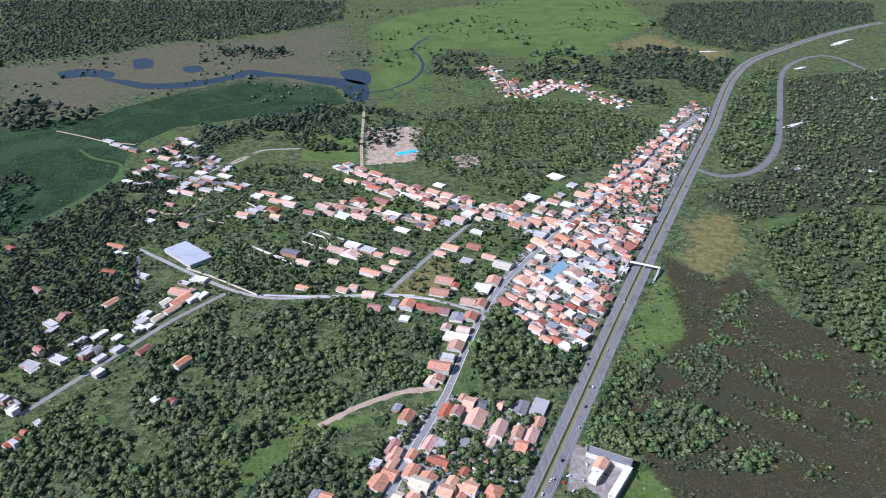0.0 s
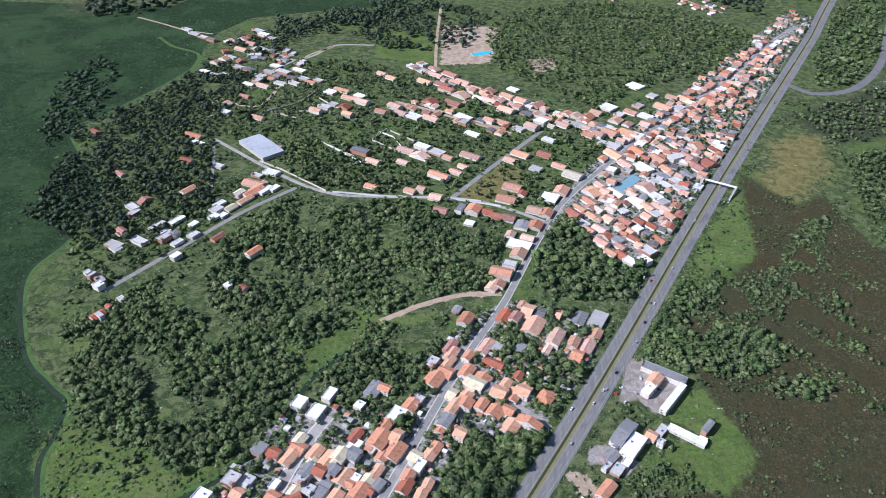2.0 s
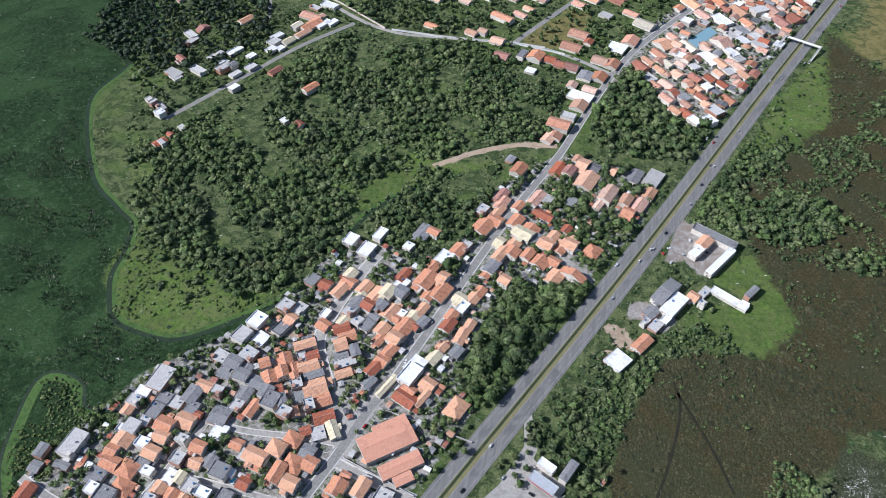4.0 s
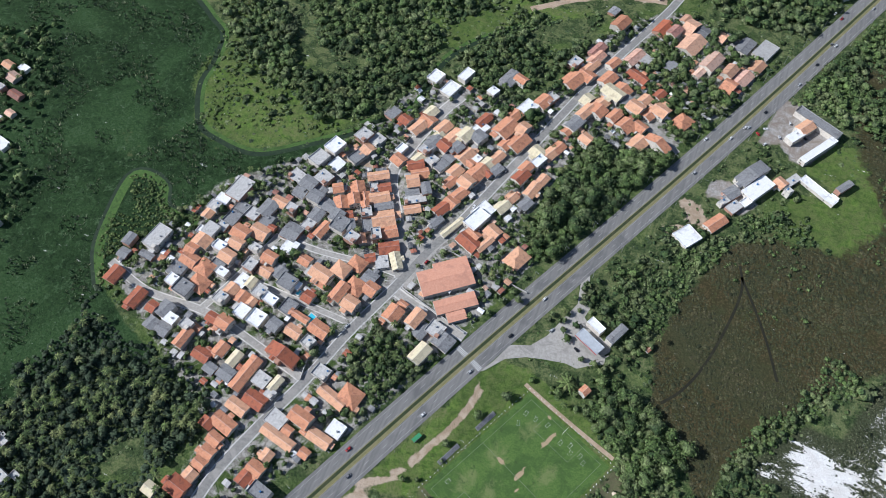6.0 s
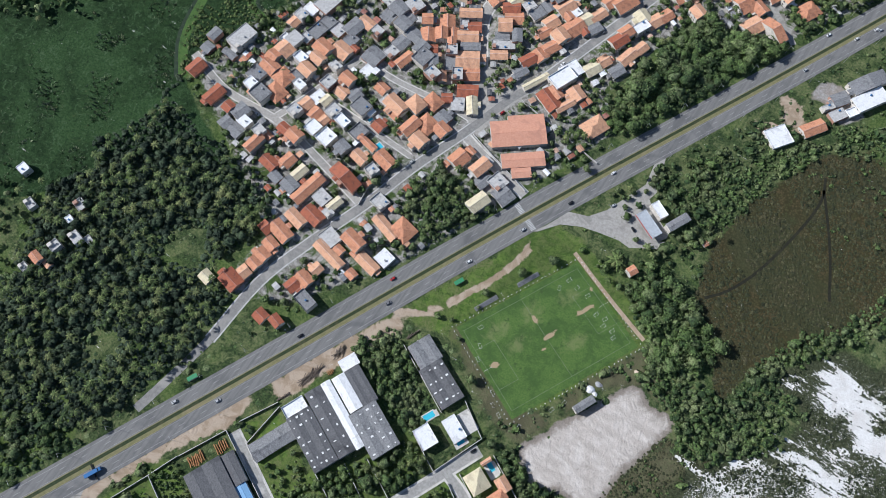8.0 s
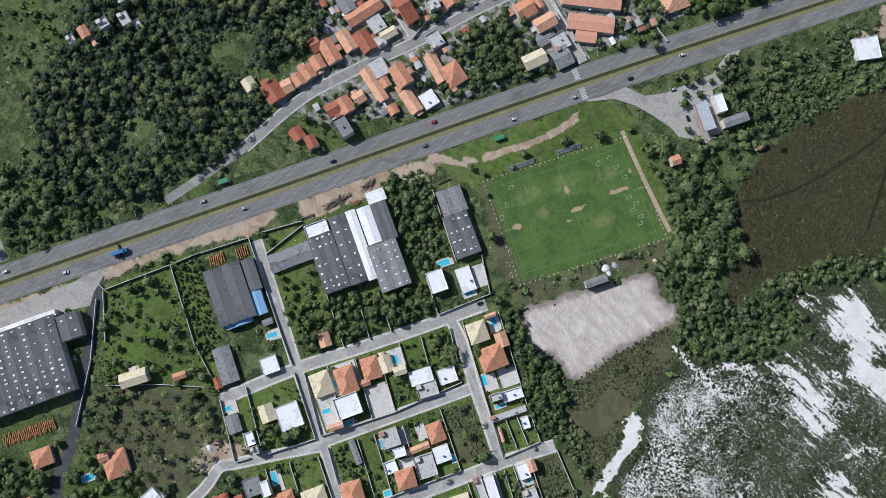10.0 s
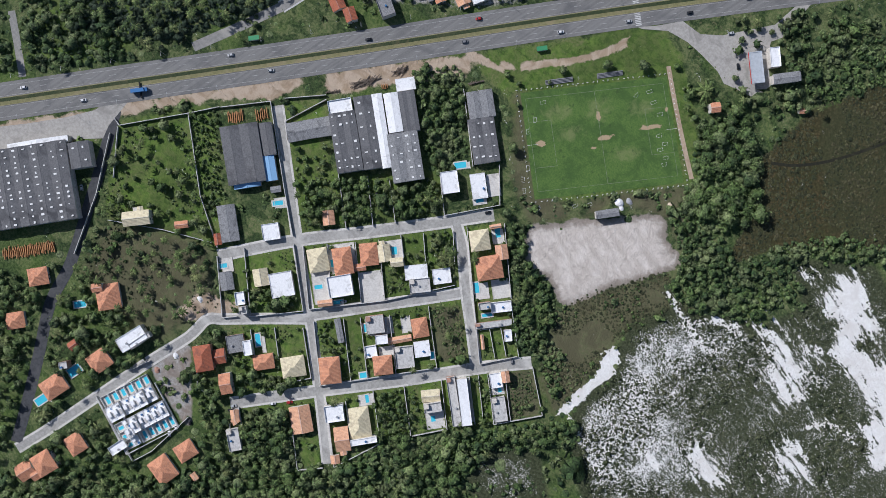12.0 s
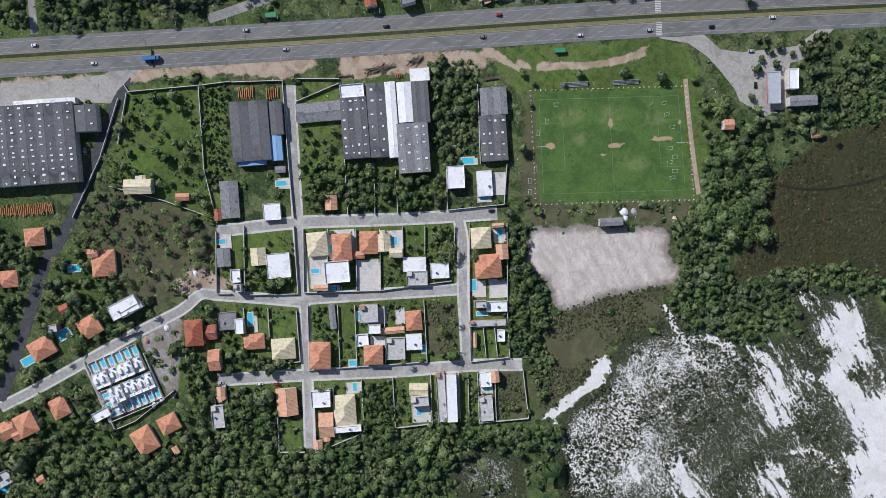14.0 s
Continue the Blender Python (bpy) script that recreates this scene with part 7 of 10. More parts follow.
house(-88, 781, 14.9, 15.4, -18, "R", False, "along the cross road")
house(-63, 788, 14.1, 7.7, -18, "G", False, "along the cross road")
house(-46, 787, 15.4, 15.2, -18, "T", False, "along the cross road")
house(-49, 758, 9.1, 10.3, -17, "W", False, "along the cross road")
house(-28, 786, 12.0, 12.1, -18, "R", False, "along the cross road")
house(-15, 778, 10.8, 11.9, -18, "R", False, "along the cross road")
house(-1, 775, 13.2, 14.8, -18, "R", False, "along the cross road")
house(-5, 820, 15.3, 21.7, -19, "T", False, "along the cross road")
house(2, 852, 14.6, 20.7, -20, "T", False, "along the cross road")
house(15, 836, 10.5, 9.4, -19, "R", False, "along the cross road")
house(17, 760, 15.5, 14.5, -18, "G", False, "along the cross road")
house(33, 761, 14.4, 14.4, -18, "T", False, "along the cross road")
house(32, 797, 13.9, 16.4, -19, "P", False, "along the cross road")
house(47, 791, 15.2, 13.3, -19, "T", False, "along the cross road")
house(51, 829, 18.0, 18.4, -19, "W", False, "along the cross road")
house(67, 849, 18.0, 15.5, -20, "T", False, "along the cross road")
house(3, 738, 10.3, 9.9, -17, "P", False, "along the cross road")
house(24, 733, 10.3, 14.0, -17, "P", False, "along the cross road")
house(14, 717, 13.4, 23.5, -17, "W", False, "along the cross road")
house(14, 699, 15.2, 14.9, -17, "P", False, "along the cross road")
house(4, 674, 8.3, 13.2, -16, "C", False, "along the cross road")
house(-5, 657, 14.0, 20.8, -16, "T", False, "along the cross road")
house(-8, 638, 11.6, 16.6, -15, "T", False, "along the cross road")
house(146, 962, 13.9, 25.1, -53, "P", False, "in the crowded north blocks")
house(160, 933, 11.6, 20.0, -52, "T", False, "in the crowded north blocks")
house(183, 925, 12.7, 23.5, -53, "W", False, "in the crowded north blocks")
house(181, 975, 13.0, 20.9, -54, "T", False, "in the crowded north blocks")
house(207, 953, 13.9, 22.1, -54, "P", False, "in the crowded north blocks")
house(215, 925, 10.6, 15.4, -54, "T", False, "in the crowded north blocks")
house(233, 959, 18.0, 12.0, -55, "C", False, "in the crowded north blocks")
house(250, 964, 16.2, 20.0, -56, "T", False, "in the crowded north blocks")
house(260, 935, 14.9, 19.2, -56, "R", False, "in the crowded north blocks")
house(278, 948, 17.2, 15.5, -56, "R", False, "in the crowded north blocks")
house(221, 988, 12.0, 18.9, -56, "P", False, "in the crowded north blocks")
house(240, 1000, 9.9, 14.8, -56, "T", False, "in the crowded north blocks")
house(269, 1000, 11.0, 20.9, -57, "T", False, "in the crowded north blocks")
house(293, 992, 8.8, 14.3, -58, "R", False, "in the crowded north blocks")
house(241, 910, 11.6, 18.7, -54, "G", False, "in the crowded north blocks")
house(223, 893, 9.4, 14.7, -53, "C", False, "in the crowded north blocks")
house(208, 905, 9.4, 16.9, -53, "G", False, "in the crowded north blocks")
house(193, 890, 9.3, 13.0, -52, "C", False, "in the crowded north blocks")
house(207, 880, 9.3, 14.5, -53, "W", False, "in the crowded north blocks")
house(181, 869, 13.3, 23.6, -51, "T", False, "in the crowded north blocks")
house(191, 848, 9.1, 15.8, -51, "W", False, "in the crowded north blocks")
house(164, 829, 13.9, 24.2, -50, "W", False, "in the crowded north blocks")
house(177, 820, 10.9, 16.9, -50, "P", False, "in the crowded north blocks")
house(197, 837, 11.0, 15.5, -51, "C", False, "in the crowded north blocks")
house(226, 874, 11.3, 17.9, -53, "C", False, "in the crowded north blocks")
house(108, 850, 13.9, 20.1, -49, "P", False, "in the crowded north blocks")
house(103, 826, 9.8, 19.5, -48, "T", False, "in the crowded north blocks")
house(120, 870, 9.1, 13.1, -50, "T", False, "in the crowded north blocks")
house(139, 851, 11.0, 21.7, -50, "c", False, "in the crowded north blocks")
house(161, 850, 9.0, 12.5, -50, "P", False, "in the crowded north blocks")
house(90, 808, 8.6, 15.7, -47, "P", False, "in the crowded north blocks")
house(104, 791, 8.6, 13.5, -47, "P", False, "in the crowded north blocks")
house(114, 807, 8.7, 12.0, -48, "c", False, "in the crowded north blocks")
house(81, 791, 10.4, 17.1, -46, "R", False, "in the crowded north blocks")
house(91, 771, 10.3, 14.9, -46, "C", False, "in the crowded north blocks")
house(99, 758, 7.4, 12.9, -46, "T", False, "in the crowded north blocks")
house(112, 761, 10.3, 16.1, -46, "P", False, "in the crowded north blocks")
house(125, 786, 12.4, 11.6, -48, "P", False, "in the crowded north blocks")
house(145, 807, 8.8, 10.1, -49, "C", False, "in the crowded north blocks")
house(146, 783, 8.6, 14.7, -48, "R", False, "in the crowded north blocks")
house(136, 764, 7.5, 11.2, -47, "T", False, "in the crowded north blocks")
house(147, 761, 8.5, 12.6, -48, "P", False, "in the crowded north blocks")
house(158, 764, 7.6, 9.5, -48, "W", False, "in the crowded north blocks")
house(131, 741, 10.2, 13.9, -46, "G", False, "in the crowded north blocks")
house(119, 747, 8.3, 14.1, -46, "R", False, "in the crowded north blocks")
house(112, 730, 9.1, 15.4, -46, "T", False, "in the crowded north blocks")
house(122, 712, 9.0, 13.4, -45, "P", False, "in the crowded north blocks")
house(134, 709, 9.9, 14.7, -46, "R", False, "in the crowded north blocks")
house(152, 744, 8.4, 13.8, -47, "R", False, "in the crowded north blocks")
house(163, 784, 9.6, 12.9, -49, "R", False, "in the crowded north blocks")
house(173, 794, 8.8, 11.4, -49, "P", False, "in the crowded north blocks")
house(185, 806, 8.8, 14.9, -50, "C", False, "in the crowded north blocks")
house(199, 816, 9.9, 15.0, -51, "P", False, "in the crowded north blocks")
house(177, 775, 8.6, 12.7, -49, "R", False, "in the crowded north blocks")
house(182, 745, 10.4, 15.1, -48, "T", False, "in the crowded north blocks")
house(167, 759, 8.5, 12.5, -48, "G", False, "in the crowded north blocks")
house(158, 730, 10.2, 12.0, -47, "P", False, "in the crowded north blocks")
house(165, 718, 11.0, 14.6, -47, "C", False, "in the crowded north blocks")
house(142, 694, 8.0, 12.9, -45, "W", False, "in the crowded north blocks")
house(159, 699, 8.1, 12.9, -46, "W", False, "in the crowded north blocks")
house(203, 801, 9.8, 14.6, -50, "P", False, "in the crowded north blocks")
house(134, 726, 8.2, 12.1, -46, "T", False, "in the crowded north blocks")
house(-375, 755, 11.5, 11.8, 63, "C", False, "along the west road")
house(-372, 738, 9.5, 11.6, 63, "W", False, "along the west road")
house(-358, 761, 9.6, 13.7, 63, "c", False, "along the west road")
house(-362, 743, 7.6, 8.3, 63, "W", False, "along the west road")
house(-342, 803, 13.6, 26.0, 63, "T", False, "along the west road")
house(-346, 782, 8.7, 19.4, 63, "P", False, "along the west road")
house(-358, 795, 8.8, 12.5, 64, "c", False, "along the west road")
house(-327, 809, 7.8, 18.3, 63, "W", False, "along the west road")
house(-317, 815, 7.8, 13.0, 63, "W", False, "along the west road")
house(-337, 824, 7.8, 13.1, 63, "T", False, "along the west road")
house(-376, 769, 7.7, 13.8, 64, "W", False, "along the west road")
house(-391, 719, 7.5, 9.6, 63, "W", False, "along the west road")
house(-382, 696, 9.3, 10.9, 63, "C", False, "along the west road")
house(-415, 725, 7.6, 17.7, 64, "W", False, "along the west road")
house(-413, 685, 9.3, 15.2, 64, "C", False, "along the west road")
house(-419, 698, 7.5, 10.8, 64, "W", False, "along the west road")
house(-395, 678, 7.4, 12.1, 63, "C", False, "along the west road")
house(-404, 693, 7.5, 9.2, 63, "G", False, "along the west road")
house(-442, 676, 18.0, 9.0, 64, "C", False, "along the west road")
house(-468, 665, 18.0, 10.2, 65, "C", False, "along the west road")
house(-472, 692, 7.6, 10.7, 66, "R", False, "along the west road")
house(-478, 735, 7.8, 16.2, 67, "C", False, "along the west road")
house(-476, 766, 7.9, 15.2, 67, "R", False, "along the west road")
house(-430, 798, 9.9, 17.8, 66, "P", False, "along the west road")
house(-350, 694, 8.3, 15.6, 62, "R", False, "along the west road")
house(-296, 667, 8.8, 16.7, 59, "T", False, "along the west road")
house(-384, 649, 7.2, 10.1, 62, "W", False, "along the west road")
house(-463, 603, 6.0, 9.3, 64, "C", False, "along the west road")
house(-446, 586, 10.7, 9.1, 63, "W", False, "along the west road")
house(-424, 540, 10.3, 14.6, 61, "R", False, "along the west road")
house(-417, 552, 6.9, 6.0, 61, "R", False, "along the west road")
house(-412, 569, 7.8, 6.4, 61, "C", False, "along the west road")
house(-304, 601, 8.5, 6.9, 58, "W", False, "along the west road")
house(-286, 598, 10.1, 9.6, 58, "R", False, "along the west road")
house(-430, 712, 6.0, 9.5, 65, "C", False, "along the west road")
house(-438, 707, 6.0, 9.4, 65, "C", False, "along the west road")
house(156, 515, 9.0, 41.2, -25, "G", True, "beside the highway compounds")
house(160, 484, 6.4, 40.6, 56, "W", True, "beside the highway compounds")
house(146, 505, 11.2, 15.6, 57, "P", True, "beside the highway compounds")
house(139, 492, 8.1, 15.4, 57, "W", True, "beside the highway compounds")
house(143, 443, 6.7, 19.3, 56, "C", True, "beside the highway compounds")
house(185, 452, 5.6, 15.9, 55, "G", True, "beside the highway compounds")
house(111, 437, 11.7, 31.0, 57, "G", True, "beside the highway compounds")
house(118, 424, 12.4, 27.0, 56, "W", True, "beside the highway compounds")
house(99, 413, 10.6, 13.9, 56, "G", True, "beside the highway compounds")
house(103, 399, 8.5, 12.5, 56, "C", True, "beside the highway compounds")
house(94, 401, 4.8, 10.2, 56, "C", True, "beside the highway compounds")
house(111, 407, 6.6, 8.0, 56, "W", True, "beside the highway compounds")
house(135, 438, 9.6, 10.8, 56, "P", True, "beside the highway compounds")
house(142, 430, 5.7, 5.9, 56, "C", True, "beside the highway compounds")
house(92, 378, 10.3, 18.8, 56, "T", True, "beside the highway compounds")
house(73, 357, 15.7, 17.2, 56, "W", True, "beside the highway compounds")
house(166, 442, 7.5, 32.8, -29, "W", True, "beside the highway compounds")
house(178, 438, 7.4, 7.2, -29, "W", True, "beside the highway compounds")


def street_houses(line_pts, offsets, step, kinds, group, skip=0.1, s0=0.0, s1=1e9):
    """Rows of houses on both sides of a far street, uneven in size and gap."""
    line = smooth_line(line_pts, 5)
    run = np.r_[0, np.cumsum(np.hypot(*np.diff(line, axis=0).T))]
    for off in offsets:
        s = max(s0, 0) + h_rng.uniform(2, 8)
        while s < min(run[-1], s1) - 4:
            p = np.array([np.interp(s, run, line[:, 0]), np.interp(s, run, line[:, 1])])
            q = np.array([np.interp(s + 3, run, line[:, 0]), np.interp(s + 3, run, line[:, 1])])
            dv = (q - p) / (np.hypot(*(q - p)) + 1e-9)
            w, d = h_rng.uniform(7.5, 12), h_rng.uniform(8, 13)
            o = off + h_rng.uniform(-1.5, 1.5)
            x, y = p + np.array((dv[1], -dv[0])) * o
            if h_rng.random() > skip and free(x, y, min(w, d) * 0.42):
                house(float(x), float(y), w, d, math.degrees(math.atan2(-dv[0], dv[1])), h_rng.choice(kinds), False, group)
            s += w * step + h_rng.uniform(0, 2.5)


PLACED.append((*np.mean(PAINTED_COURT, 0), 17.0))
MIX_KINDS = ["T", "P", "T", "T", "Ph", "R", "G", "C", "W", "P", "T", "R"]
street_houses(NORTH_STREET, (-11, 11), 1.05, MIX_KINDS, "along the north street", 0.2)
street_houses(NORTH_DIRT, (-12, 12), 1.3, MIX_KINDS, "along the dirt street", 0.35)
street_houses(WEST_LANE_SOUTH, (-12, 12, 26), 1.4, ["C", "C", "P", "T", "G", "R"], "in the west hamlet", 0.4)
street_houses([(-560, 1270), (-500, 1310), (-430, 1300)], (-12, 12, -28, 30), 1.5, ["C", "R", "P", "T", "R", "G", "C"], "in the west hamlet", 0.4)
street_houses(MAIN_STREET, (-11, 11), 1.08, MIX_KINDS, "along the north end of the main street", 0.15, 1000, 1660)
street_houses(MAIN_STREET, (23, 35, -23), 1.25, MIX_KINDS, "along the north end of the main street", 0.4, 1215, 1400)
street_houses(MAIN_STREET, (24,), 1.4, MIX_KINDS, "along the north end of the main street", 0.3, 1330, 1640)
street_houses(FAR_STREET, (-13, 13), 1.5, MIX_KINDS, "in the far hamlet", 0.3)
street_houses(FAR_STREET, (-30, 28), 1.8, MIX_KINDS, "in the far hamlet", 0.5)


def in_outline(pts, n, seed, clear=0.0):
    """Random places within an outline and off the roads."""
    r = np.random.default_rng(seed)
    p = np.array(pts, float)
    xy = r.uniform(p.min(0), p.max(0), (n * 3, 2))
    x, y = xy[signed(pts, xy[:, 0], xy[:, 1]) > 2][:n].T
    for line, wd in ROADS_CLEAR:
        k = near_line(line, x, y) > wd - 2 + clear
        x, y = x[k], y[k]
    return [(float(a), float(b)) for a, b in zip(x, y)]


# the crowded blocks of the north end
for x, y in in_outline(MIDTOWN_SOIL, 1600, 16, 6):
    w, d = h_rng.uniform(7.5, 11), h_rng.uniform(8, 12)
    if y > 690 and free(x, y, min(w, d) * 0.44) and h_rng.random() < (0.9 if y < 1060 else 0.35):
        house(x, y, w, d, -28, h_rng.choice(MIX_KINDS), False, "in the crowded north blocks")
# lean-to sheds and yards that fill the gaps between village houses
for x, y in in_outline(TOWN_SOIL, 1100, 5, 2.5) + in_outline(HAMLET_SOIL, 160, 7, 2.5) + in_outline(MIDTOWN_SOIL, 500, 6, 3):
    w, d = h_rng.uniform(3, 5.5), h_rng.uniform(3, 5.5)
    if h_rng.random() < 0.62 and free(x, y, min(w, d) * 0.42) and signed(WOOD_V, np.array([x]), np.array([y]))[0] < 0:
        turn, hh = min(TURNS, key=lambda q: (q[0] - x) ** 2 + (q[1] - y) ** 2)[2], h_rng.uniform(2.1, 2.9)
        roof_mat = h_rng.choice((FIBRE, FIBRE, CONCRETE, CONCRETE, WHITE_ROOF, PALE_TILES, RED_TILES, TERRACOTTA))
        walls, roof = box_data(-d / 2, -w / 2, -0.2, d / 2, w / 2, hh), gable_roof(d / 2, w / 2, hh, 0.35, True, 0.2, 0.1)
        if y < 250:
            e = root("shed", x, y, turn, "small low-roofed shed behind village houses", "shed", "sheds behind houses")
            part("wall", *walls, WALL_GREY, e)
            part("roof", *roof, roof_mat, e)
        else:
            join_far("in crowded backyards", pose(x, y, 0, 0, 0, turn), *walls, WALL_GREY)
            join_far("in crowded backyards", pose(x, y, 0, 0, 0, turn), *roof, roof_mat)
        PLACED.append((x, y, min(w, d) * 0.5))
        KEEP_OFF.append((x, y, max(w, d) * 0.5))
flush_far()

# ---- industrial sheds ----


def hall(x, y, w, d, ang, h, bays, material, label, lights=0, light_seed=1, group="factory halls"):
    """A factory hall of parallel low gables (bays across local y), with scattered skylight sheets."""
    e = root("factory_hall", x, y, ang, label, "factory", group)
    part("wall", *box_data(-d / 2, -w / 2, -0.2, d / 2, w / 2, h), WALL_GREY, e)
    bw = w / bays
    r = random.Random(light_seed)
    for i in range(bays):
        v, f = gable_roof(d / 2, bw / 2, h, min(bw * 0.07, 1.6), False, 0.08, 0.12)
        part("roof_bay", v, f, material, e).matrix_local = pose(0, -w / 2 + bw * (i + 0.5), 0)
        for j in range(lights):
            px = -d / 2 + d * (j + 0.5) / lights + r.uniform(-0.8, 0.8)
            for s in (-0.25, 0.25):
                if r.random() < 0.8:
                    ob = under(new("skylight", SKYLIGHT_MESH), e, pose(px, -w / 2 + bw * (i + 0.5 + s) + r.uniform(-0.5, 0.5), h + min(bw * 0.07, 1.6) * 0.5 + 0.18))
                    ob.scale = (r.uniform(0.4, 1.1), r.uniform(0.4, 1.2), 1)
    PLACED.append((x, y, min(w, d) * 0.5))
    for s in np.linspace(-0.4, 0.4, 5):
        for q in np.linspace(-0.4, 0.4, 5):
            a = radians(ang)
            KEEP_OFF.append((x + q * d * math.cos(a) - s * w * math.sin(a), y + q * d * math.sin(a) + s * w * math.cos(a), max(w, d) * 0.13 + 1))
    return e


SKYLIGHT_MESH = mesh_of("skylight", *join_data(box_data(-0.7, -0.9, -0.05, 0.7, 0.9, 0.18)), WHITE_PAINT)
hall(-186.3, -223.1, 77.2, 53.5, -24.9, 7, 6, FACTORY_SHEET, "large factory hall under weathered grey sheets", 13, 2)
hall(-180.3, -174.3, 14.1, 17.6, -24.9, 6.5, 1, FACTORY_SHEET, "low grey wing of the factory", 2, 3)
hall(-203.3, -194.0, 41.3, 4.2, -24.9, 5, 1, WHITE_ROOF, "white canopy along the factory front", 0, 1)
hall(-119.7, -82.6, 25.6, 39.7, -24.9, 6, 2, FACTORY_SHEET, "dark timber workshop hall by the road", 0, 1)
hall(-119.1, -63.4, 8.4, 22.2, -24.9, 5, 1, FACTORY_SHEET, "narrow dark workshop wing", 0, 1)
hall(-101.8, -72.9, 7.6, 17.2, -24.9, 4.5, 1, BLUE_SHEET, "narrow wing under light blue sheets", 0, 1)
hall(-101.0, -92.4, 18.3, 3.4, -24.9, 3.5, 1, BLUE_SHEET, "low lean-to under blue sheets", 0, 1)
hall(-87.5, -20.1, 17.6, 40.5, -24.9, 6.5, 2, FACTORY_SHEET, "factory hall with rows of white skylights", 7, 4)
hall(-84.7, -4.4, 12.2, 49.3, -24.9, 6.2, 1, FACTORY_SHEET, "dark factory hall with skylights", 6, 5)
hall(-80.1, 4.3, 6.9, 50.4, -24.9, 6.4, 1, WHITE_ROOF, "white-roofed factory aisle between halls", 0, 1)
hall(-86.1, 17.3, 9.6, 26.7, -24.9, 6.6, 1, WHITE_ROOF, "bright white-roofed factory hall beside dark ones", 0, 1)
hall(-81.2, 26.7, 11.1, 27.1, -24.9, 6.3, 2, FACTORY_SHEET, "narrow grey factory hall with gables", 0, 1)
hall(-56.9, 7.6, 21.0, 33.2, -24.9, 6.5, 2, FIBRE, "pale grey factory hall with skylights", 6, 6)
hall(-58.2, 69.9, 17.6, 18.3, -24.9, 4.5, 2, FIBRE, "pale half of a long grey shed", 0, 1)
hall(-36.7, 58.1, 17.6, 30.6, -24.9, 4.5, 2, FACTORY_SHEET, "dark half of a long grey shed", 4, 8)
hall(-93.5, 248.5, 22, 42, 38.1, 4.5, 1, SCHOOL_TILES, "long school hall under pale orange tiles", 0, 1, "school buildings")
hall(-94.4, 261.4, 9, 28, 38.1, 3.6, 1, SCHOOL_TILES, "narrow school wing under pale orange tiles", 0, 1, "school buildings")
hall(-78.7, 231.5, 12, 33, 38.1, 3.8, 1, SCHOOL_TILES, "school wing under orange tiles", 0, 1, "school buildings")
hall(-74.6, 222.1, 9, 15, 38.1, 3.2, 1, SCHOOL_TILES, "small tiled school pavilion", 0, 1, "school buildings")
hall(-370.2, 927.0, 72.4, 34.8, -132.9, 6, 1, PALE_SHEET, "big warehouse under pale blue-grey sheets among trees")


# ---- walls round lots ----


def lot_wall(name, pts, height=2.0, thick=0.3, material=WALL_GREY, label="grey rendered boundary wall round a lot"):
    e = root(name, *pts[0], 0, label, "wall", "lot walls")
    for (ax, ay), (bx, by) in zip(pts[:-1], pts[1:]):
        ln = math.hypot(bx - ax, by - ay)
        ob = part("panel", *box_data(0, -thick / 2, -0.2, ln, thick / 2, height), material, e)
        spot = pose(ax - pts[0][0], ay - pts[0][1], 0, 0, 0, math.degrees(math.atan2(by - ay, bx - ax)))
        ob.matrix_local = spot
        cap = part("coping", *box_data(0, -thick / 2 - 0.06, height, ln, thick / 2 + 0.06, height + 0.08), WALL_CAP, e)
        cap.matrix_local = spot


lot_wall("lot_wall", [(-189.4, -142.5), (-183.6, -142.3), (-164.6, -99.5), (-156.2, -78.8)])
lot_wall("lot_wall", [(-183.0, -150.6), (-154.3, -181.3), (-128.4, -217.5)])
lot_wall("lot_wall", [(-164.3, -98.8), (-113.5, -123.4), (-77.6, -133.7)])
lot_wall("lot_wall", [(-155.5, -78.3), (-139.8, -47.7), (-85.6, -73.1), (-55.8, -86.4)])
lot_wall("lot_wall", [(-123.2, -46.6), (-111.6, -53.1), (-97.2, -25.7)])
lot_wall("lot_wall", [(-136.4, -39.1), (-122.3, -13.8)])
lot_wall("lot_wall", [(-74.0, -36.5), (-39.5, -53.2)])
lot_wall("lot_wall", [(-61.1, -20.9), (-30.6, -37.1)])
lot_wall("lot_wall", [(-50.7, -10.0), (-23.8, -23.2)])
lot_wall("lot_wall", [(-33.9, 20.2), (-9.4, 7.5), (5.8, 42.9), (-17.4, 57.9)])
lot_wall("lot_wall", [(-45.9, -84.5), (-7.7, -105.5), (16.0, -59.6), (34.2, -13.2)])
lot_wall("lot_wall", [(2.4, 6.6), (22.2, -5.2)])
lot_wall("lot_wall", [(-7.5, -11.2), (27.9, -30.9)])
lot_wall("lot_wall", [(-14.9, -24.7), (3.9, -34.3)])
lot_wall("lot_wall", [(-20.7, -39.0), (16.4, -58.9)])
lot_wall("lot_wall", [(-28.5, -53.2), (8.5, -73.1)])
lot_wall("lot_wall", [(-37.9, -70.0), (-1.9, -90.2)])
lot_wall("lot_wall", [(5.4, 16.0), (88.8, -29.2), (98.8, -4.7)])
lot_wall("lot_wall", [(17.9, 38.5), (73.9, 8.1), (99.2, -4.0)])
lot_wall("lot_wall", [(-72.9, -137.2), (-35.9, -157.9), (-31.0, -149.1)])
lot_wall("lot_wall", [(-67.1, -118.8), (-26.5, -141.0)])
lot_wall("lot_wall", [(-50.7, -89.2), (-8.9, -109.3), (-26.2, -142.1)])
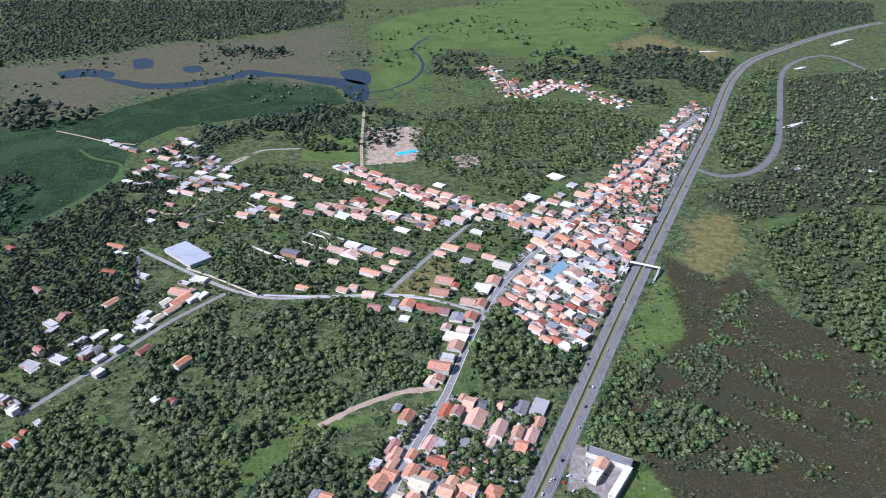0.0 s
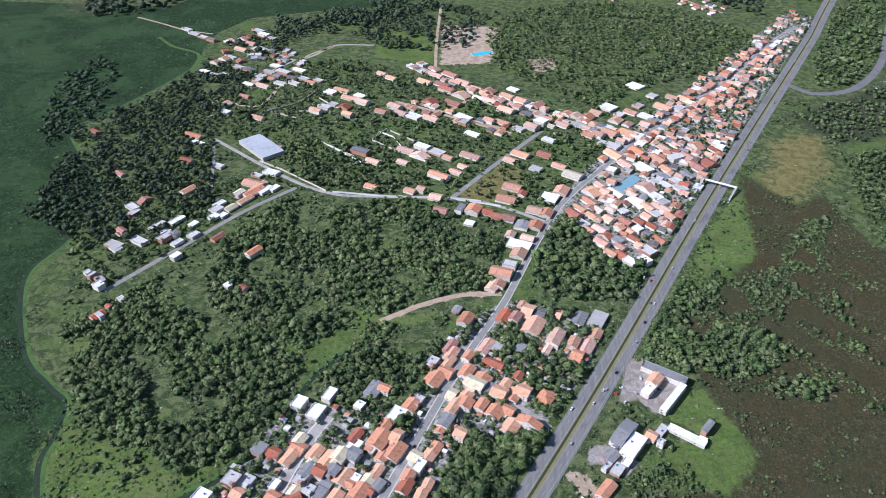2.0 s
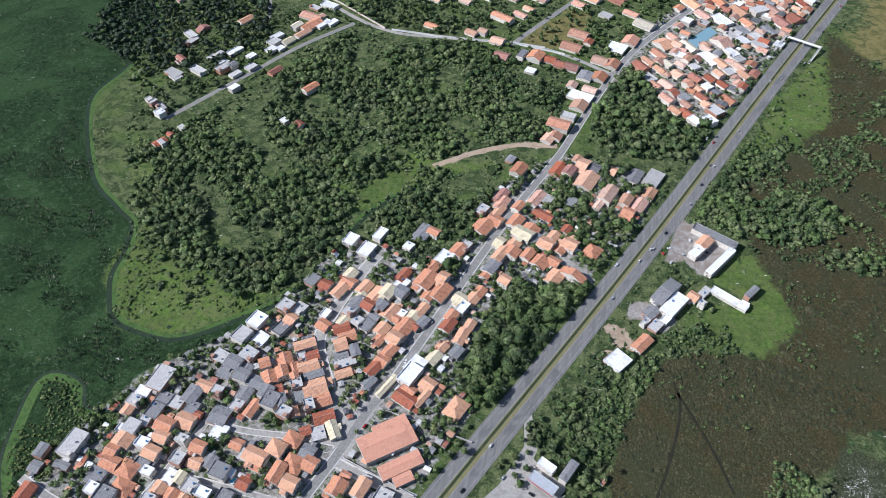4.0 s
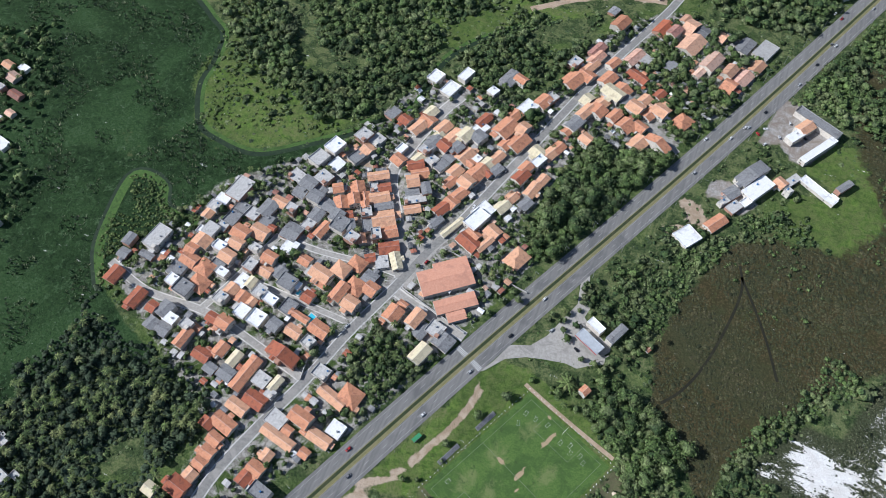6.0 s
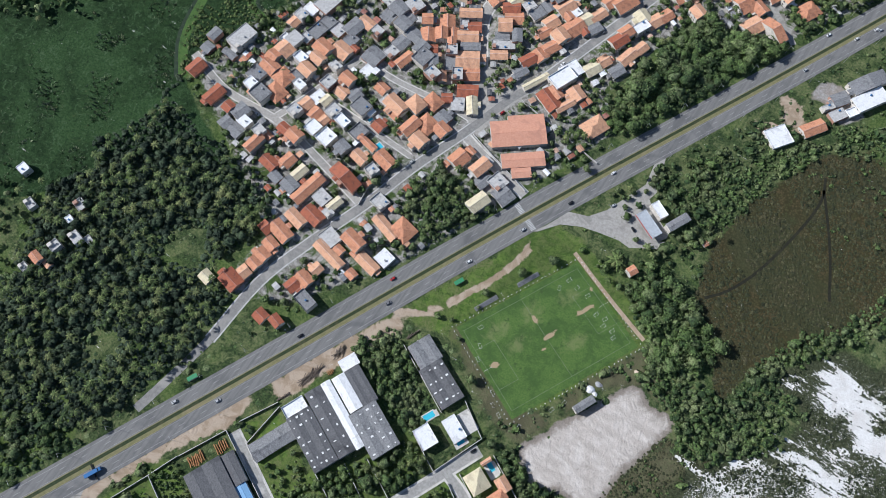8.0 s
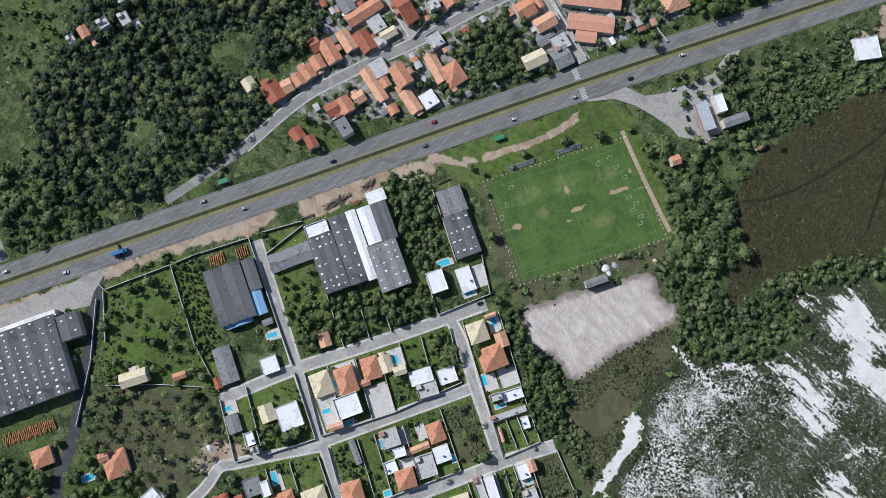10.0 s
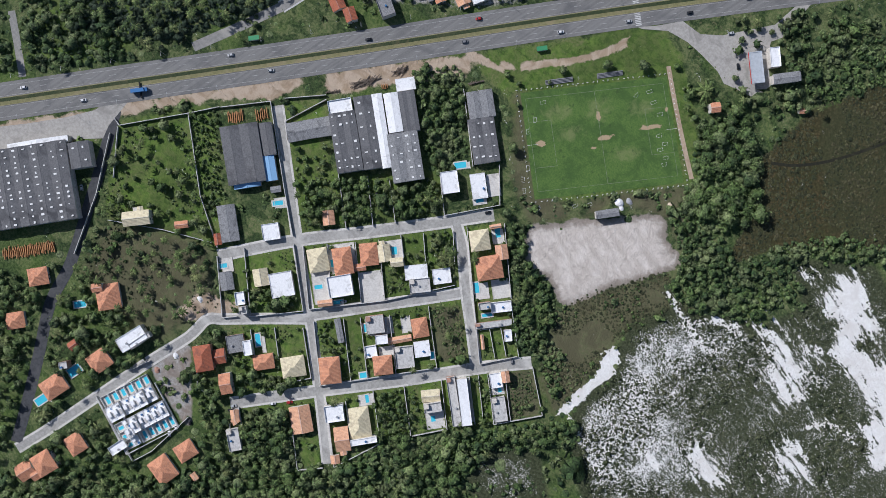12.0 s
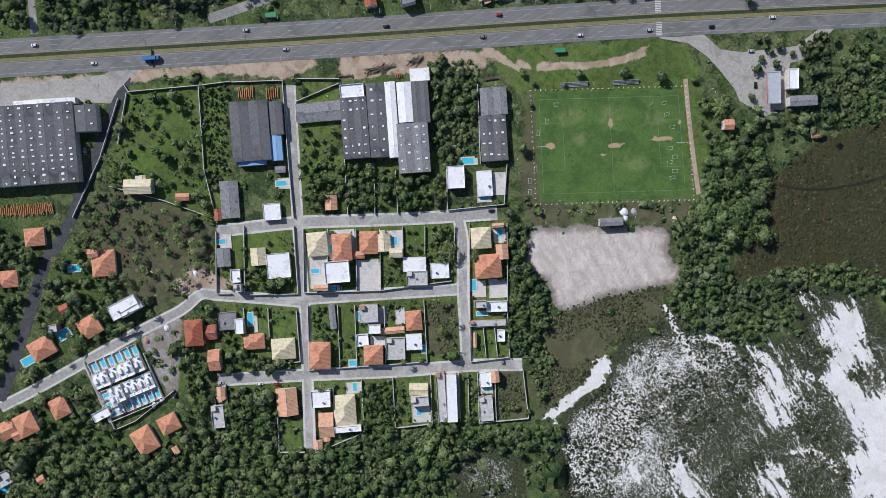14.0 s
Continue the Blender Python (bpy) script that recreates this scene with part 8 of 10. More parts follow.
lot_wall("lot_wall", [(1.0, -107.4), (40.5, -128.3)])
lot_wall("lot_wall", [(10.9, -89.5), (49.0, -109.0)])
lot_wall("lot_wall", [(16.5, -79.3), (54.6, -98.9)])
lot_wall("lot_wall", [(26.3, -61.8), (62.5, -80.6)])
lot_wall("lot_wall", [(36.0, -36.2), (74.5, -55.0)])
lot_wall("lot_wall", [(40.0, -129.3), (74.5, -55.0)])
lot_wall("lot_wall", [(69.5, -15.9), (79.4, 6.0)])
lot_wall("lot_wall", [(72.6, -10.1), (91.3, -18.2)])
lot_wall("lot_wall", [(76.4, -3.4), (94.4, -11.1)])
lot_wall("lot_wall", [(52.3, -131.3), (92.3, -152.1), (96.3, -116.5)])
lot_wall("lot_wall", [(58.6, -119.8), (77.8, -129.7)])
lot_wall("lot_wall", [(63.6, -100.4), (96.3, -116.5)])
lot_wall("lot_wall", [(72.6, -80.9), (104.0, -96.2), (113.2, -73.8)])
lot_wall("lot_wall", [(83.1, -57.1), (113.8, -72.8)])
lot_wall("lot_wall", [(91.8, -39.8), (121.5, -54.8)])
lot_wall("lot_wall", [(98.0, -28.6), (128.8, -44.2), (142.4, -13.1), (110.3, 0.0)])
lot_wall("lot_wall", [(102.0, -17.5), (133.4, -33.4)])
lot_wall("lot_wall", [(94.8, -34.3), (124.7, -49.9)])
lot_wall("lot_wall", [(21.2, -183.3), (33.7, -189.0)])
lot_wall("lot_wall", [(24.6, -193.3), (45.1, -204.9)])
lot_wall("lot_wall", [(41.5, -154.7), (80.0, -174.2), (88.5, -158.9)])
lot_wall("lot_wall", [(-29.9, -183.1), (-5.5, -199.3), (0.7, -196.1)])
lot_wall("lot_wall", [(-18.5, -146.5), (0.9, -155.7)])
lot_wall("lot_wall", [(-10.4, -132.0), (8.7, -141.5)])
lot_wall("lot_wall", [(0.6, -116.0), (32.4, -130.8), (24.0, -150.1)])
lot_wall("lot_wall", [(-39.3, -260.3), (11.7, -265.1), (13.2, -250.2)])
lot_wall("lot_wall", [(7.7, -215.8), (13.2, -250.2)])
lot_wall("lot_wall", [(-134.6, -185.1), (-108.6, -158.0), (-82.8, -135.2)])
lot_wall("lot_wall", [(-39.1, -215.7), (-41.5, -232.2)])
lot_wall("lot_wall", [(-183.5, -143.7), (-156.6, -165.8)])
lot_wall("lot_wall", [(-119.7, -15.3), (-123.0, -46.3)])
lot_wall("lot_wall", [(-73.7, 66.2), (-26.1, 42.1)])
lot_wall("lot_wall", [(-122.4, 229.4), (-64.2, 211.5)])
lot_wall("lot_wall", [(-106.7, 275.0), (-90.6, 272.1), (-31.0, 261.1)])
lot_wall("lot_wall", [(-168.6, 181.1), (-161.6, 133.8)])
lot_wall("lot_wall", [(-237.1, 816.2), (-175.4, 813.0), (-93.3, 814.7)], 2.4, 0.3, WHITE_PAINT, "long white boundary wall along the road")
lot_wall("lot_wall", [(-11.8, 804.2), (-71.0, 814.1)], 2.4, 0.3, WHITE_PAINT, "long white boundary wall along the road")
lot_wall("lot_wall", [(-289.5, 959.7), (-207.7, 895.1)], 2.4, 0.3, WHITE_PAINT, "long white boundary wall along the road")
lot_wall("lot_wall", [(-78.8, 817.0), (-37.9, 813.7)], 2.4, 0.3, WHITE_PAINT, "long white boundary wall along the road")
lot_wall("lot_wall", [(-207.9, 1000.6), (-183.6, 985.7), (-159.7, 944.8)], 2.4, 0.3, WHITE_PAINT, "long white boundary wall along the road")

PALE_WALL = worn("pale_wall_render", (0.50, 0.42, 0.34), (0.62, 0.54, 0.46), 0.6, 0.9, (0.36, 0.30, 0.25), 0.2)
lot_wall("lot_wall", [(-427.0, 1025.0), (-393.0, 1063.0), (-358.0, 1092.0), (-340.0, 1152.0)], 2.4, 0.4, PALE_WALL, "long pale boundary wall among gardens")
lot_wall("lot_wall", [(-286.0, 956.0), (-238.0, 923.0), (-200.0, 897.0)], 2.4, 0.4, PALE_WALL, "long pale boundary wall among gardens")
lot_wall("lot_wall", [(-213.0, 971.0), (-198.0, 1010.0), (-148.0, 974.0), (-165.0, 937.0), (-213.0, 971.0)], 2.4, 0.4, PALE_WALL, "long pale boundary wall among gardens")
lot_wall("lot_wall", [(-330.0, 1114.0), (-289.0, 1077.0)], 2.4, 0.4, PALE_WALL, "long pale boundary wall among gardens")
lot_wall("lot_wall", [(-350.0, 1061.0), (-285.0, 1060.0)], 2.4, 0.4, PALE_WALL, "long pale boundary wall among gardens")
lot_wall("lot_wall", [(-361.0, 889.0), (-322.0, 868.0), (-246.0, 817.0)], 2.4, 0.4, PALE_WALL, "long pale boundary wall among gardens")
lot_wall("lot_wall", [(-395.0, 1054.0), (-348.0, 1035.0)], 2.4, 0.4, PALE_WALL, "long pale boundary wall among gardens")


# ---- pools ----


def pool(x, y, w, d, ang):
    e = root("swimming_pool", x, y, ang, "small turquoise swimming pool with a pale rim", "pool", "swimming pools")
    part("rim", *join_data(*(box_data(*b) for b in ((-d / 2 - 0.8, -w / 2 - 0.8, -0.1, d / 2 + 0.8, -w / 2, 0.42), (-d / 2 - 0.8, w / 2, -0.1, d / 2 + 0.8, w / 2 + 0.8, 0.42),
                                                     (-d / 2 - 0.8, -w / 2, -0.1, -d / 2, w / 2, 0.42), (d / 2, -w / 2, -0.1, d / 2 + 0.8, w / 2, 0.42)))), PAVEMENT, e)
    part("water", *box_data(-d / 2, -w / 2, -0.1, d / 2, w / 2, 0.34), POOL, e)
    KEEP_OFF.append((x, y, max(w, d) * 0.5 + 1.2))
    PLACED.append((x, y, min(w, d) * 0.5))


pool(-16.8, -91.6, 5.5, 2.8, -26)
pool(-0.7, -86.5, 7.0, 2.4, -26)
pool(-8.5, -34.4, 3.6, 5.4, -26)
pool(24.2, -31.9, 6.0, 2.0, -26)
pool(20.5, 31.4, 3.4, 7.0, -26)
pool(44.0, -1.8, 3.4, 7.0, -26)
pool(63.8, -6.1, 7.0, 2.0, -26)
pool(-65.2, -137.6, 5.0, 3.0, -26)
pool(-79.9, -82.5, 7.0, 3.0, -26)
pool(-9.7, -146.6, 3.4, 8.5, -26)
pool(24.8, -80.4, 3.0, 5.4, -26)
pool(50.9, -99.9, 5.0, 3.6, -26)
pool(65.9, -52.8, 2.4, 4.6, -26)
pool(65.8, -106.9, 2.4, 5.4, -26)
pool(102.6, -76.8, 3.0, 4.0, -26)
pool(111.2, -27.4, 2.4, 4.0, -26)
pool(-4.7, 33.4, 5.4, 3.0, -26)
pool(-31.9, 35.7, 8.0, 4.0, -26)
pool(-98.1, -234.3, 8.0, 4.0, -26)
pool(-24.8, -74.2, 3.0, 5.0, -26)
pool(-58.4, -293.1, 10.0, 5.0, 0)
pool(-62.4, -263.4, 9.0, 6.0, 0)
pool(9.0, -351.2, 9.0, 8.0, 0)
pool(-195.5, 196.5, 4.0, 2.5, -17)
pool(-177.0, 180.4, 7.0, 5.0, -17)
pool(-210.0, 906.2, 12.0, 5.0, -60)
pool(-324.3, 814.1, 8.0, 4.0, -60)
pool(-30.5, 1061.8, 10.0, 7.0, -60)
pool(64.6, 1025.3, 8.0, 5.0, -60)
pool(-71.5, 1354.8, 42.0, 16.0, -60)
pool(-111.4, 1457.0, 20.0, 5.0, -60)



def row_house(o, u, v, u0, v0, du, dv, yard, tall):
    """A white flat-roofed unit of a terrace: rooms, a roof terrace, a parapet and a walled yard. o, u, v: corner and axes of the terrace; yard: how far it reaches in v."""
    c = o + u * (u0 + du / 2) + v * (v0 + dv / 2)
    ang = math.degrees(math.atan2(u[1], u[0]))
    e = root("row_house", float(c[0]), float(c[1]), ang, "white flat-roofed terraced house with a walled yard", "house", "terraced houses")
    hx, hy = du / 2, dv / 2
    if (u[0] * v[1] - u[1] * v[0]) < 0:
        yard = -yard
    h = 5.6 if tall else 2.9
    part("wall", *box_data(-hx + 0.05, -hy + 0.05, -0.2, hx - 0.05, hy - 0.05, h), PLASTER, e)
    part("roof", *flat_roof(hx, hy, h, 0.45), WHITE_ROOF, e)
    part("roof_room", *box_data(-hx + 0.4, -hy * 0.3, h + 0.18, -0.1, hy * 0.35, h + 1.9), WHITE_ROOF, e)
    part("roof_slab", *box_data(0.2, -hy * 0.55, h + 0.18, hx - 0.5, hy * 0.1, h + 0.5), CONCRETE, e)
    y0, y1 = sorted((math.copysign(hy, yard), math.copysign(hy, yard) + yard))
    part("yard_floor", *box_data(-hx, y0, -0.2, hx, y1, 0.2), PAVEMENT, e)
    for x in (-hx, hx - 0.2):
        part("yard_wall", *box_data(x, y0, -0.2, x + 0.2, y1, 2.0), WHITE_PAINT, e)
    ye = y1 if yard > 0 else y0
    part("yard_wall", *box_data(-hx, ye - 0.1, -0.2, hx, ye + 0.1, 1.6), WHITE_PAINT, e)
    under(new("window", WINDOW_MESH), e, pose(0.4 * hx, math.copysign(hy, yard), 1.0, 0, 0, 0 if yard > 0 else 180))
    w = under(new("door", DOOR_MESH), e, pose(-0.4 * hx, math.copysign(hy, yard), 0.2, 0, 0, 0 if yard > 0 else 180))
    under(new("water_tank", TANK_MESHES[int(tall)]), e, pose(hx - 1.2, hy * 0.6, h + 0.18))
    q = c + u * (0.12 * du) + v * (math.copysign(1, yard) if (u[0] * v[1] - u[1] * v[0]) > 0 else -math.copysign(1, yard)) * (dv / 2 + abs(yard) * 0.5)
    pool(float(q[0]), float(q[1]), min(2.4, du * 0.45) if abs(yard) > 5 else 2.0, abs(yard) * 0.62, math.degrees(math.atan2(v[1], v[0])))
    PLACED.append((float(c[0]), float(c[1]), min(du, dv) * 0.5))
    KEEP_OFF.append((float(c[0]), float(c[1]), max(du, dv) * 0.7))


TERRACE = np.array(TERRACE_CORNER, float)
TU = np.array(TERRACE_END, float) - TERRACE
TU /= np.hypot(*TU)
TV = np.array((TU[1], -TU[0]))
for i in range(6):
    row_house(TERRACE, TU, TV, 1.0 + i * 6.0, 8.0, 5.9, 11.0, -8.0, i % 3 == 1)
for i in range(5):
    row_house(TERRACE, TU, TV, 13.0 + i * 5.2, 21.0, 5.1, 11.5, 8.5, i == 0)
for i in range(3):
    row_house(TERRACE, TV, TU, 21.0 + i * 6.6, 7.0, 6.5, 5.4, -6.5, i == 1)
KEEP_OFF.append((*(TERRACE + TU * 18 + TV * 20), 24.0))
lot_wall("lot_wall", [tuple(float(q) for q in TERRACE + TU * a + TV * b) for a, b in ((-1.0, -1.0), (-1.0, 43.0), (39.5, 43.0), (39.5, 8.0))], 2.2, 0.3, WHITE_PAINT, "white wall round the terraced houses")

# ---- heaps beside the pitch ----


def heap(x, y, r, h, material, label):
    e_v, e_f = [], []
    q = random.Random(int(x * 3 + y))
    for k, (rr, zz) in enumerate(((1.0, -0.05), (0.72, 0.45), (0.38, 0.85))):
        for i in range(12):
            a = i * 0.5236
            j = q.uniform(0.82, 1.15)
            e_v.append((math.cos(a) * r * rr * j, math.sin(a) * r * rr * j * 0.8, h * zz * (q.uniform(0.85, 1.1) if k else 1)))
    e_v.append((0, 0, h))
    for k in range(2):
        for i in range(12):
            e_f.append((k * 12 + i, k * 12 + (i + 1) % 12, k * 12 + 12 + (i + 1) % 12, k * 12 + 12 + i))
    e_f += [(24 + i, 24 + (i + 1) % 12, 36) for i in range(12)]
    ob = tagged(new("heap", mesh_of("heap", e_v, e_f, material)), label, "heap", "heaps")
    ob.matrix_world = pose(x, y, 0)
    KEEP_OFF.append((x, y, r + 0.5))


LIME = worn("white_lime", (0.66, 0.66, 0.66), (0.78, 0.78, 0.78), 0.8, 0.95, (0.5, 0.48, 0.45), 0.4)
PALE_SAND = worn("pale_sand", (0.52, 0.42, 0.32), (0.62, 0.52, 0.41), 0.8, 0.95)
GREY_RUBBLE = worn("grey_rubble", (0.30, 0.30, 0.31), (0.44, 0.44, 0.45), 0.9, 0.95, (0.2, 0.2, 0.2), 0.4)
heap(50.0, 112.0, 3.6, 1.6, LIME, "bright white heap of lime beside the pitch")
heap(54.0, 111.0, 2.0, 0.8, LIME, "bright white heap of lime beside the pitch")
heap(53.0, 118.0, 2.6, 1.0, GREY_RUBBLE, "grey heap of rubble beside the pitch")
heap(71.0, 140.0, 2.4, 1.6, PALE_SAND, "pale heap of sand at the lot corner")
heap(-32.0, -200.0, 2.6, 1.1, LIME, "white heap of lime on a building plot")
heap(-31.0, -216.0, 2.6, 1.3, BRICKWORK, "orange heap of bricks on a building plot")
heap(-55.0, -164.0, 2.4, 1.0, LIME, "white heap of lime on red earth")

# ---- road furniture and vehicles ----
structure("road_pitch_path", strip_data(smooth_line(PITCH_PATH, 4), -1.5, 1.5, -0.2, 0.09), DIRT, "reddish earth path beside the pitch", "path")
structure("ground_painted_court", flat_data(PAINTED_COURT, 0.15), BLUE_COURT, "faded blue sports court in town", "court")


def on_highway(y):
    k = int(np.argmin(np.abs(HIGHWAY[:, 1] - y)))
    d = HIGHWAY[min(k + 1, len(HIGHWAY) - 1)] - HIGHWAY[k - 1]
    d = d / np.hypot(*d)
    return HIGHWAY[k] + d * ((y - HIGHWAY[k, 1]) / d[1]), d


def zebra(y, lo, hi):
    """A zebra crossing over one carriageway: bars along the traffic."""
    p, d = on_highway(y)
    n_ = np.array((d[1], -d[0]))
    parts_ = []
    for o in np.arange(lo, hi, 1.15):
        c = p + n_ * o
        parts_.append(strip_data(np.array([c - d * 2.0, c + d * 2.0]), -0.32, 0.32, 0, 0.17))
    structure("trim_zebra", join_data(*parts_), LINE, "worn white zebra crossing on asphalt", "road marking")


zebra(194.5, -11.8, -3.2)
zebra(194.5, 3.4, 12.2)

LAMP_POLE = mesh_of("pole", *join_data(drum(0.13, 10.5, 6, -0.1, 0.6)), STEEL)
LAMP_ARM = mesh_of("arm", *box_data(-0.05, 0, 10.3, 0.05, 2.4, 10.42), STEEL)
LAMP_HEAD = mesh_of("lamp_head", *box_data(-0.16, 2.1, 10.25, 0.16, 3.0, 10.4), TANK_GREY)
for y in np.arange(-340, 1080, 30.5):
    p, d = on_highway(y)
    for s in (-1, 1):
        if s > 0 and (160 < y < 300):
            continue
        q = p + np.array((d[1], -d[0])) * s * 15.2
        e = root("street_lamp", q[0], q[1], math.degrees(math.atan2(-d[0], d[1])) + 90 * s, "tall grey street lamp beside the highway", "street lamp", "highway lamps")
        for nm, me in (("pole", LAMP_POLE), ("arm", LAMP_ARM), ("lamp_head", LAMP_HEAD)):
            under(new(nm, me), e, Matrix())


def car_paint(name, c):
    m, n, l, b = mat(name, 0.3)
    l.new(mix(n, l, grain(n, l, 2.0), tuple(v * 0.9 for v in c), c), b.inputs["Base Color"])
    b.inputs["Coat Weight"].default_value = 0.6
    return m


WHITE, SILVER, BLACK, GREY, RED = (car_paint(n_ + "_car_paint", c) for n_, c in (("white", (0.78, 0.78, 0.78)), ("silver", (0.48, 0.49, 0.5)), ("black", (0.02, 0.02, 0.022)), ("grey", (0.2, 0.2, 0.21)), ("red", (0.4, 0.03, 0.03))))
BLUE_PAINT = car_paint("blue_truck_paint", (0.06, 0.18, 0.4))


def hull(sections):
    """A closed body from cross sections: (y, half width, low, high)."""
    v, f = [], []
    for y, w, lo, hi in sections:
        v += [(-w, y, lo), (w, y, lo), (w, y, hi), (-w, y, hi)]
    for i in range(len(sections) - 1):
        k = 4 * i
        for j in range(4):
            f.append((k + j, k + (j + 1) % 4, k + 4 + (j + 1) % 4, k + 4 + j))
    f += [(3, 2, 1, 0), tuple(range(len(v) - 4, len(v)))]
    return v, f


CAR_BODY = hull([(-2.15, 0.7, 0.45, 0.75), (-2.0, 0.86, 0.3, 0.95), (-1.0, 0.88, 0.25, 1.0), (1.0, 0.88, 0.25, 0.98), (1.9, 0.85, 0.3, 0.78), (2.15, 0.66, 0.42, 0.62)])
CAR_ROOF = hull([(-1.35, 0.66, 1.38, 1.44), (-0.9, 0.68, 1.4, 1.5), (0.2, 0.68, 1.4, 1.5), (0.5, 0.62, 1.36, 1.42)])
CAR_GLASS = hull([(-1.95, 0.72, 0.95, 1.0), (-1.35, 0.66, 0.95, 1.4), (0.5, 0.64, 0.95, 1.4), (1.25, 0.74, 0.93, 0.98)])
WHEEL = mesh_of("wheel", [(z_, x_, y_) for x_, y_, z_ in drum(0.31, 0.22, 10)[0]], drum(0.31, 0.22, 10)[1], RUBBER)
CAR_MESHES = {m_.name: (mesh_of("body", *CAR_BODY, m_), mesh_of("roof", *CAR_ROOF, m_)) for m_ in (WHITE, SILVER, BLACK, GREY, RED)}
GLASS_MESH = mesh_of("glass_cabin", *CAR_GLASS, GLASS_DARK)


def car(x, y, ang, paint):
    e = root("car", x, y, ang, paint.name.split("_")[0] + " hatchback car standing on grey paving", "car", "cars", 0.12)
    under(new("body", CAR_MESHES[paint.name][0]), e, Matrix())
    under(new("roof", CAR_MESHES[paint.name][1]), e, Matrix())
    under(new("glass_cabin", GLASS_MESH), e, Matrix())
    for wx in (-0.86, 0.64):
        for wy in (-1.35, 1.35):
            under(new("wheel", WHEEL), e, pose(wx, wy, 0.31))


def truck(x, y, ang):
    e = root("truck", x, y, ang, "blue long box truck on the highway", "truck", "", 0.12)
    part("cargo_box", *hull([(-6, 1.2, 1.1, 3.5), (-5.9, 1.25, 1.0, 3.6), (3.1, 1.25, 1.0, 3.6), (3.2, 1.2, 1.1, 3.5)]), BLUE_PAINT, e)
    part("cab", *hull([(3.4, 1.15, 0.5, 2.9), (3.6, 1.2, 0.5, 3.0), (5.0, 1.2, 0.5, 2.8), (5.5, 1.15, 0.5, 1.6)]), BLUE_PAINT, e)
    part("windscreen", *hull([(5.0, 1.05, 1.7, 2.75), (5.45, 1.05, 1.65, 1.75)]), GLASS_DARK, e)
    part("chassis", *box_data(-6, -0.5, 0.6, 5.2, 0.5, 1.0), RUBBER, e)
    for wy in (-4.8, -3.6, 4.2):
        for wx in (-1.2, 0.95):
            ob = under(new("wheel", WHEEL), e, pose(wx, wy, 0.5))
            ob.scale = (1.2, 1.6, 1.6)


car(-241.5, -182.3, 154, WHITE)
car(-211.7, -153.4, -26, WHITE)
car(-181.1, -52.6, 154, SILVER)
car(-157.1, -35.6, -26, SILVER)
car(-137.7, 31.2, 154, BLACK)
car(-99.8, 84.9, -26, GREY)
car(-107.5, 101.3, 154, RED)
car(-69.1, 142.7, -26, WHITE)
car(-49.4, 185.2, -26, SILVER)
car(-31.1, 222.8, -26, BLACK)
car(-16.8, 261.7, -26, WHITE)
car(67.5, 463.8, 154, WHITE)
car(100.3, 491.3, -26, SILVER)
car(65.7, 423.8, -26, SILVER)
car(147.4, 592.2, -26, BLACK)
car(157.0, 625.1, -26, GREY)
car(162.3, 664.5, 154, RED)
car(161.2, 624.3, -26, WHITE)
car(135.3, 560.2, -26, SILVER)
car(111.6, 514.9, -26, BLACK)
car(87.7, 473.1, -26, WHITE)
car(155.5, 669.8, 154, WHITE)
car(233.0, 796.0, 154, SILVER)
car(221.3, 810.0, 154, SILVER)
car(311.0, 926.1, -26, BLACK)
car(239.1, 858.3, 154, GREY)
car(343.3, 999.3, -26, RED)
car(97.6, 490.0, -26, WHITE)
car(190.0, 691.3, -26, SILVER)
car(426.4, 1176.1, -26, BLACK)
car(514.5, 1377.3, 154, WHITE)
car(559.5, 1463.4, 154, WHITE)
car(278.4, 845.8, -26, SILVER)
car(-3.9, 238.5, -26, SILVER)
car(-46.9, -23.0, 64, BLACK)
car(-250.0, -135.7, 0, GREY)
car(38.1, -152.5, -26, RED)
car(32.4, -162.7, -26, WHITE)
car(18.6, -186.0, -26, SILVER)
car(20.1, -189.0, 154, BLACK)
car(9.1, -227.4, 60, WHITE)
car(10.0, -233.7, 60, WHITE)
car(-16.6, -252.8, 65, SILVER)
car(1.2, -83.0, -26, SILVER)
car(5.4, 33.4, -26, BLACK)
car(99.5, -9.5, 64, GREY)
car(-59.0, -31.6, -26, RED)
car(-177.6, -184.2, -26, WHITE)
car(-163.2, -188.1, 64, SILVER)
car(11.1, -217.3, 60, BLACK)
car(-339.1, 168.6, -100, WHITE)
car(-300.9, 162.5, -95, WHITE)
car(-271.4, 151.5, -95, SILVER)
car(-238.6, 148.1, -95, SILVER)
car(-69.0, 405.7, -17, BLACK)
car(-84.5, 365.4, -17, GREY)
car(-113.8, 258.0, -17, RED)
car(-97.1, 321.8, 163, WHITE)
car(-148.5, 184.8, -17, SILVER)
car(-183.1, 138.2, -95, BLACK)
car(-151.1, 278.4, 15, WHITE)
car(-24.1, 531.4, -20, WHITE)
car(-35.8, 491.9, -20, SILVER)
car(-259.8, 190.0, -17, SILVER)
car(17.6, 230.1, 60, BLACK)
car(-138.4, 278.4, 70, GREY)
car(109.2, 486.9, 40, RED)
car(116.5, 477.3, -30, WHITE)
car(127.5, 489.8, 20, SILVER)
car(148.6, 496.8, 60, BLACK)
car(133.9, 509.4, 10, WHITE)
car(114.8, 495.1, 100, WHITE)
truck(-195.2, -117.2, -26)



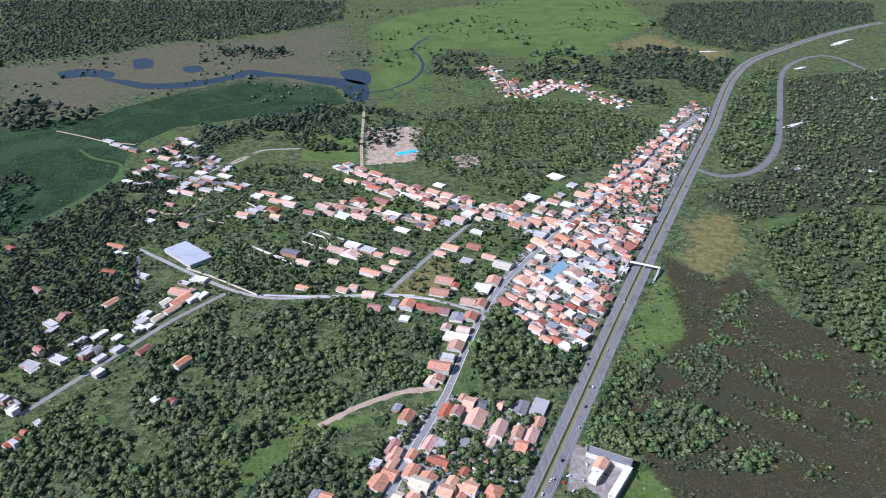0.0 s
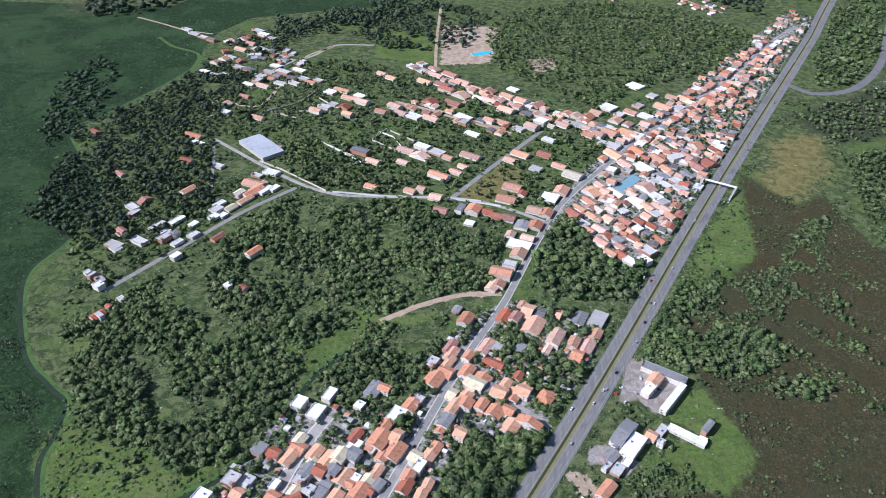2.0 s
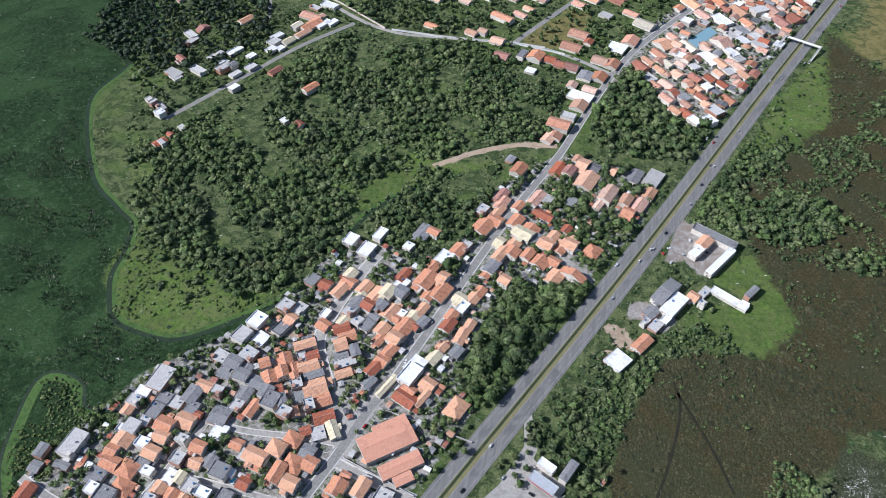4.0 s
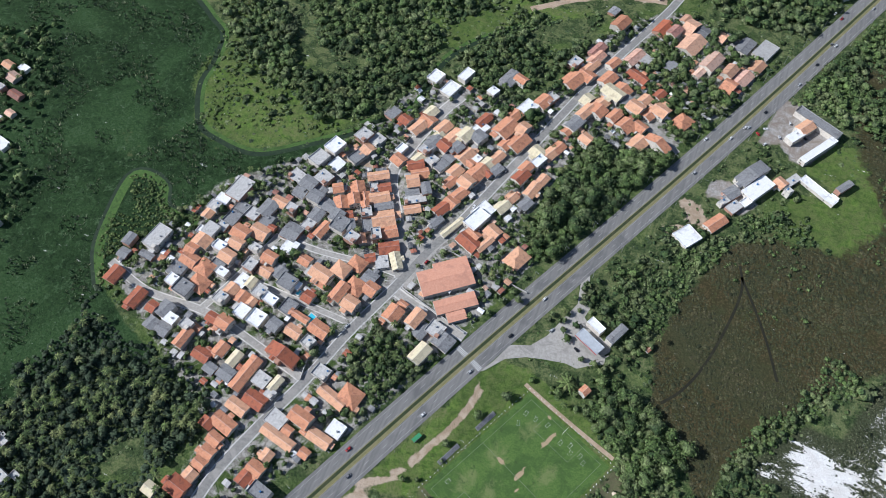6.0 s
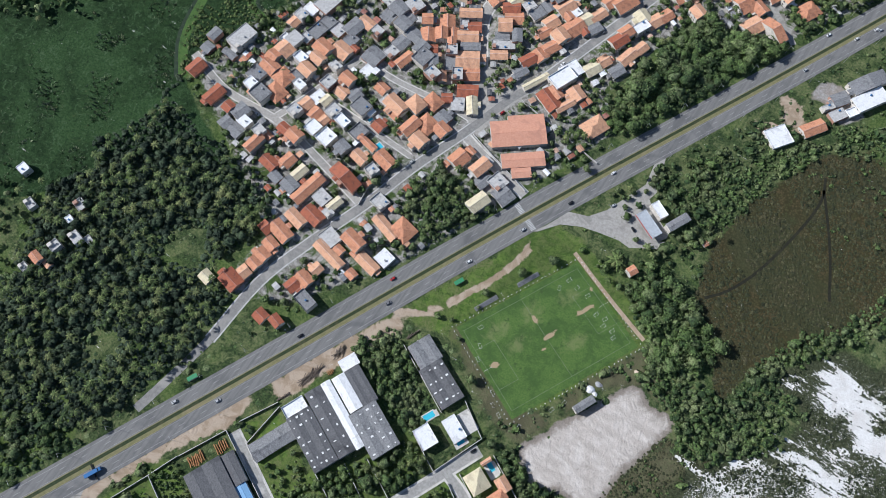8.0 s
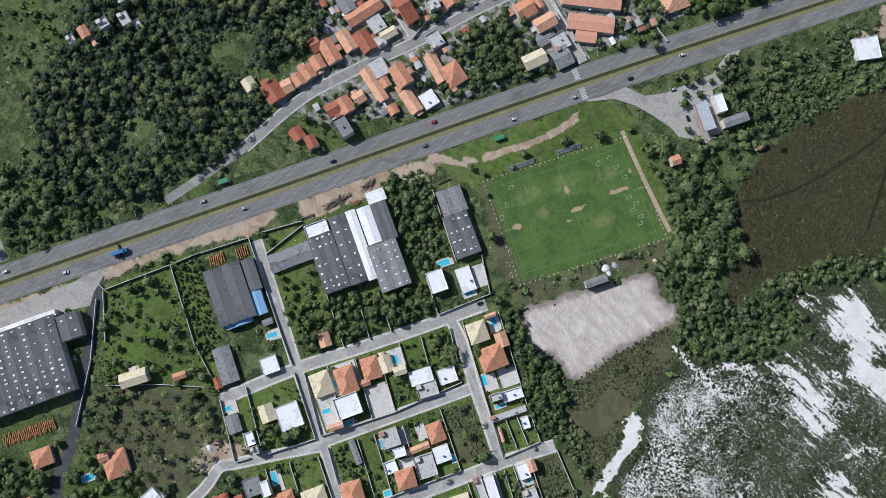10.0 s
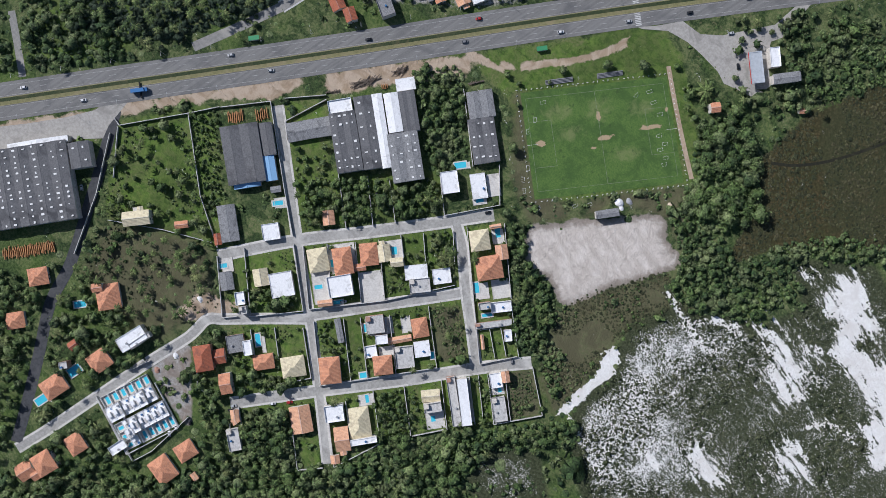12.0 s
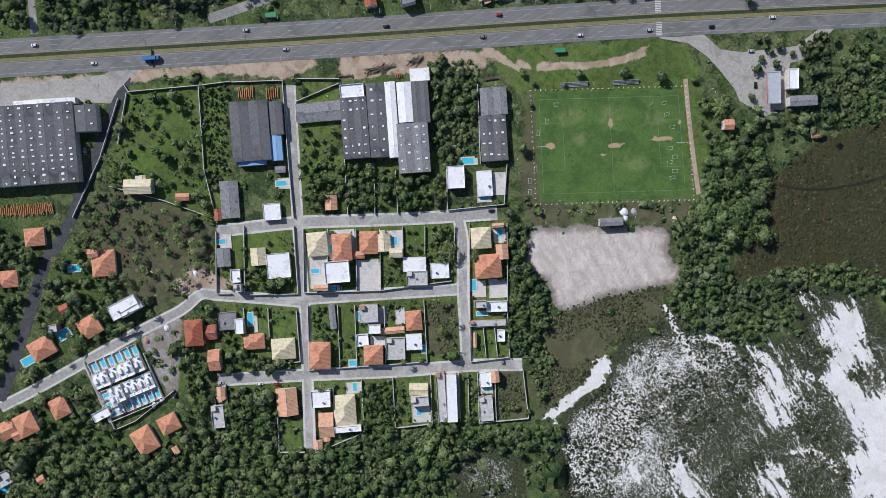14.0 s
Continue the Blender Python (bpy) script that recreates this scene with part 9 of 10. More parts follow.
def foot_bridge():
    e = root("foot_bridge", 262, 894, 0, "pale concrete footbridge over the highway with ramps", "footbridge")

    def span(name, a, b, z0, z1, w):
        d = Vector((b[0] - a[0], b[1] - a[1]))
        n_ = Vector((d.y, -d.x)).normalized()
        v, f = [], []
        for (px, py), z in ((a, z0), (b, z1)):
            for s in (-1, 1):
                for dz in (-0.45, 0.0):
                    v.append((px + n_.x * s * w / 2 - 262, py + n_.y * s * w / 2 - 894, z + dz))
        f = [(1, 3, 7, 5), (0, 4, 6, 2), (0, 1, 5, 4), (2, 6, 7, 3), (0, 2, 3, 1), (4, 5, 7, 6)]
        ob = part(name, v, f, PAVEMENT, e)
        for s in (-1, 1):
            rv = []
            for (px, py), z in ((a, z0), (b, z1)):
                for o in (w / 2 - 0.05, w / 2 + 0.07):
                    for dz in (0.0, 1.1):
                        rv.append((px + n_.x * s * o - 262, py + n_.y * s * o - 894, z + dz))
            part("railing", rv, f, WHITE_PAINT, ob)
    span("deck", (262, 894), (299, 876), 6.0, 6.0, 2.6)
    span("ramp", (260.5, 897), (242, 862), 6.0, 0.2, 2.4)
    span("ramp", (300.5, 879), (283, 846), 6.0, 0.2, 2.4)
    for t in (0.02, 0.5, 0.98):
        c = (262 + 37 * t, 894 - 18 * t)
        part("pier", *box_data(c[0] - 262.4, c[1] - 894.4, -0.2, c[0] - 261.6, c[1] - 893.6, 5.6), CONCRETE, e)


foot_bridge()


def timber_stack(x, y, w, d, ang, material):
    """Beams lying over one another in loose layers."""
    r = random.Random(int(abs(x * 7 + y * 13)))
    e = root("timber_stack", x, y, ang, "loose pile of weathered timber beams" if material is TIMBER else "stack of fresh orange timber boards", "timber", "timber piles")
    for layer in range(3):
        n = max(4, int(w / 1.3))
        for i in range(n):
            ln = d * r.uniform(0.45, 0.95)
            ob = part("beam", *box_data(-0.22, -ln / 2, 0, 0.22, ln / 2, 0.4), material, e)
            ob.matrix_local = pose(r.uniform(-0.1, 0.1) * d, -w / 2 + w * (i + 0.5) / n, layer * 0.42, 0, 0, (90 if material is FRESH_TIMBER else 20) + r.uniform(-12, 12) * (1 if material is FRESH_TIMBER else 3))
    KEEP_OFF.append((x, y, max(w, d) * 0.6))


TRUNK_MESH = raw_mesh("trunk", *trunk_template(0.62, 0.07, 0.045, 6, 4), BARK)
CROWN_MESHES = [raw_mesh("crown", v, f, LEAF, np.full(len(v), t_), True) for (v, f), t_ in zip(CROWNS * 2, (0.1, 0.3, 0.5, 0.7, 0.9, 0.4, 0.2, 0.6, 0.8, 0.0, 0.5, 0.3))]
PALM_TRUNK = raw_mesh("trunk", *trunk_template(1.0, 0.035, 0.022, 6), BARK)
PALM_CROWNS = [raw_mesh("crown", v, f, PALM_LEAF, np.full(len(v), t_)) for (v, f), t_ in zip(PALMS, (0.1, 0.4, 0.7, 0.9))]
TREES = []


def tree(x, y, r):
    e = root("tree", x, y, h_rng.uniform(0, 360), h_rng.choice(("round-crowned dark green tree", "spreading broadleaf tree with a dense crown", "bushy mid-green garden tree")), "tree", "garden trees")
    under(new("trunk", TRUNK_MESH), e, Matrix.Diagonal((r, r, r, 1)))
    under(new("crown", h_rng.choice(CROWN_MESHES)), e, Matrix.Translation((0, 0, 0.45 * r)) @ Matrix.Diagonal((r, r, r, 1)))
    TREES.append((x, y))


def palm(x, y, r, h):
    e = root("palm_tree", x, y, h_rng.uniform(0, 360), "tall coconut palm with feathery fronds", "palm tree", "palms")
    under(new("trunk", PALM_TRUNK), e, Matrix.Diagonal((5, 5, h, 1)))
    under(new("crown", h_rng.choice(PALM_CROWNS)), e, Matrix.Translation((0, 0, h)) @ Matrix.Diagonal((r, r, r, 1)))


def bleacher(x, y, w, d, ang):
    e = root("bleacher", x, y, ang, "blue-grey stepped bench stand beside the pitch", "bleacher", "pitch stands")
    for i in range(4):
        part("step", *box_data(-d / 2 + i * d / 4, -w / 2, -0.1, -d / 2 + (i + 0.85) * d / 4, w / 2, 1.7 - 0.4 * i), FIBRE, e)


def canopy(x, y, w, d, ang):
    e = root("station_canopy", x, y, ang, "flat pale canopy of a filling station", "canopy")
    part("roof", *flat_roof(d / 2, w / 2, 5.0, 0.25, 0.5), PALE_SHEET, e)
    part("fascia", *box_data(-d / 2 - 0.1, -w / 2 - 0.14, 4.9, d / 2 + 0.1, -w / 2 - 0.02, 5.8), RED_PAINT, e)
    for sx in (-0.35, 0.35):
        for sy in (-0.25, 0.25):
            part("column", *box_data(sx * d - 0.2, sy * w - 0.2, -0.1, sx * d + 0.2, sy * w + 0.2, 5.0), STEEL, e)
        p_ = part("fuel_pump", *box_data(sx * d - 1.6, -0.4, 0, sx * d - 0.9, 0.4, 1.7), WHITE_PAINT, e)
    PLACED.append((x, y, 8))
    KEEP_OFF.append((x, y, 13))


GREEN_PAINT = plain("green_paint", (0.06, 0.26, 0.12), 0.5)


def bus_stop(x, y, ang):
    e = root("bus_shelter", x, y, ang, "green-roofed bus shelter beside the highway", "bus shelter", "bus shelters")
    part("roof", *box_data(-1.5, -3.6, 2.5, 1.5, 3.6, 2.7), GREEN_PAINT, e)
    part("back_wall", *box_data(1.2, -3.2, -0.1, 1.35, 3.2, 2.5), WALL_GREY, e)
    part("bench", *box_data(0.5, -3.0, 0.4, 1.1, 3.0, 0.5), CONCRETE, e)
    for sy in (-3.2, 3.0):
        part("post", *box_data(-1.2, sy, -0.1, -1.05, sy + 0.15, 2.5), STEEL, e)


def solar_array(x, y, z, ang):
    e = root("solar_array", x, y, ang, "dark blue solar panels on a cream tiled roof", "solar panels", "", z)
    for i in range(6):
        for j in range(2):
            part("panel", *box_data(-5.8 + i * 1.9, -1.9 + j * 1.9, 0, -4.0 + i * 1.9, -0.1 + j * 1.9, 0.07), SOLAR, e)


def small_goal(x, y, ang):
    e = root("training_goal", x, y, ang, "small white pipe goal frame lying near the pitch", "goal", "training goals")
    for nm, b in (("crossbar", (-0.05, -1.8, 1.5, 0.05, 1.8, 1.6)), ("post", (-0.05, -1.8, 0, 0.05, -1.7, 1.5)), ("post", (-0.05, 1.7, 0, 0.05, 1.8, 1.5)), ("base_bar", (1.9, -1.8, 0, 2.0, 1.8, 0.1)), ("side_bar", (0.05, -1.8, 0, 1.9, -1.7, 0.1)), ("side_bar", (0.05, 1.7, 0, 1.9, 1.8, 0.1))):
        part(nm, *box_data(*b), WHITE_PAINT, e)


timber_stack(-114.9, 13.6, 14, 11, -26, TIMBER)
timber_stack(-107.7, 37.5, 7, 10, -26, TIMBER)
timber_stack(-121.8, -8.8, 9, 3, -26, TIMBER)
timber_stack(-144.6, -73.5, 11, 9, -26, FRESH_TIMBER)
timber_stack(-135.9, -57.8, 9, 9, -26, FRESH_TIMBER)
timber_stack(-149.5, -245.3, 30, 9, -26, FRESH_TIMBER)
timber_stack(-142.5, -229.4, 8, 9, -26, FRESH_TIMBER)
timber_stack(-72.7, 75.7, 9, 4, -26, TIMBER)
timber_stack(-105.2, 22.6, 5, 4, -26, FRESH_TIMBER)
tree(-65.1, 96.0, 3.0)
tree(-55.5, 99.4, 2.4)
tree(-46.7, 129.1, 3.6)
tree(-32.7, 156.0, 4.6)
tree(-18.4, 176.4, 5.0)
tree(-21.4, 72.0, 5.2)
tree(13.0, 43.1, 4.2)
tree(29.6, 83.2, 2.4)
tree(-44.2, 91.0, 2.2)
tree(-87.8, -146.6, 4.2)
tree(-70.1, -147.9, 3)
tree(-94.2, -246.7, 5)
tree(-168.4, -148.7, 3)
tree(-44.7, 117.2, 2)
tree(-122.2, 281.5, 2.5)
tree(-142.9, 298.8, 2.4)
tree(-137.5, 271.4, 2.6)
tree(-118.3, 251.7, 2.4)
tree(-51.1, 311.7, 4.5)
tree(-140.8, 411.8, 4)
tree(-276.4, 192.3, 3)
tree(-179.2, 201.3, 3)
tree(-171.7, 196.6, 3.5)
tree(-187.9, 208.1, 2.5)
tree(-144.5, 196.0, 2.6)
tree(-148.7, 284.0, 2.2)
tree(-79.0, 267.2, 2.5)
tree(-35.0, 252.3, 4.5)
tree(-41.6, 257.2, 4)
tree(-46.7, 246.8, 4)
tree(-52.8, 233.4, 3.4)
tree(-36.2, 273.3, 2.5)
tree(-27.5, 294.0, 3.4)
tree(-53.4, 404.3, 3.2)
tree(-156.4, 422.5, 3.2)
tree(-228.3, 385.3, 3)
tree(-256.1, 201.8, 2)
palm(19.2, 201.4, 8.5, 5)
palm(-34.6, 319.3, 5, 6)
bleacher(-42.0, 123.3, 18.6, 3.2, -26)
bleacher(-26.4, 154.6, 17.5, 3.2, -26)
canopy(24.9, 238.0, 8.9, 21.2, -27)
bus_stop(-181.3, -33.0, -26)
bus_stop(-66.7, 125.5, -26)
solar_array(77.4, -121.4, 4.2, -26)
small_goal(-36.8, 106.9, -26)
small_goal(-29.8, 94.4, 54)
small_goal(-25.9, 85.7, 59)
small_goal(-5.5, 161.7, 14)
small_goal(-2.6, 171.0, -16)
small_goal(14.3, 168.4, -26)
small_goal(26.1, 159.9, -21)
small_goal(33.0, 160.5, -26)
small_goal(34.5, 155.4, -21)
small_goal(41.4, 156.0, -26)
small_goal(44.5, 152.2, -21)
small_goal(-0.3, 65.1, 59)
small_goal(6.5, 61.4, 59)
small_goal(21.5, 63.3, 4)
small_goal(34.0, 85.8, -16)
small_goal(38.6, 94.2, -6)
small_goal(5.0, 169.1, -11)
small_goal(-5.1, 72.2, 59)


# white-painted half-buried tyres round the pitch
TYRE = mesh_of("white_tyre", [(math.cos(a) * r, s, math.sin(a) * r) for s in (-0.16, 0.16) for r in (0.62, 0.3) for a in np.linspace(0, math.pi, 6)],
               [(i, i + 1, i + 7, i + 6) for i in range(5)] + [(i + 12, i + 18, i + 19, i + 13) for i in range(5)] + [(i, i + 12, i + 13, i + 1) for i in range(5)] + [(i + 6, i + 7, i + 19, i + 18) for i in range(5)], WHITE_PAINT)
pc = np.array(PITCH_CORNERS, float)
mid = pc.mean(0)
ring = mid + (pc - mid) * 1.05
for a, b in zip(ring, np.roll(ring, -1, 0)):
    n = int(np.hypot(*(b - a)) / 3.4)
    for i in range(n):
        p = a + (b - a) * (i + h_rng.uniform(-0.15, 0.15)) / n
        ob = new("white_tyre", TYRE)
        ob.matrix_world = pose(p[0], p[1], 0, 0, 0, h_rng.uniform(0, 180))
        tagged(ob, "white-painted half-buried tyre edging the pitch", "tyre", "pitch tyres")


def pitch_line(a, b):
    return strip_data(np.array([a, b]), -0.09, 0.09, 0, 0.09)


def on_pitch(s, t):
    return tuple((pc[0] * (1 - s) + pc[1] * s) * (1 - t) + (pc[3] * (1 - s) + pc[2] * s) * t)


q0 = [(0.03, 0.06), (0.97, 0.06), (0.97, 0.93), (0.03, 0.93)]
lines = [(a, b) for a, b in zip(q0, q0[1:] + q0[:1])] + [((0.5, 0.06), (0.5, 0.93)), ((0.03, 0.28), (0.18, 0.28)), ((0.18, 0.28), (0.18, 0.71)), ((0.18, 0.71), (0.03, 0.71)), ((0.97, 0.28), (0.82, 0.28)), ((0.82, 0.28), (0.82, 0.71)), ((0.82, 0.71), (0.97, 0.71))]
structure("trim_pitch_lines", join_data(*(pitch_line(on_pitch(*a), on_pitch(*b)) for a, b in lines)), worn("faded_chalk", (0.16, 0.2, 0.12), (0.24, 0.27, 0.19), 0.6), "faded chalk lines on the pitch", "pitch marking")
for s in (0.03, 0.97):
    p = on_pitch(s, 0.495)
    e = root("football_goal", p[0], p[1], -26 + (90 if s < 0.5 else -90), "white football goal at the end of the pitch", "goal", "football goals")
    for nm, b in (("crossbar", (-3.66, -0.06, 2.4, 3.66, 0.06, 2.52)), ("post", (-3.66, -0.06, 0, -3.54, 0.06, 2.4)), ("post", (3.54, -0.06, 0, 3.66, 0.06, 2.4))):
        part(nm, *box_data(*b), WHITE_PAINT, e)

# ---- garden trees ----


def garden(poly_pts, spacing, share, size, label, palms=0.2, things=0, templates=None, skip=None):
    """Trees and palms between houses; a number of them stand as things, the rest is growth."""
    pl = scatter(poly_pts, spacing)
    if skip:
        pl = pl[signed(skip, pl[:, 0], pl[:, 1]) < 0]
    if share < 1:
        pl = pl[rng.uniform(size=len(pl)) < share]
    rng.shuffle(pl)
    for x, y in pl[:things]:
        if rng.uniform() < palms:
            palm(float(x), float(y), float(rng.uniform(3, 4)), float(rng.uniform(5, 9)))
        else:
            tree(float(x), float(y), float(size * math.exp(rng.normal() * 0.25)))
    pl = pl[things:]
    if len(pl):
        is_palm = rng.uniform(size=len(pl)) < palms
        br = pl[~is_palm]
        rad = size * np.exp(rng.normal(size=len(br)) * 0.3)
        merged("garden_trees", templates or MID_CROWNS, br, rad, rad * 0.35, 1.0, LEAF, np.clip(rng.normal(0.5, 0.3, len(br)), 0, 1), label, "trees")
        if is_palm.any():
            pp = pl[is_palm]
            merged("garden_palms", PALMS, pp, rng.uniform(2.8, 4.0, len(pp)), rng.uniform(5, 9, len(pp)), 1.0, PALM_LEAF, rng.uniform(0, 1, len(pp)), "feathery palm crowns in gardens", "palm trees")


garden(TOWN_SOIL, 5.0, 0.75, 2.5, "garden trees between village houses", 0.12, 85)
garden(HAMLET_SOIL, 5.2, 0.95, 3.4, "garden trees between hamlet houses", 0.2, 30)
garden(MIDTOWN_SOIL, 6.5, 0.85, 2.6, "garden trees between town houses", 0.1, 0, FAR_CROWNS)
garden(GARDENS_NORTH, 10, 0.72, 3.9, "thick garden trees among scattered houses", 0.2, 0, FAR_CROWNS)
garden(GARDENS_WEST, 9, 0.75, 3.6, "thick garden trees among scattered houses", 0.2, 0, FAR_CROWNS)
garden(GARDENS_SOUTHWEST, 5.6, 0.85, 3.1, "palms and trees in a coconut garden", 0.35, 50, None, COCONUT_GROVE)
garden(COCONUT_GROVE, 7.5, 0.62, 2.6, "coconut palms on dry ground", 0.8, 40)
garden(GARDENS_CORNER, 5.8, 0.95, 3.3, "trees round scattered villas", 0.2, 25)
garden(LOT_NORTHWEST, 7, 0.6, 3.1, "young trees on a grassy lot", 0.4, 20)
garden(LOT_ROWS, 2.5, 0.9, 1.2, "rows of bushy plants on a lot", 0.0)
garden(LOT_CENTRE, 5.0, 0.75, 2.3, "overgrown bushes and trees on empty lots", 0.05, 20)
garden(ESTATE_ALL, 5.0, 0.42, 1.9, "small garden trees in the estate", 0.15, 60)
garden(VERGE_TREES, 7, 0.7, 3.0, "trees round the filling station", 0.1, 15)
garden(WEST_SHORE_SOUTH, 8, 0.5, 3.0, "trees round houses beyond the marsh", 0.25, 0, FAR_CROWNS)
garden(WEST_SHORE, 8, 0.8, 3.4, "thick trees round houses beyond the marsh", 0.25, 0, FAR_CROWNS)
for pts, sp, size in ((LOT_A, 2.6, 1.5), (LOT_B, 2.8, 1.4), (LOT_D, 4.2, 2.8), (LOT_E, 3.4, 2.0), (LOT_F, 4.2, 2.6), (LOT_G, 4.2, 2.7), (LOT_H, 2.8, 1.5), (LOT_J, 4.2, 2.6), (LOT_K, 4.6, 2.8), (LOT_L, 4.4, 2.3), (SAND_EDGE, 4.0, 2.2)):
    garden(pts, sp, 0.92, size, "overgrown lot full of bushes and young trees", 0.1, 4)
garden(SCHOOL_YARD, 8, 0.3, 2.2, "small trees in the school yard", 0.1)

# ---- woods and scrub ----
woods("woods", WOOD_A, 7.0, 4.1, MID_CROWNS, "dense dark green broadleaf woods", 0.72, 0.2)
woods("woods", WOOD_B, 8, 5.2, MID_CROWNS, "dense broadleaf grove beside the highway", 1.0, 0.1)
woods("woods", WOOD_C, 9, 4.5, FAR_CROWNS, "palm and broadleaf plantation", 0.95, 0.4)
woods("woods", WOOD_D, 6.5, 4.9, CROWNS, "dense rounded grove beside the highway", 1.0, 0.05)
woods("woods", WOOD_E, 5.6, 3.1, MID_CROWNS, "dark wood with palms on marshy ground", 0.9, 0.35, HAZY_MANGROVE_LEAF)
woods("woods", WOOD_E_EDGE, 6, 2.8, MID_CROWNS, "low dark trees between marsh and village", 0.75, 0.15, HAZY_MANGROVE_LEAF)
woods("woods", WOOD_F, 8, 4.6, FAR_CROWNS, "dark tree belt at the edge of the marsh", 0.95, 0.1, HAZY_MANGROVE_LEAF)
woods("woods", WOOD_G, 9, 4.6, FAR_CROWNS, "garden trees among houses", 0.9, 0.2)
woods("woods", WOOD_H, 7, 3.8, MID_CROWNS, "tangled trees on the highway verge", 0.95)
woods("woods", WOOD_I, 7, 3.8, MID_CROWNS, "clump of trees on heath", 0.95)
for pts in (GROVE_EAST, GROVE_HEATH, GROVE_VERGE):
    woods("woods", pts, 6.5, 3.6, MID_CROWNS, "dense grove of dark bushy trees on heath", 0.97)
woods("woods", WOOD_J, 7.2, 4.2, FAR_CROWNS, "low dark woods on sandy ground", 0.95)
woods("woods", WOOD_K, 11, 5, FAR_CROWNS, "tree belt between highway and loop road", 0.95)
woods("woods", WOOD_L, 6.5, 4.6, CROWNS, "tall rounded grove beside the pitch", 1.0)
woods("woods", WOOD_M, 4.9, 2.5, MID_CROWNS, "thick scrub wood at the foot of the dunes", 0.95)
woods("woods", WOOD_N, 5.4, 3.4, MID_CROWNS, "dense wood behind the estate", 0.98, 0.12)
woods("woods", WOOD_O, 5, 2.7, MID_CROWNS, "overgrown lot full of young trees", 0.95)
woods("woods", WOOD_P, 7, 3.2, MID_CROWNS, "trees with grassy gaps by the highway", 0.42, 0.1)
woods("woods", WOOD_Q, 15, 6.5, HAZE_CROWNS, "far dark forest", 0.95, leaf=HAZY_MANGROVE_LEAF)
woods("woods", WOOD_R, 13, 6, HAZE_CROWNS, "far dark forest beside the highway bend", 0.95, leaf=HAZY_MANGROVE_LEAF)
woods("woods", WOOD_S, 14, 7, FAR_CROWNS, "far tree belt", 0.9, leaf=HAZY_MANGROVE_LEAF)
woods("woods", WOOD_T, 12, 6, FAR_CROWNS, "far tree belt round fields", 0.85, 0.1, leaf=HAZY_MANGROVE_LEAF)
woods("woods", WOOD_U, 9.0, 4.0, HAZE_CROWNS, "low grey-green scrub wood on sand", 0.95)
woods("woods", WOOD_V, 5, 3.0, MID_CROWNS, "overgrown lot in the village", 0.95, 0.05)
woods("woods", WOOD_W, 5, 2.5, MID_CROWNS, "bushes along the estate edge", 0.9)
woods("woods", WOOD_X, 7, 3.6, MID_CROWNS, "trees above the valley meadow", 0.8, 0.15)
woods("woods", WOOD_Y, 7, 3.6, MID_CROWNS, "dense garden trees of the hamlet", 0.95, 0.25)
woods("woods", ISLAND_TREES, 8, 3.8, MID_CROWNS, "trees on the grassy island", 0.75, 0.2)


def shrubs(name, poly_pts, spacing, radius, material, label, share=0.8, squash=0.8, templates=None):
    pl = patchy(scatter(poly_pts, spacing), 0.03, share)
    for bare in (DUNE_RIDGE, DUNE_RIVER, DUNE_VEIN_A, DUNE_VEIN_B, DUNE_VEIN_C, DUNE_VEIN_D, DUNE_VEIN_E):
        pl = pl[signed(bare, pl[:, 0], pl[:, 1]) < rng.uniform(-3, 3, len(pl))]
    rad = radius * np.exp(rng.normal(size=len(pl)) * 0.35)
    merged(name, templates or BUSHES, pl, rad, rad * 0.0, squash, material, toned(pl), label, "shrubs")


shrubs("dune_shrubs", DUNES, 1.75, 0.52, SHRUB_LEAF, "low grey-green shrubs on white sand", 0.8, 1.0, TUFTS)
shrubs("dune_bushes", DUNES, 3.4, 1.25, SHRUB_LEAF, "taller grey-green bushes on white sand", 0.5, 0.6, LOW_BUSHES)
shrubs("heath_tussocks", HEATH_SOUTH, 2.0, 0.85, TUSSOCK_LEAF, "low brown tussocks on damp heath", 0.9, 0.7, TUFTS)
shrubs("heath_tussocks", HEATH_SLOPE, 1.9, 0.8, TUSSOCK_LEAF, "low brown tussocks on a sandy slope", 0.8, 0.7, TUFTS)
shrubs("slope_bushes", HEATH_SLOPE, 4.2, 1.3, LEAF, "low green bushes on a heathy slope", 0.5, 0.6, LOW_BUSHES)
shrubs("heath_bushes", HEATH_NORTH, 7.0, 2.0, LEAF, "scattered green bushes on the brown heath", 0.33, 0.7, LOW_BUSHES)
shrubs("heath_tussocks", HEATH_NORTH, 3.2, 1.15, TUSSOCK_LEAF, "low brown tussocks on damp heath", 0.85, 0.6, TUFTS)
shrubs("heath_shrubs", HEATH_CLUMPS, 9, 3.0, LEAF, "clumps of bushes on the heath", 0.3, 0.9)
shrubs("verge_scrub", SCRUB_EAST, 4.2, 2.6, LEAF, "thick bushes beside the highway", 0.85, 0.7)
shrubs("verge_scrub", SCRUB_NORTHEAST, 5, 2.8, LEAF, "thick bushes on the highway verge", 0.75, 0.7)
shrubs("island_bushes", WEST_GRASS, 7, 1.7, MEADOW_LEAF, "scattered bushes on grass", 0.6, 0.5, LOW_BUSHES)
shrubs("oxbow_bushes", OXBOW, 3.2, 1.6, MEADOW_LEAF, "lush bushes inside the oxbow", 0.9, 0.55, LOW_BUSHES)
shrubs("island_bushes", ISLAND_GRASS, 6.5, 1.5, MEADOW_LEAF, "scattered bushes on the grassy island", 0.5, 0.5)
shrubs("meadow_bushes", EAST_GRASS, 10, 1.8, LEAF, "scattered bushes on bright grass", 0.4, 0.9)
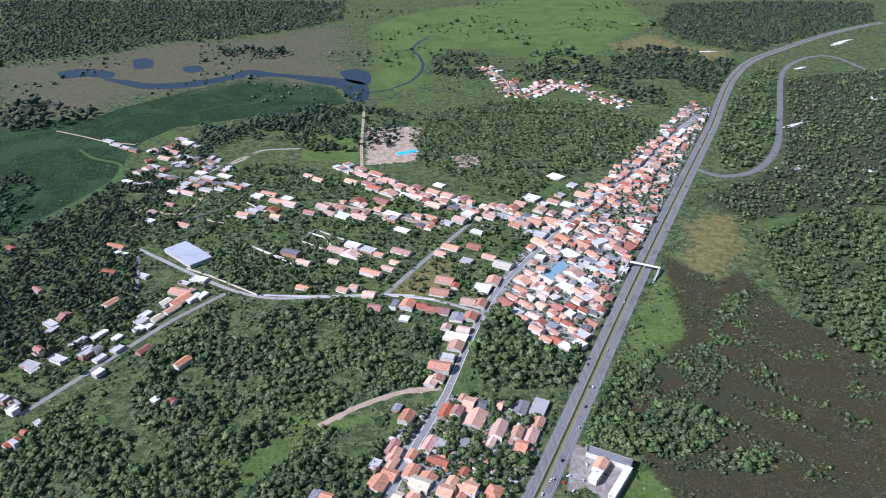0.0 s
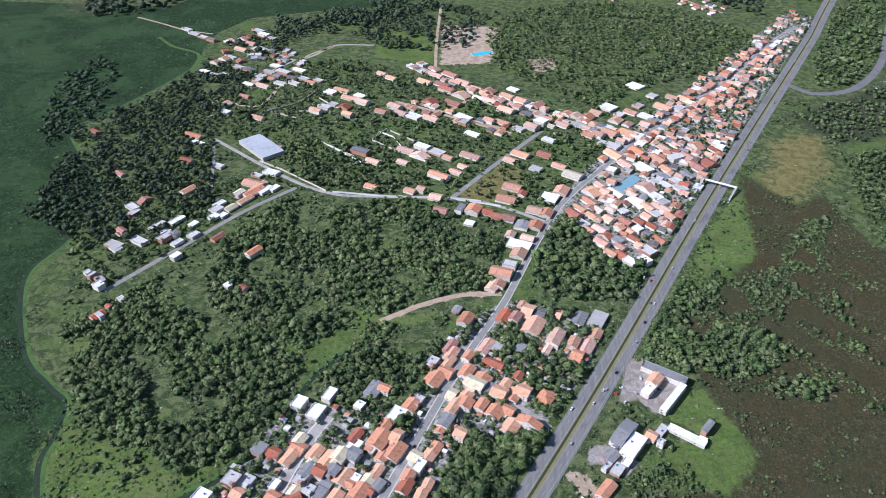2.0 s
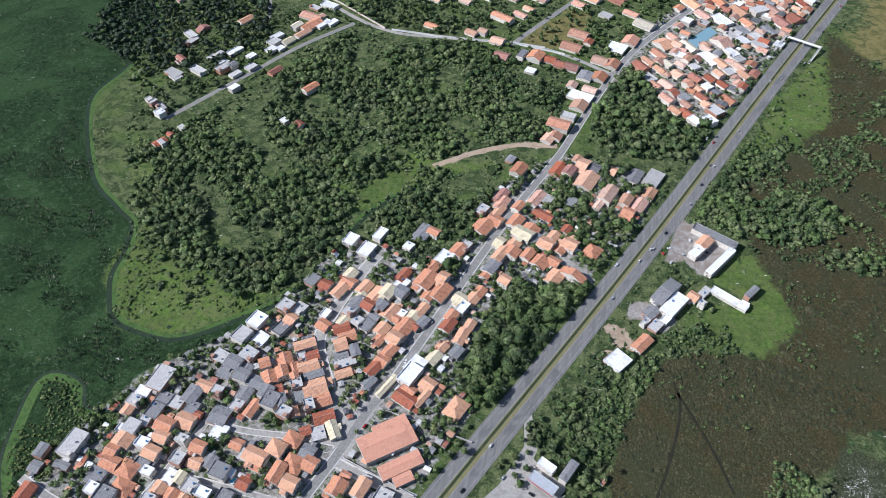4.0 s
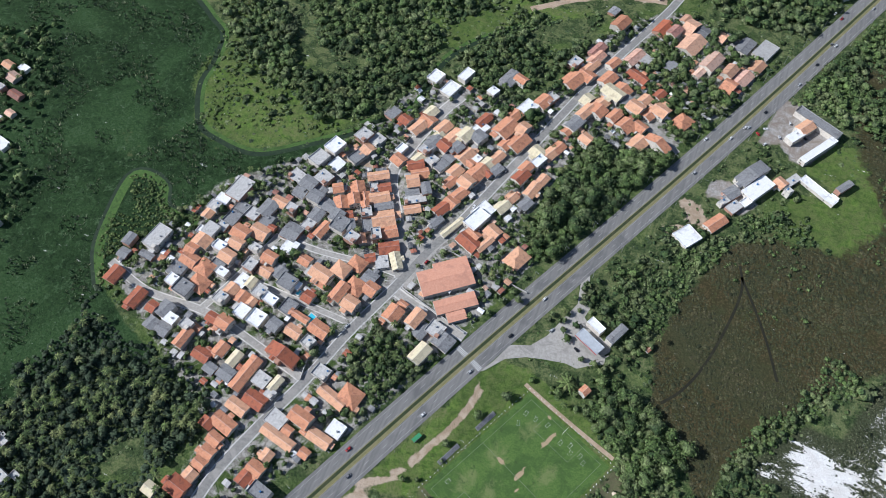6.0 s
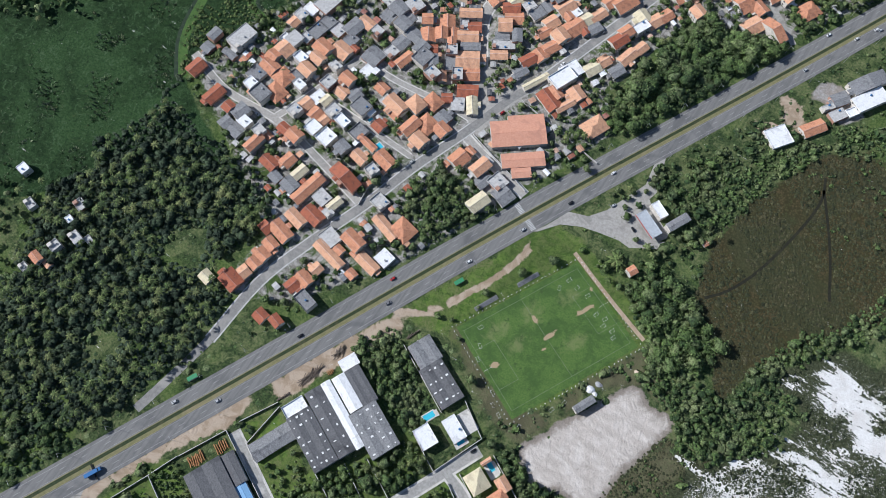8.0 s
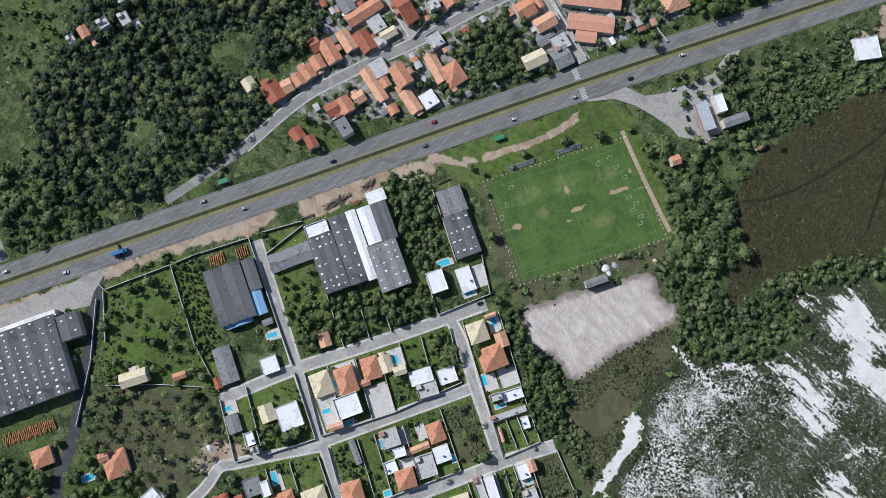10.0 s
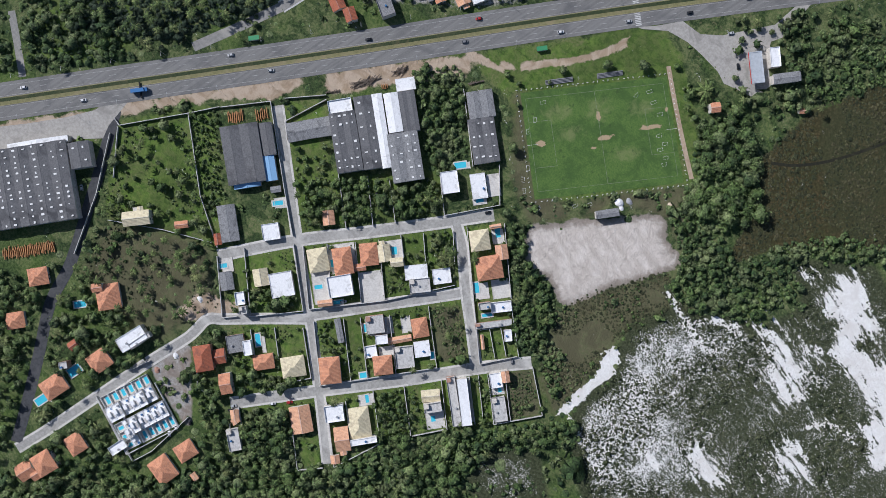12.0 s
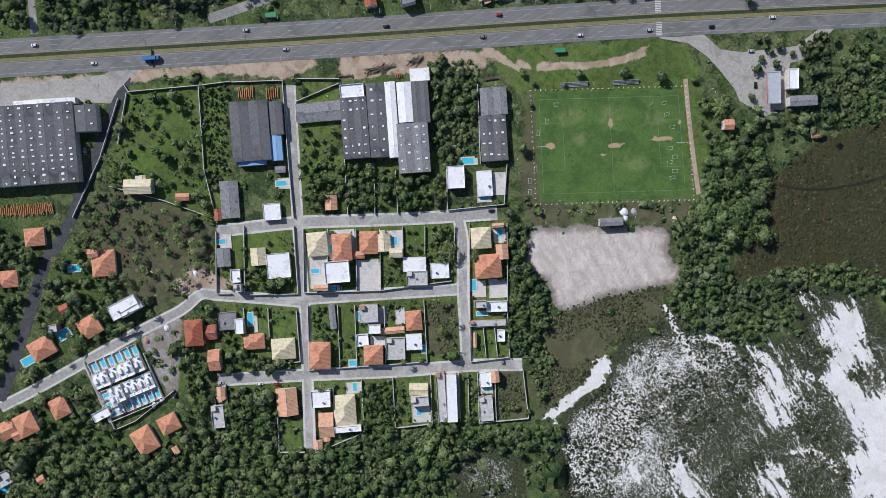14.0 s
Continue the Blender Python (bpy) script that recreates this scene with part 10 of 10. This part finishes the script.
shrubs("marsh_reeds", MARSH, 5.6, 2.0, REED_LEAF, "ragged pale reeds in the marsh", 0.45, 0.45, REEDS)
shrubs("marsh_reeds", MARSH_NEAR, 4.2, 2.4, REED_LEAF, "ragged pale reeds in the near marsh", 0.33, 0.9, REEDS)

shrubs("lot_weeds", LOT_CENTRE, 2.6, 0.9, LEAF, "tall weeds on empty lots", 0.6, 0.7, LOW_BUSHES)
shrubs("lot_weeds", LOT_NORTHWEST, 3.2, 0.9, LEAF, "tall weeds on empty lots", 0.5, 0.7, LOW_BUSHES)
for pts in (LOT_I, LOT_C):
    shrubs("lot_weeds", pts, 2.0, 0.8, LEAF, "tall weeds on a walled lot", 0.8, 0.6, LOW_BUSHES)
shrubs("garden_shrubs", ESTATE_ALL, 2.4, 0.8, LEAF, "small shrubs in estate gardens", 0.55, 0.8, LOW_BUSHES)
shrubs("grove_weeds", COCONUT_GROVE, 3.5, 0.9, SHRUB_LEAF, "dry weeds under coconut palms", 0.5, 0.5, LOW_BUSHES)
FAR_LAND = [(-1500, 1700), (-150, 1700), (600, 1950), (900, 2300), (1300, 3300), (-2500, 3300)]
pl = patchy(scatter(FAR_LAND, 36), 0.004, 0.35)
rad = 5.5 * np.exp(rng.normal(size=len(pl)) * 0.4)
merged("far_scrub", HAZE_CROWNS, pl, rad, rad * 0.0, 0.8, LEAF, np.clip(rng.normal(0.4, 0.3, len(pl)), 0, 1), "far scattered trees on the plain", "trees")

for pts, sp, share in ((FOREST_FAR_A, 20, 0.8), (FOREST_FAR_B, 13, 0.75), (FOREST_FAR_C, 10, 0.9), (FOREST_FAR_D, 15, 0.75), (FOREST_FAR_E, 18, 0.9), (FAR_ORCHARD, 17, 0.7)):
    woods("woods", pts, sp, sp * 0.5, HAZE_CROWNS, "far belt of dark trees", share, 0.0, HAZY_MANGROVE_LEAF)

# bushy growth on all the open land that has no other cover
LAND = [(-420, -330), (420, -330), (520, 300), (560, 1000), (430, 1250), (150, 1150), (-450, 1250), (-640, 900), (-420, 450), (-330, 200), (-400, 50)]
OTHER = [MARSH, HEATH_NORTH, HEATH_SOUTH, TOWN_SOIL, HAMLET_SOIL, MIDTOWN_SOIL, SAND_LOT, DUNES, HEATH_SLOPE, FACTORY_YARD, VERGE, PITCH_CORNERS, GAS_YARD, MEADOW, NORTH_COMPOUND, SOUTH_COMPOUND, YARD_FRONT, EAST_YELLOW, SCHOOL_YARD, LOT_NORTHWEST, LOT_CENTRE, ESTATE_ALL, SMALL_FIELD]
pl = scatter(LAND, 8.2)
for pts in OTHER:
    pl = pl[signed(pts, pl[:, 0], pl[:, 1]) < 0]
low = pl + rng.uniform(-4, 4, pl.shape)
rad = 1.2 * np.exp(rng.normal(size=len(low)) * 0.4)
merged("open_weeds", TUFTS, low, rad, rad * 0.0, 0.4, LEAF, toned(low), "tall weeds over open land", "weeds")
pl = patchy(pl, 0.02, 0.5)
rad = 2.5 * np.exp(rng.normal(size=len(pl)) * 0.45)
merged("open_scrub", LOW_BUSHES, pl, rad, rad * 0.0, 0.6, LEAF, toned(pl), "mixed green bushes over open land", "shrubs")
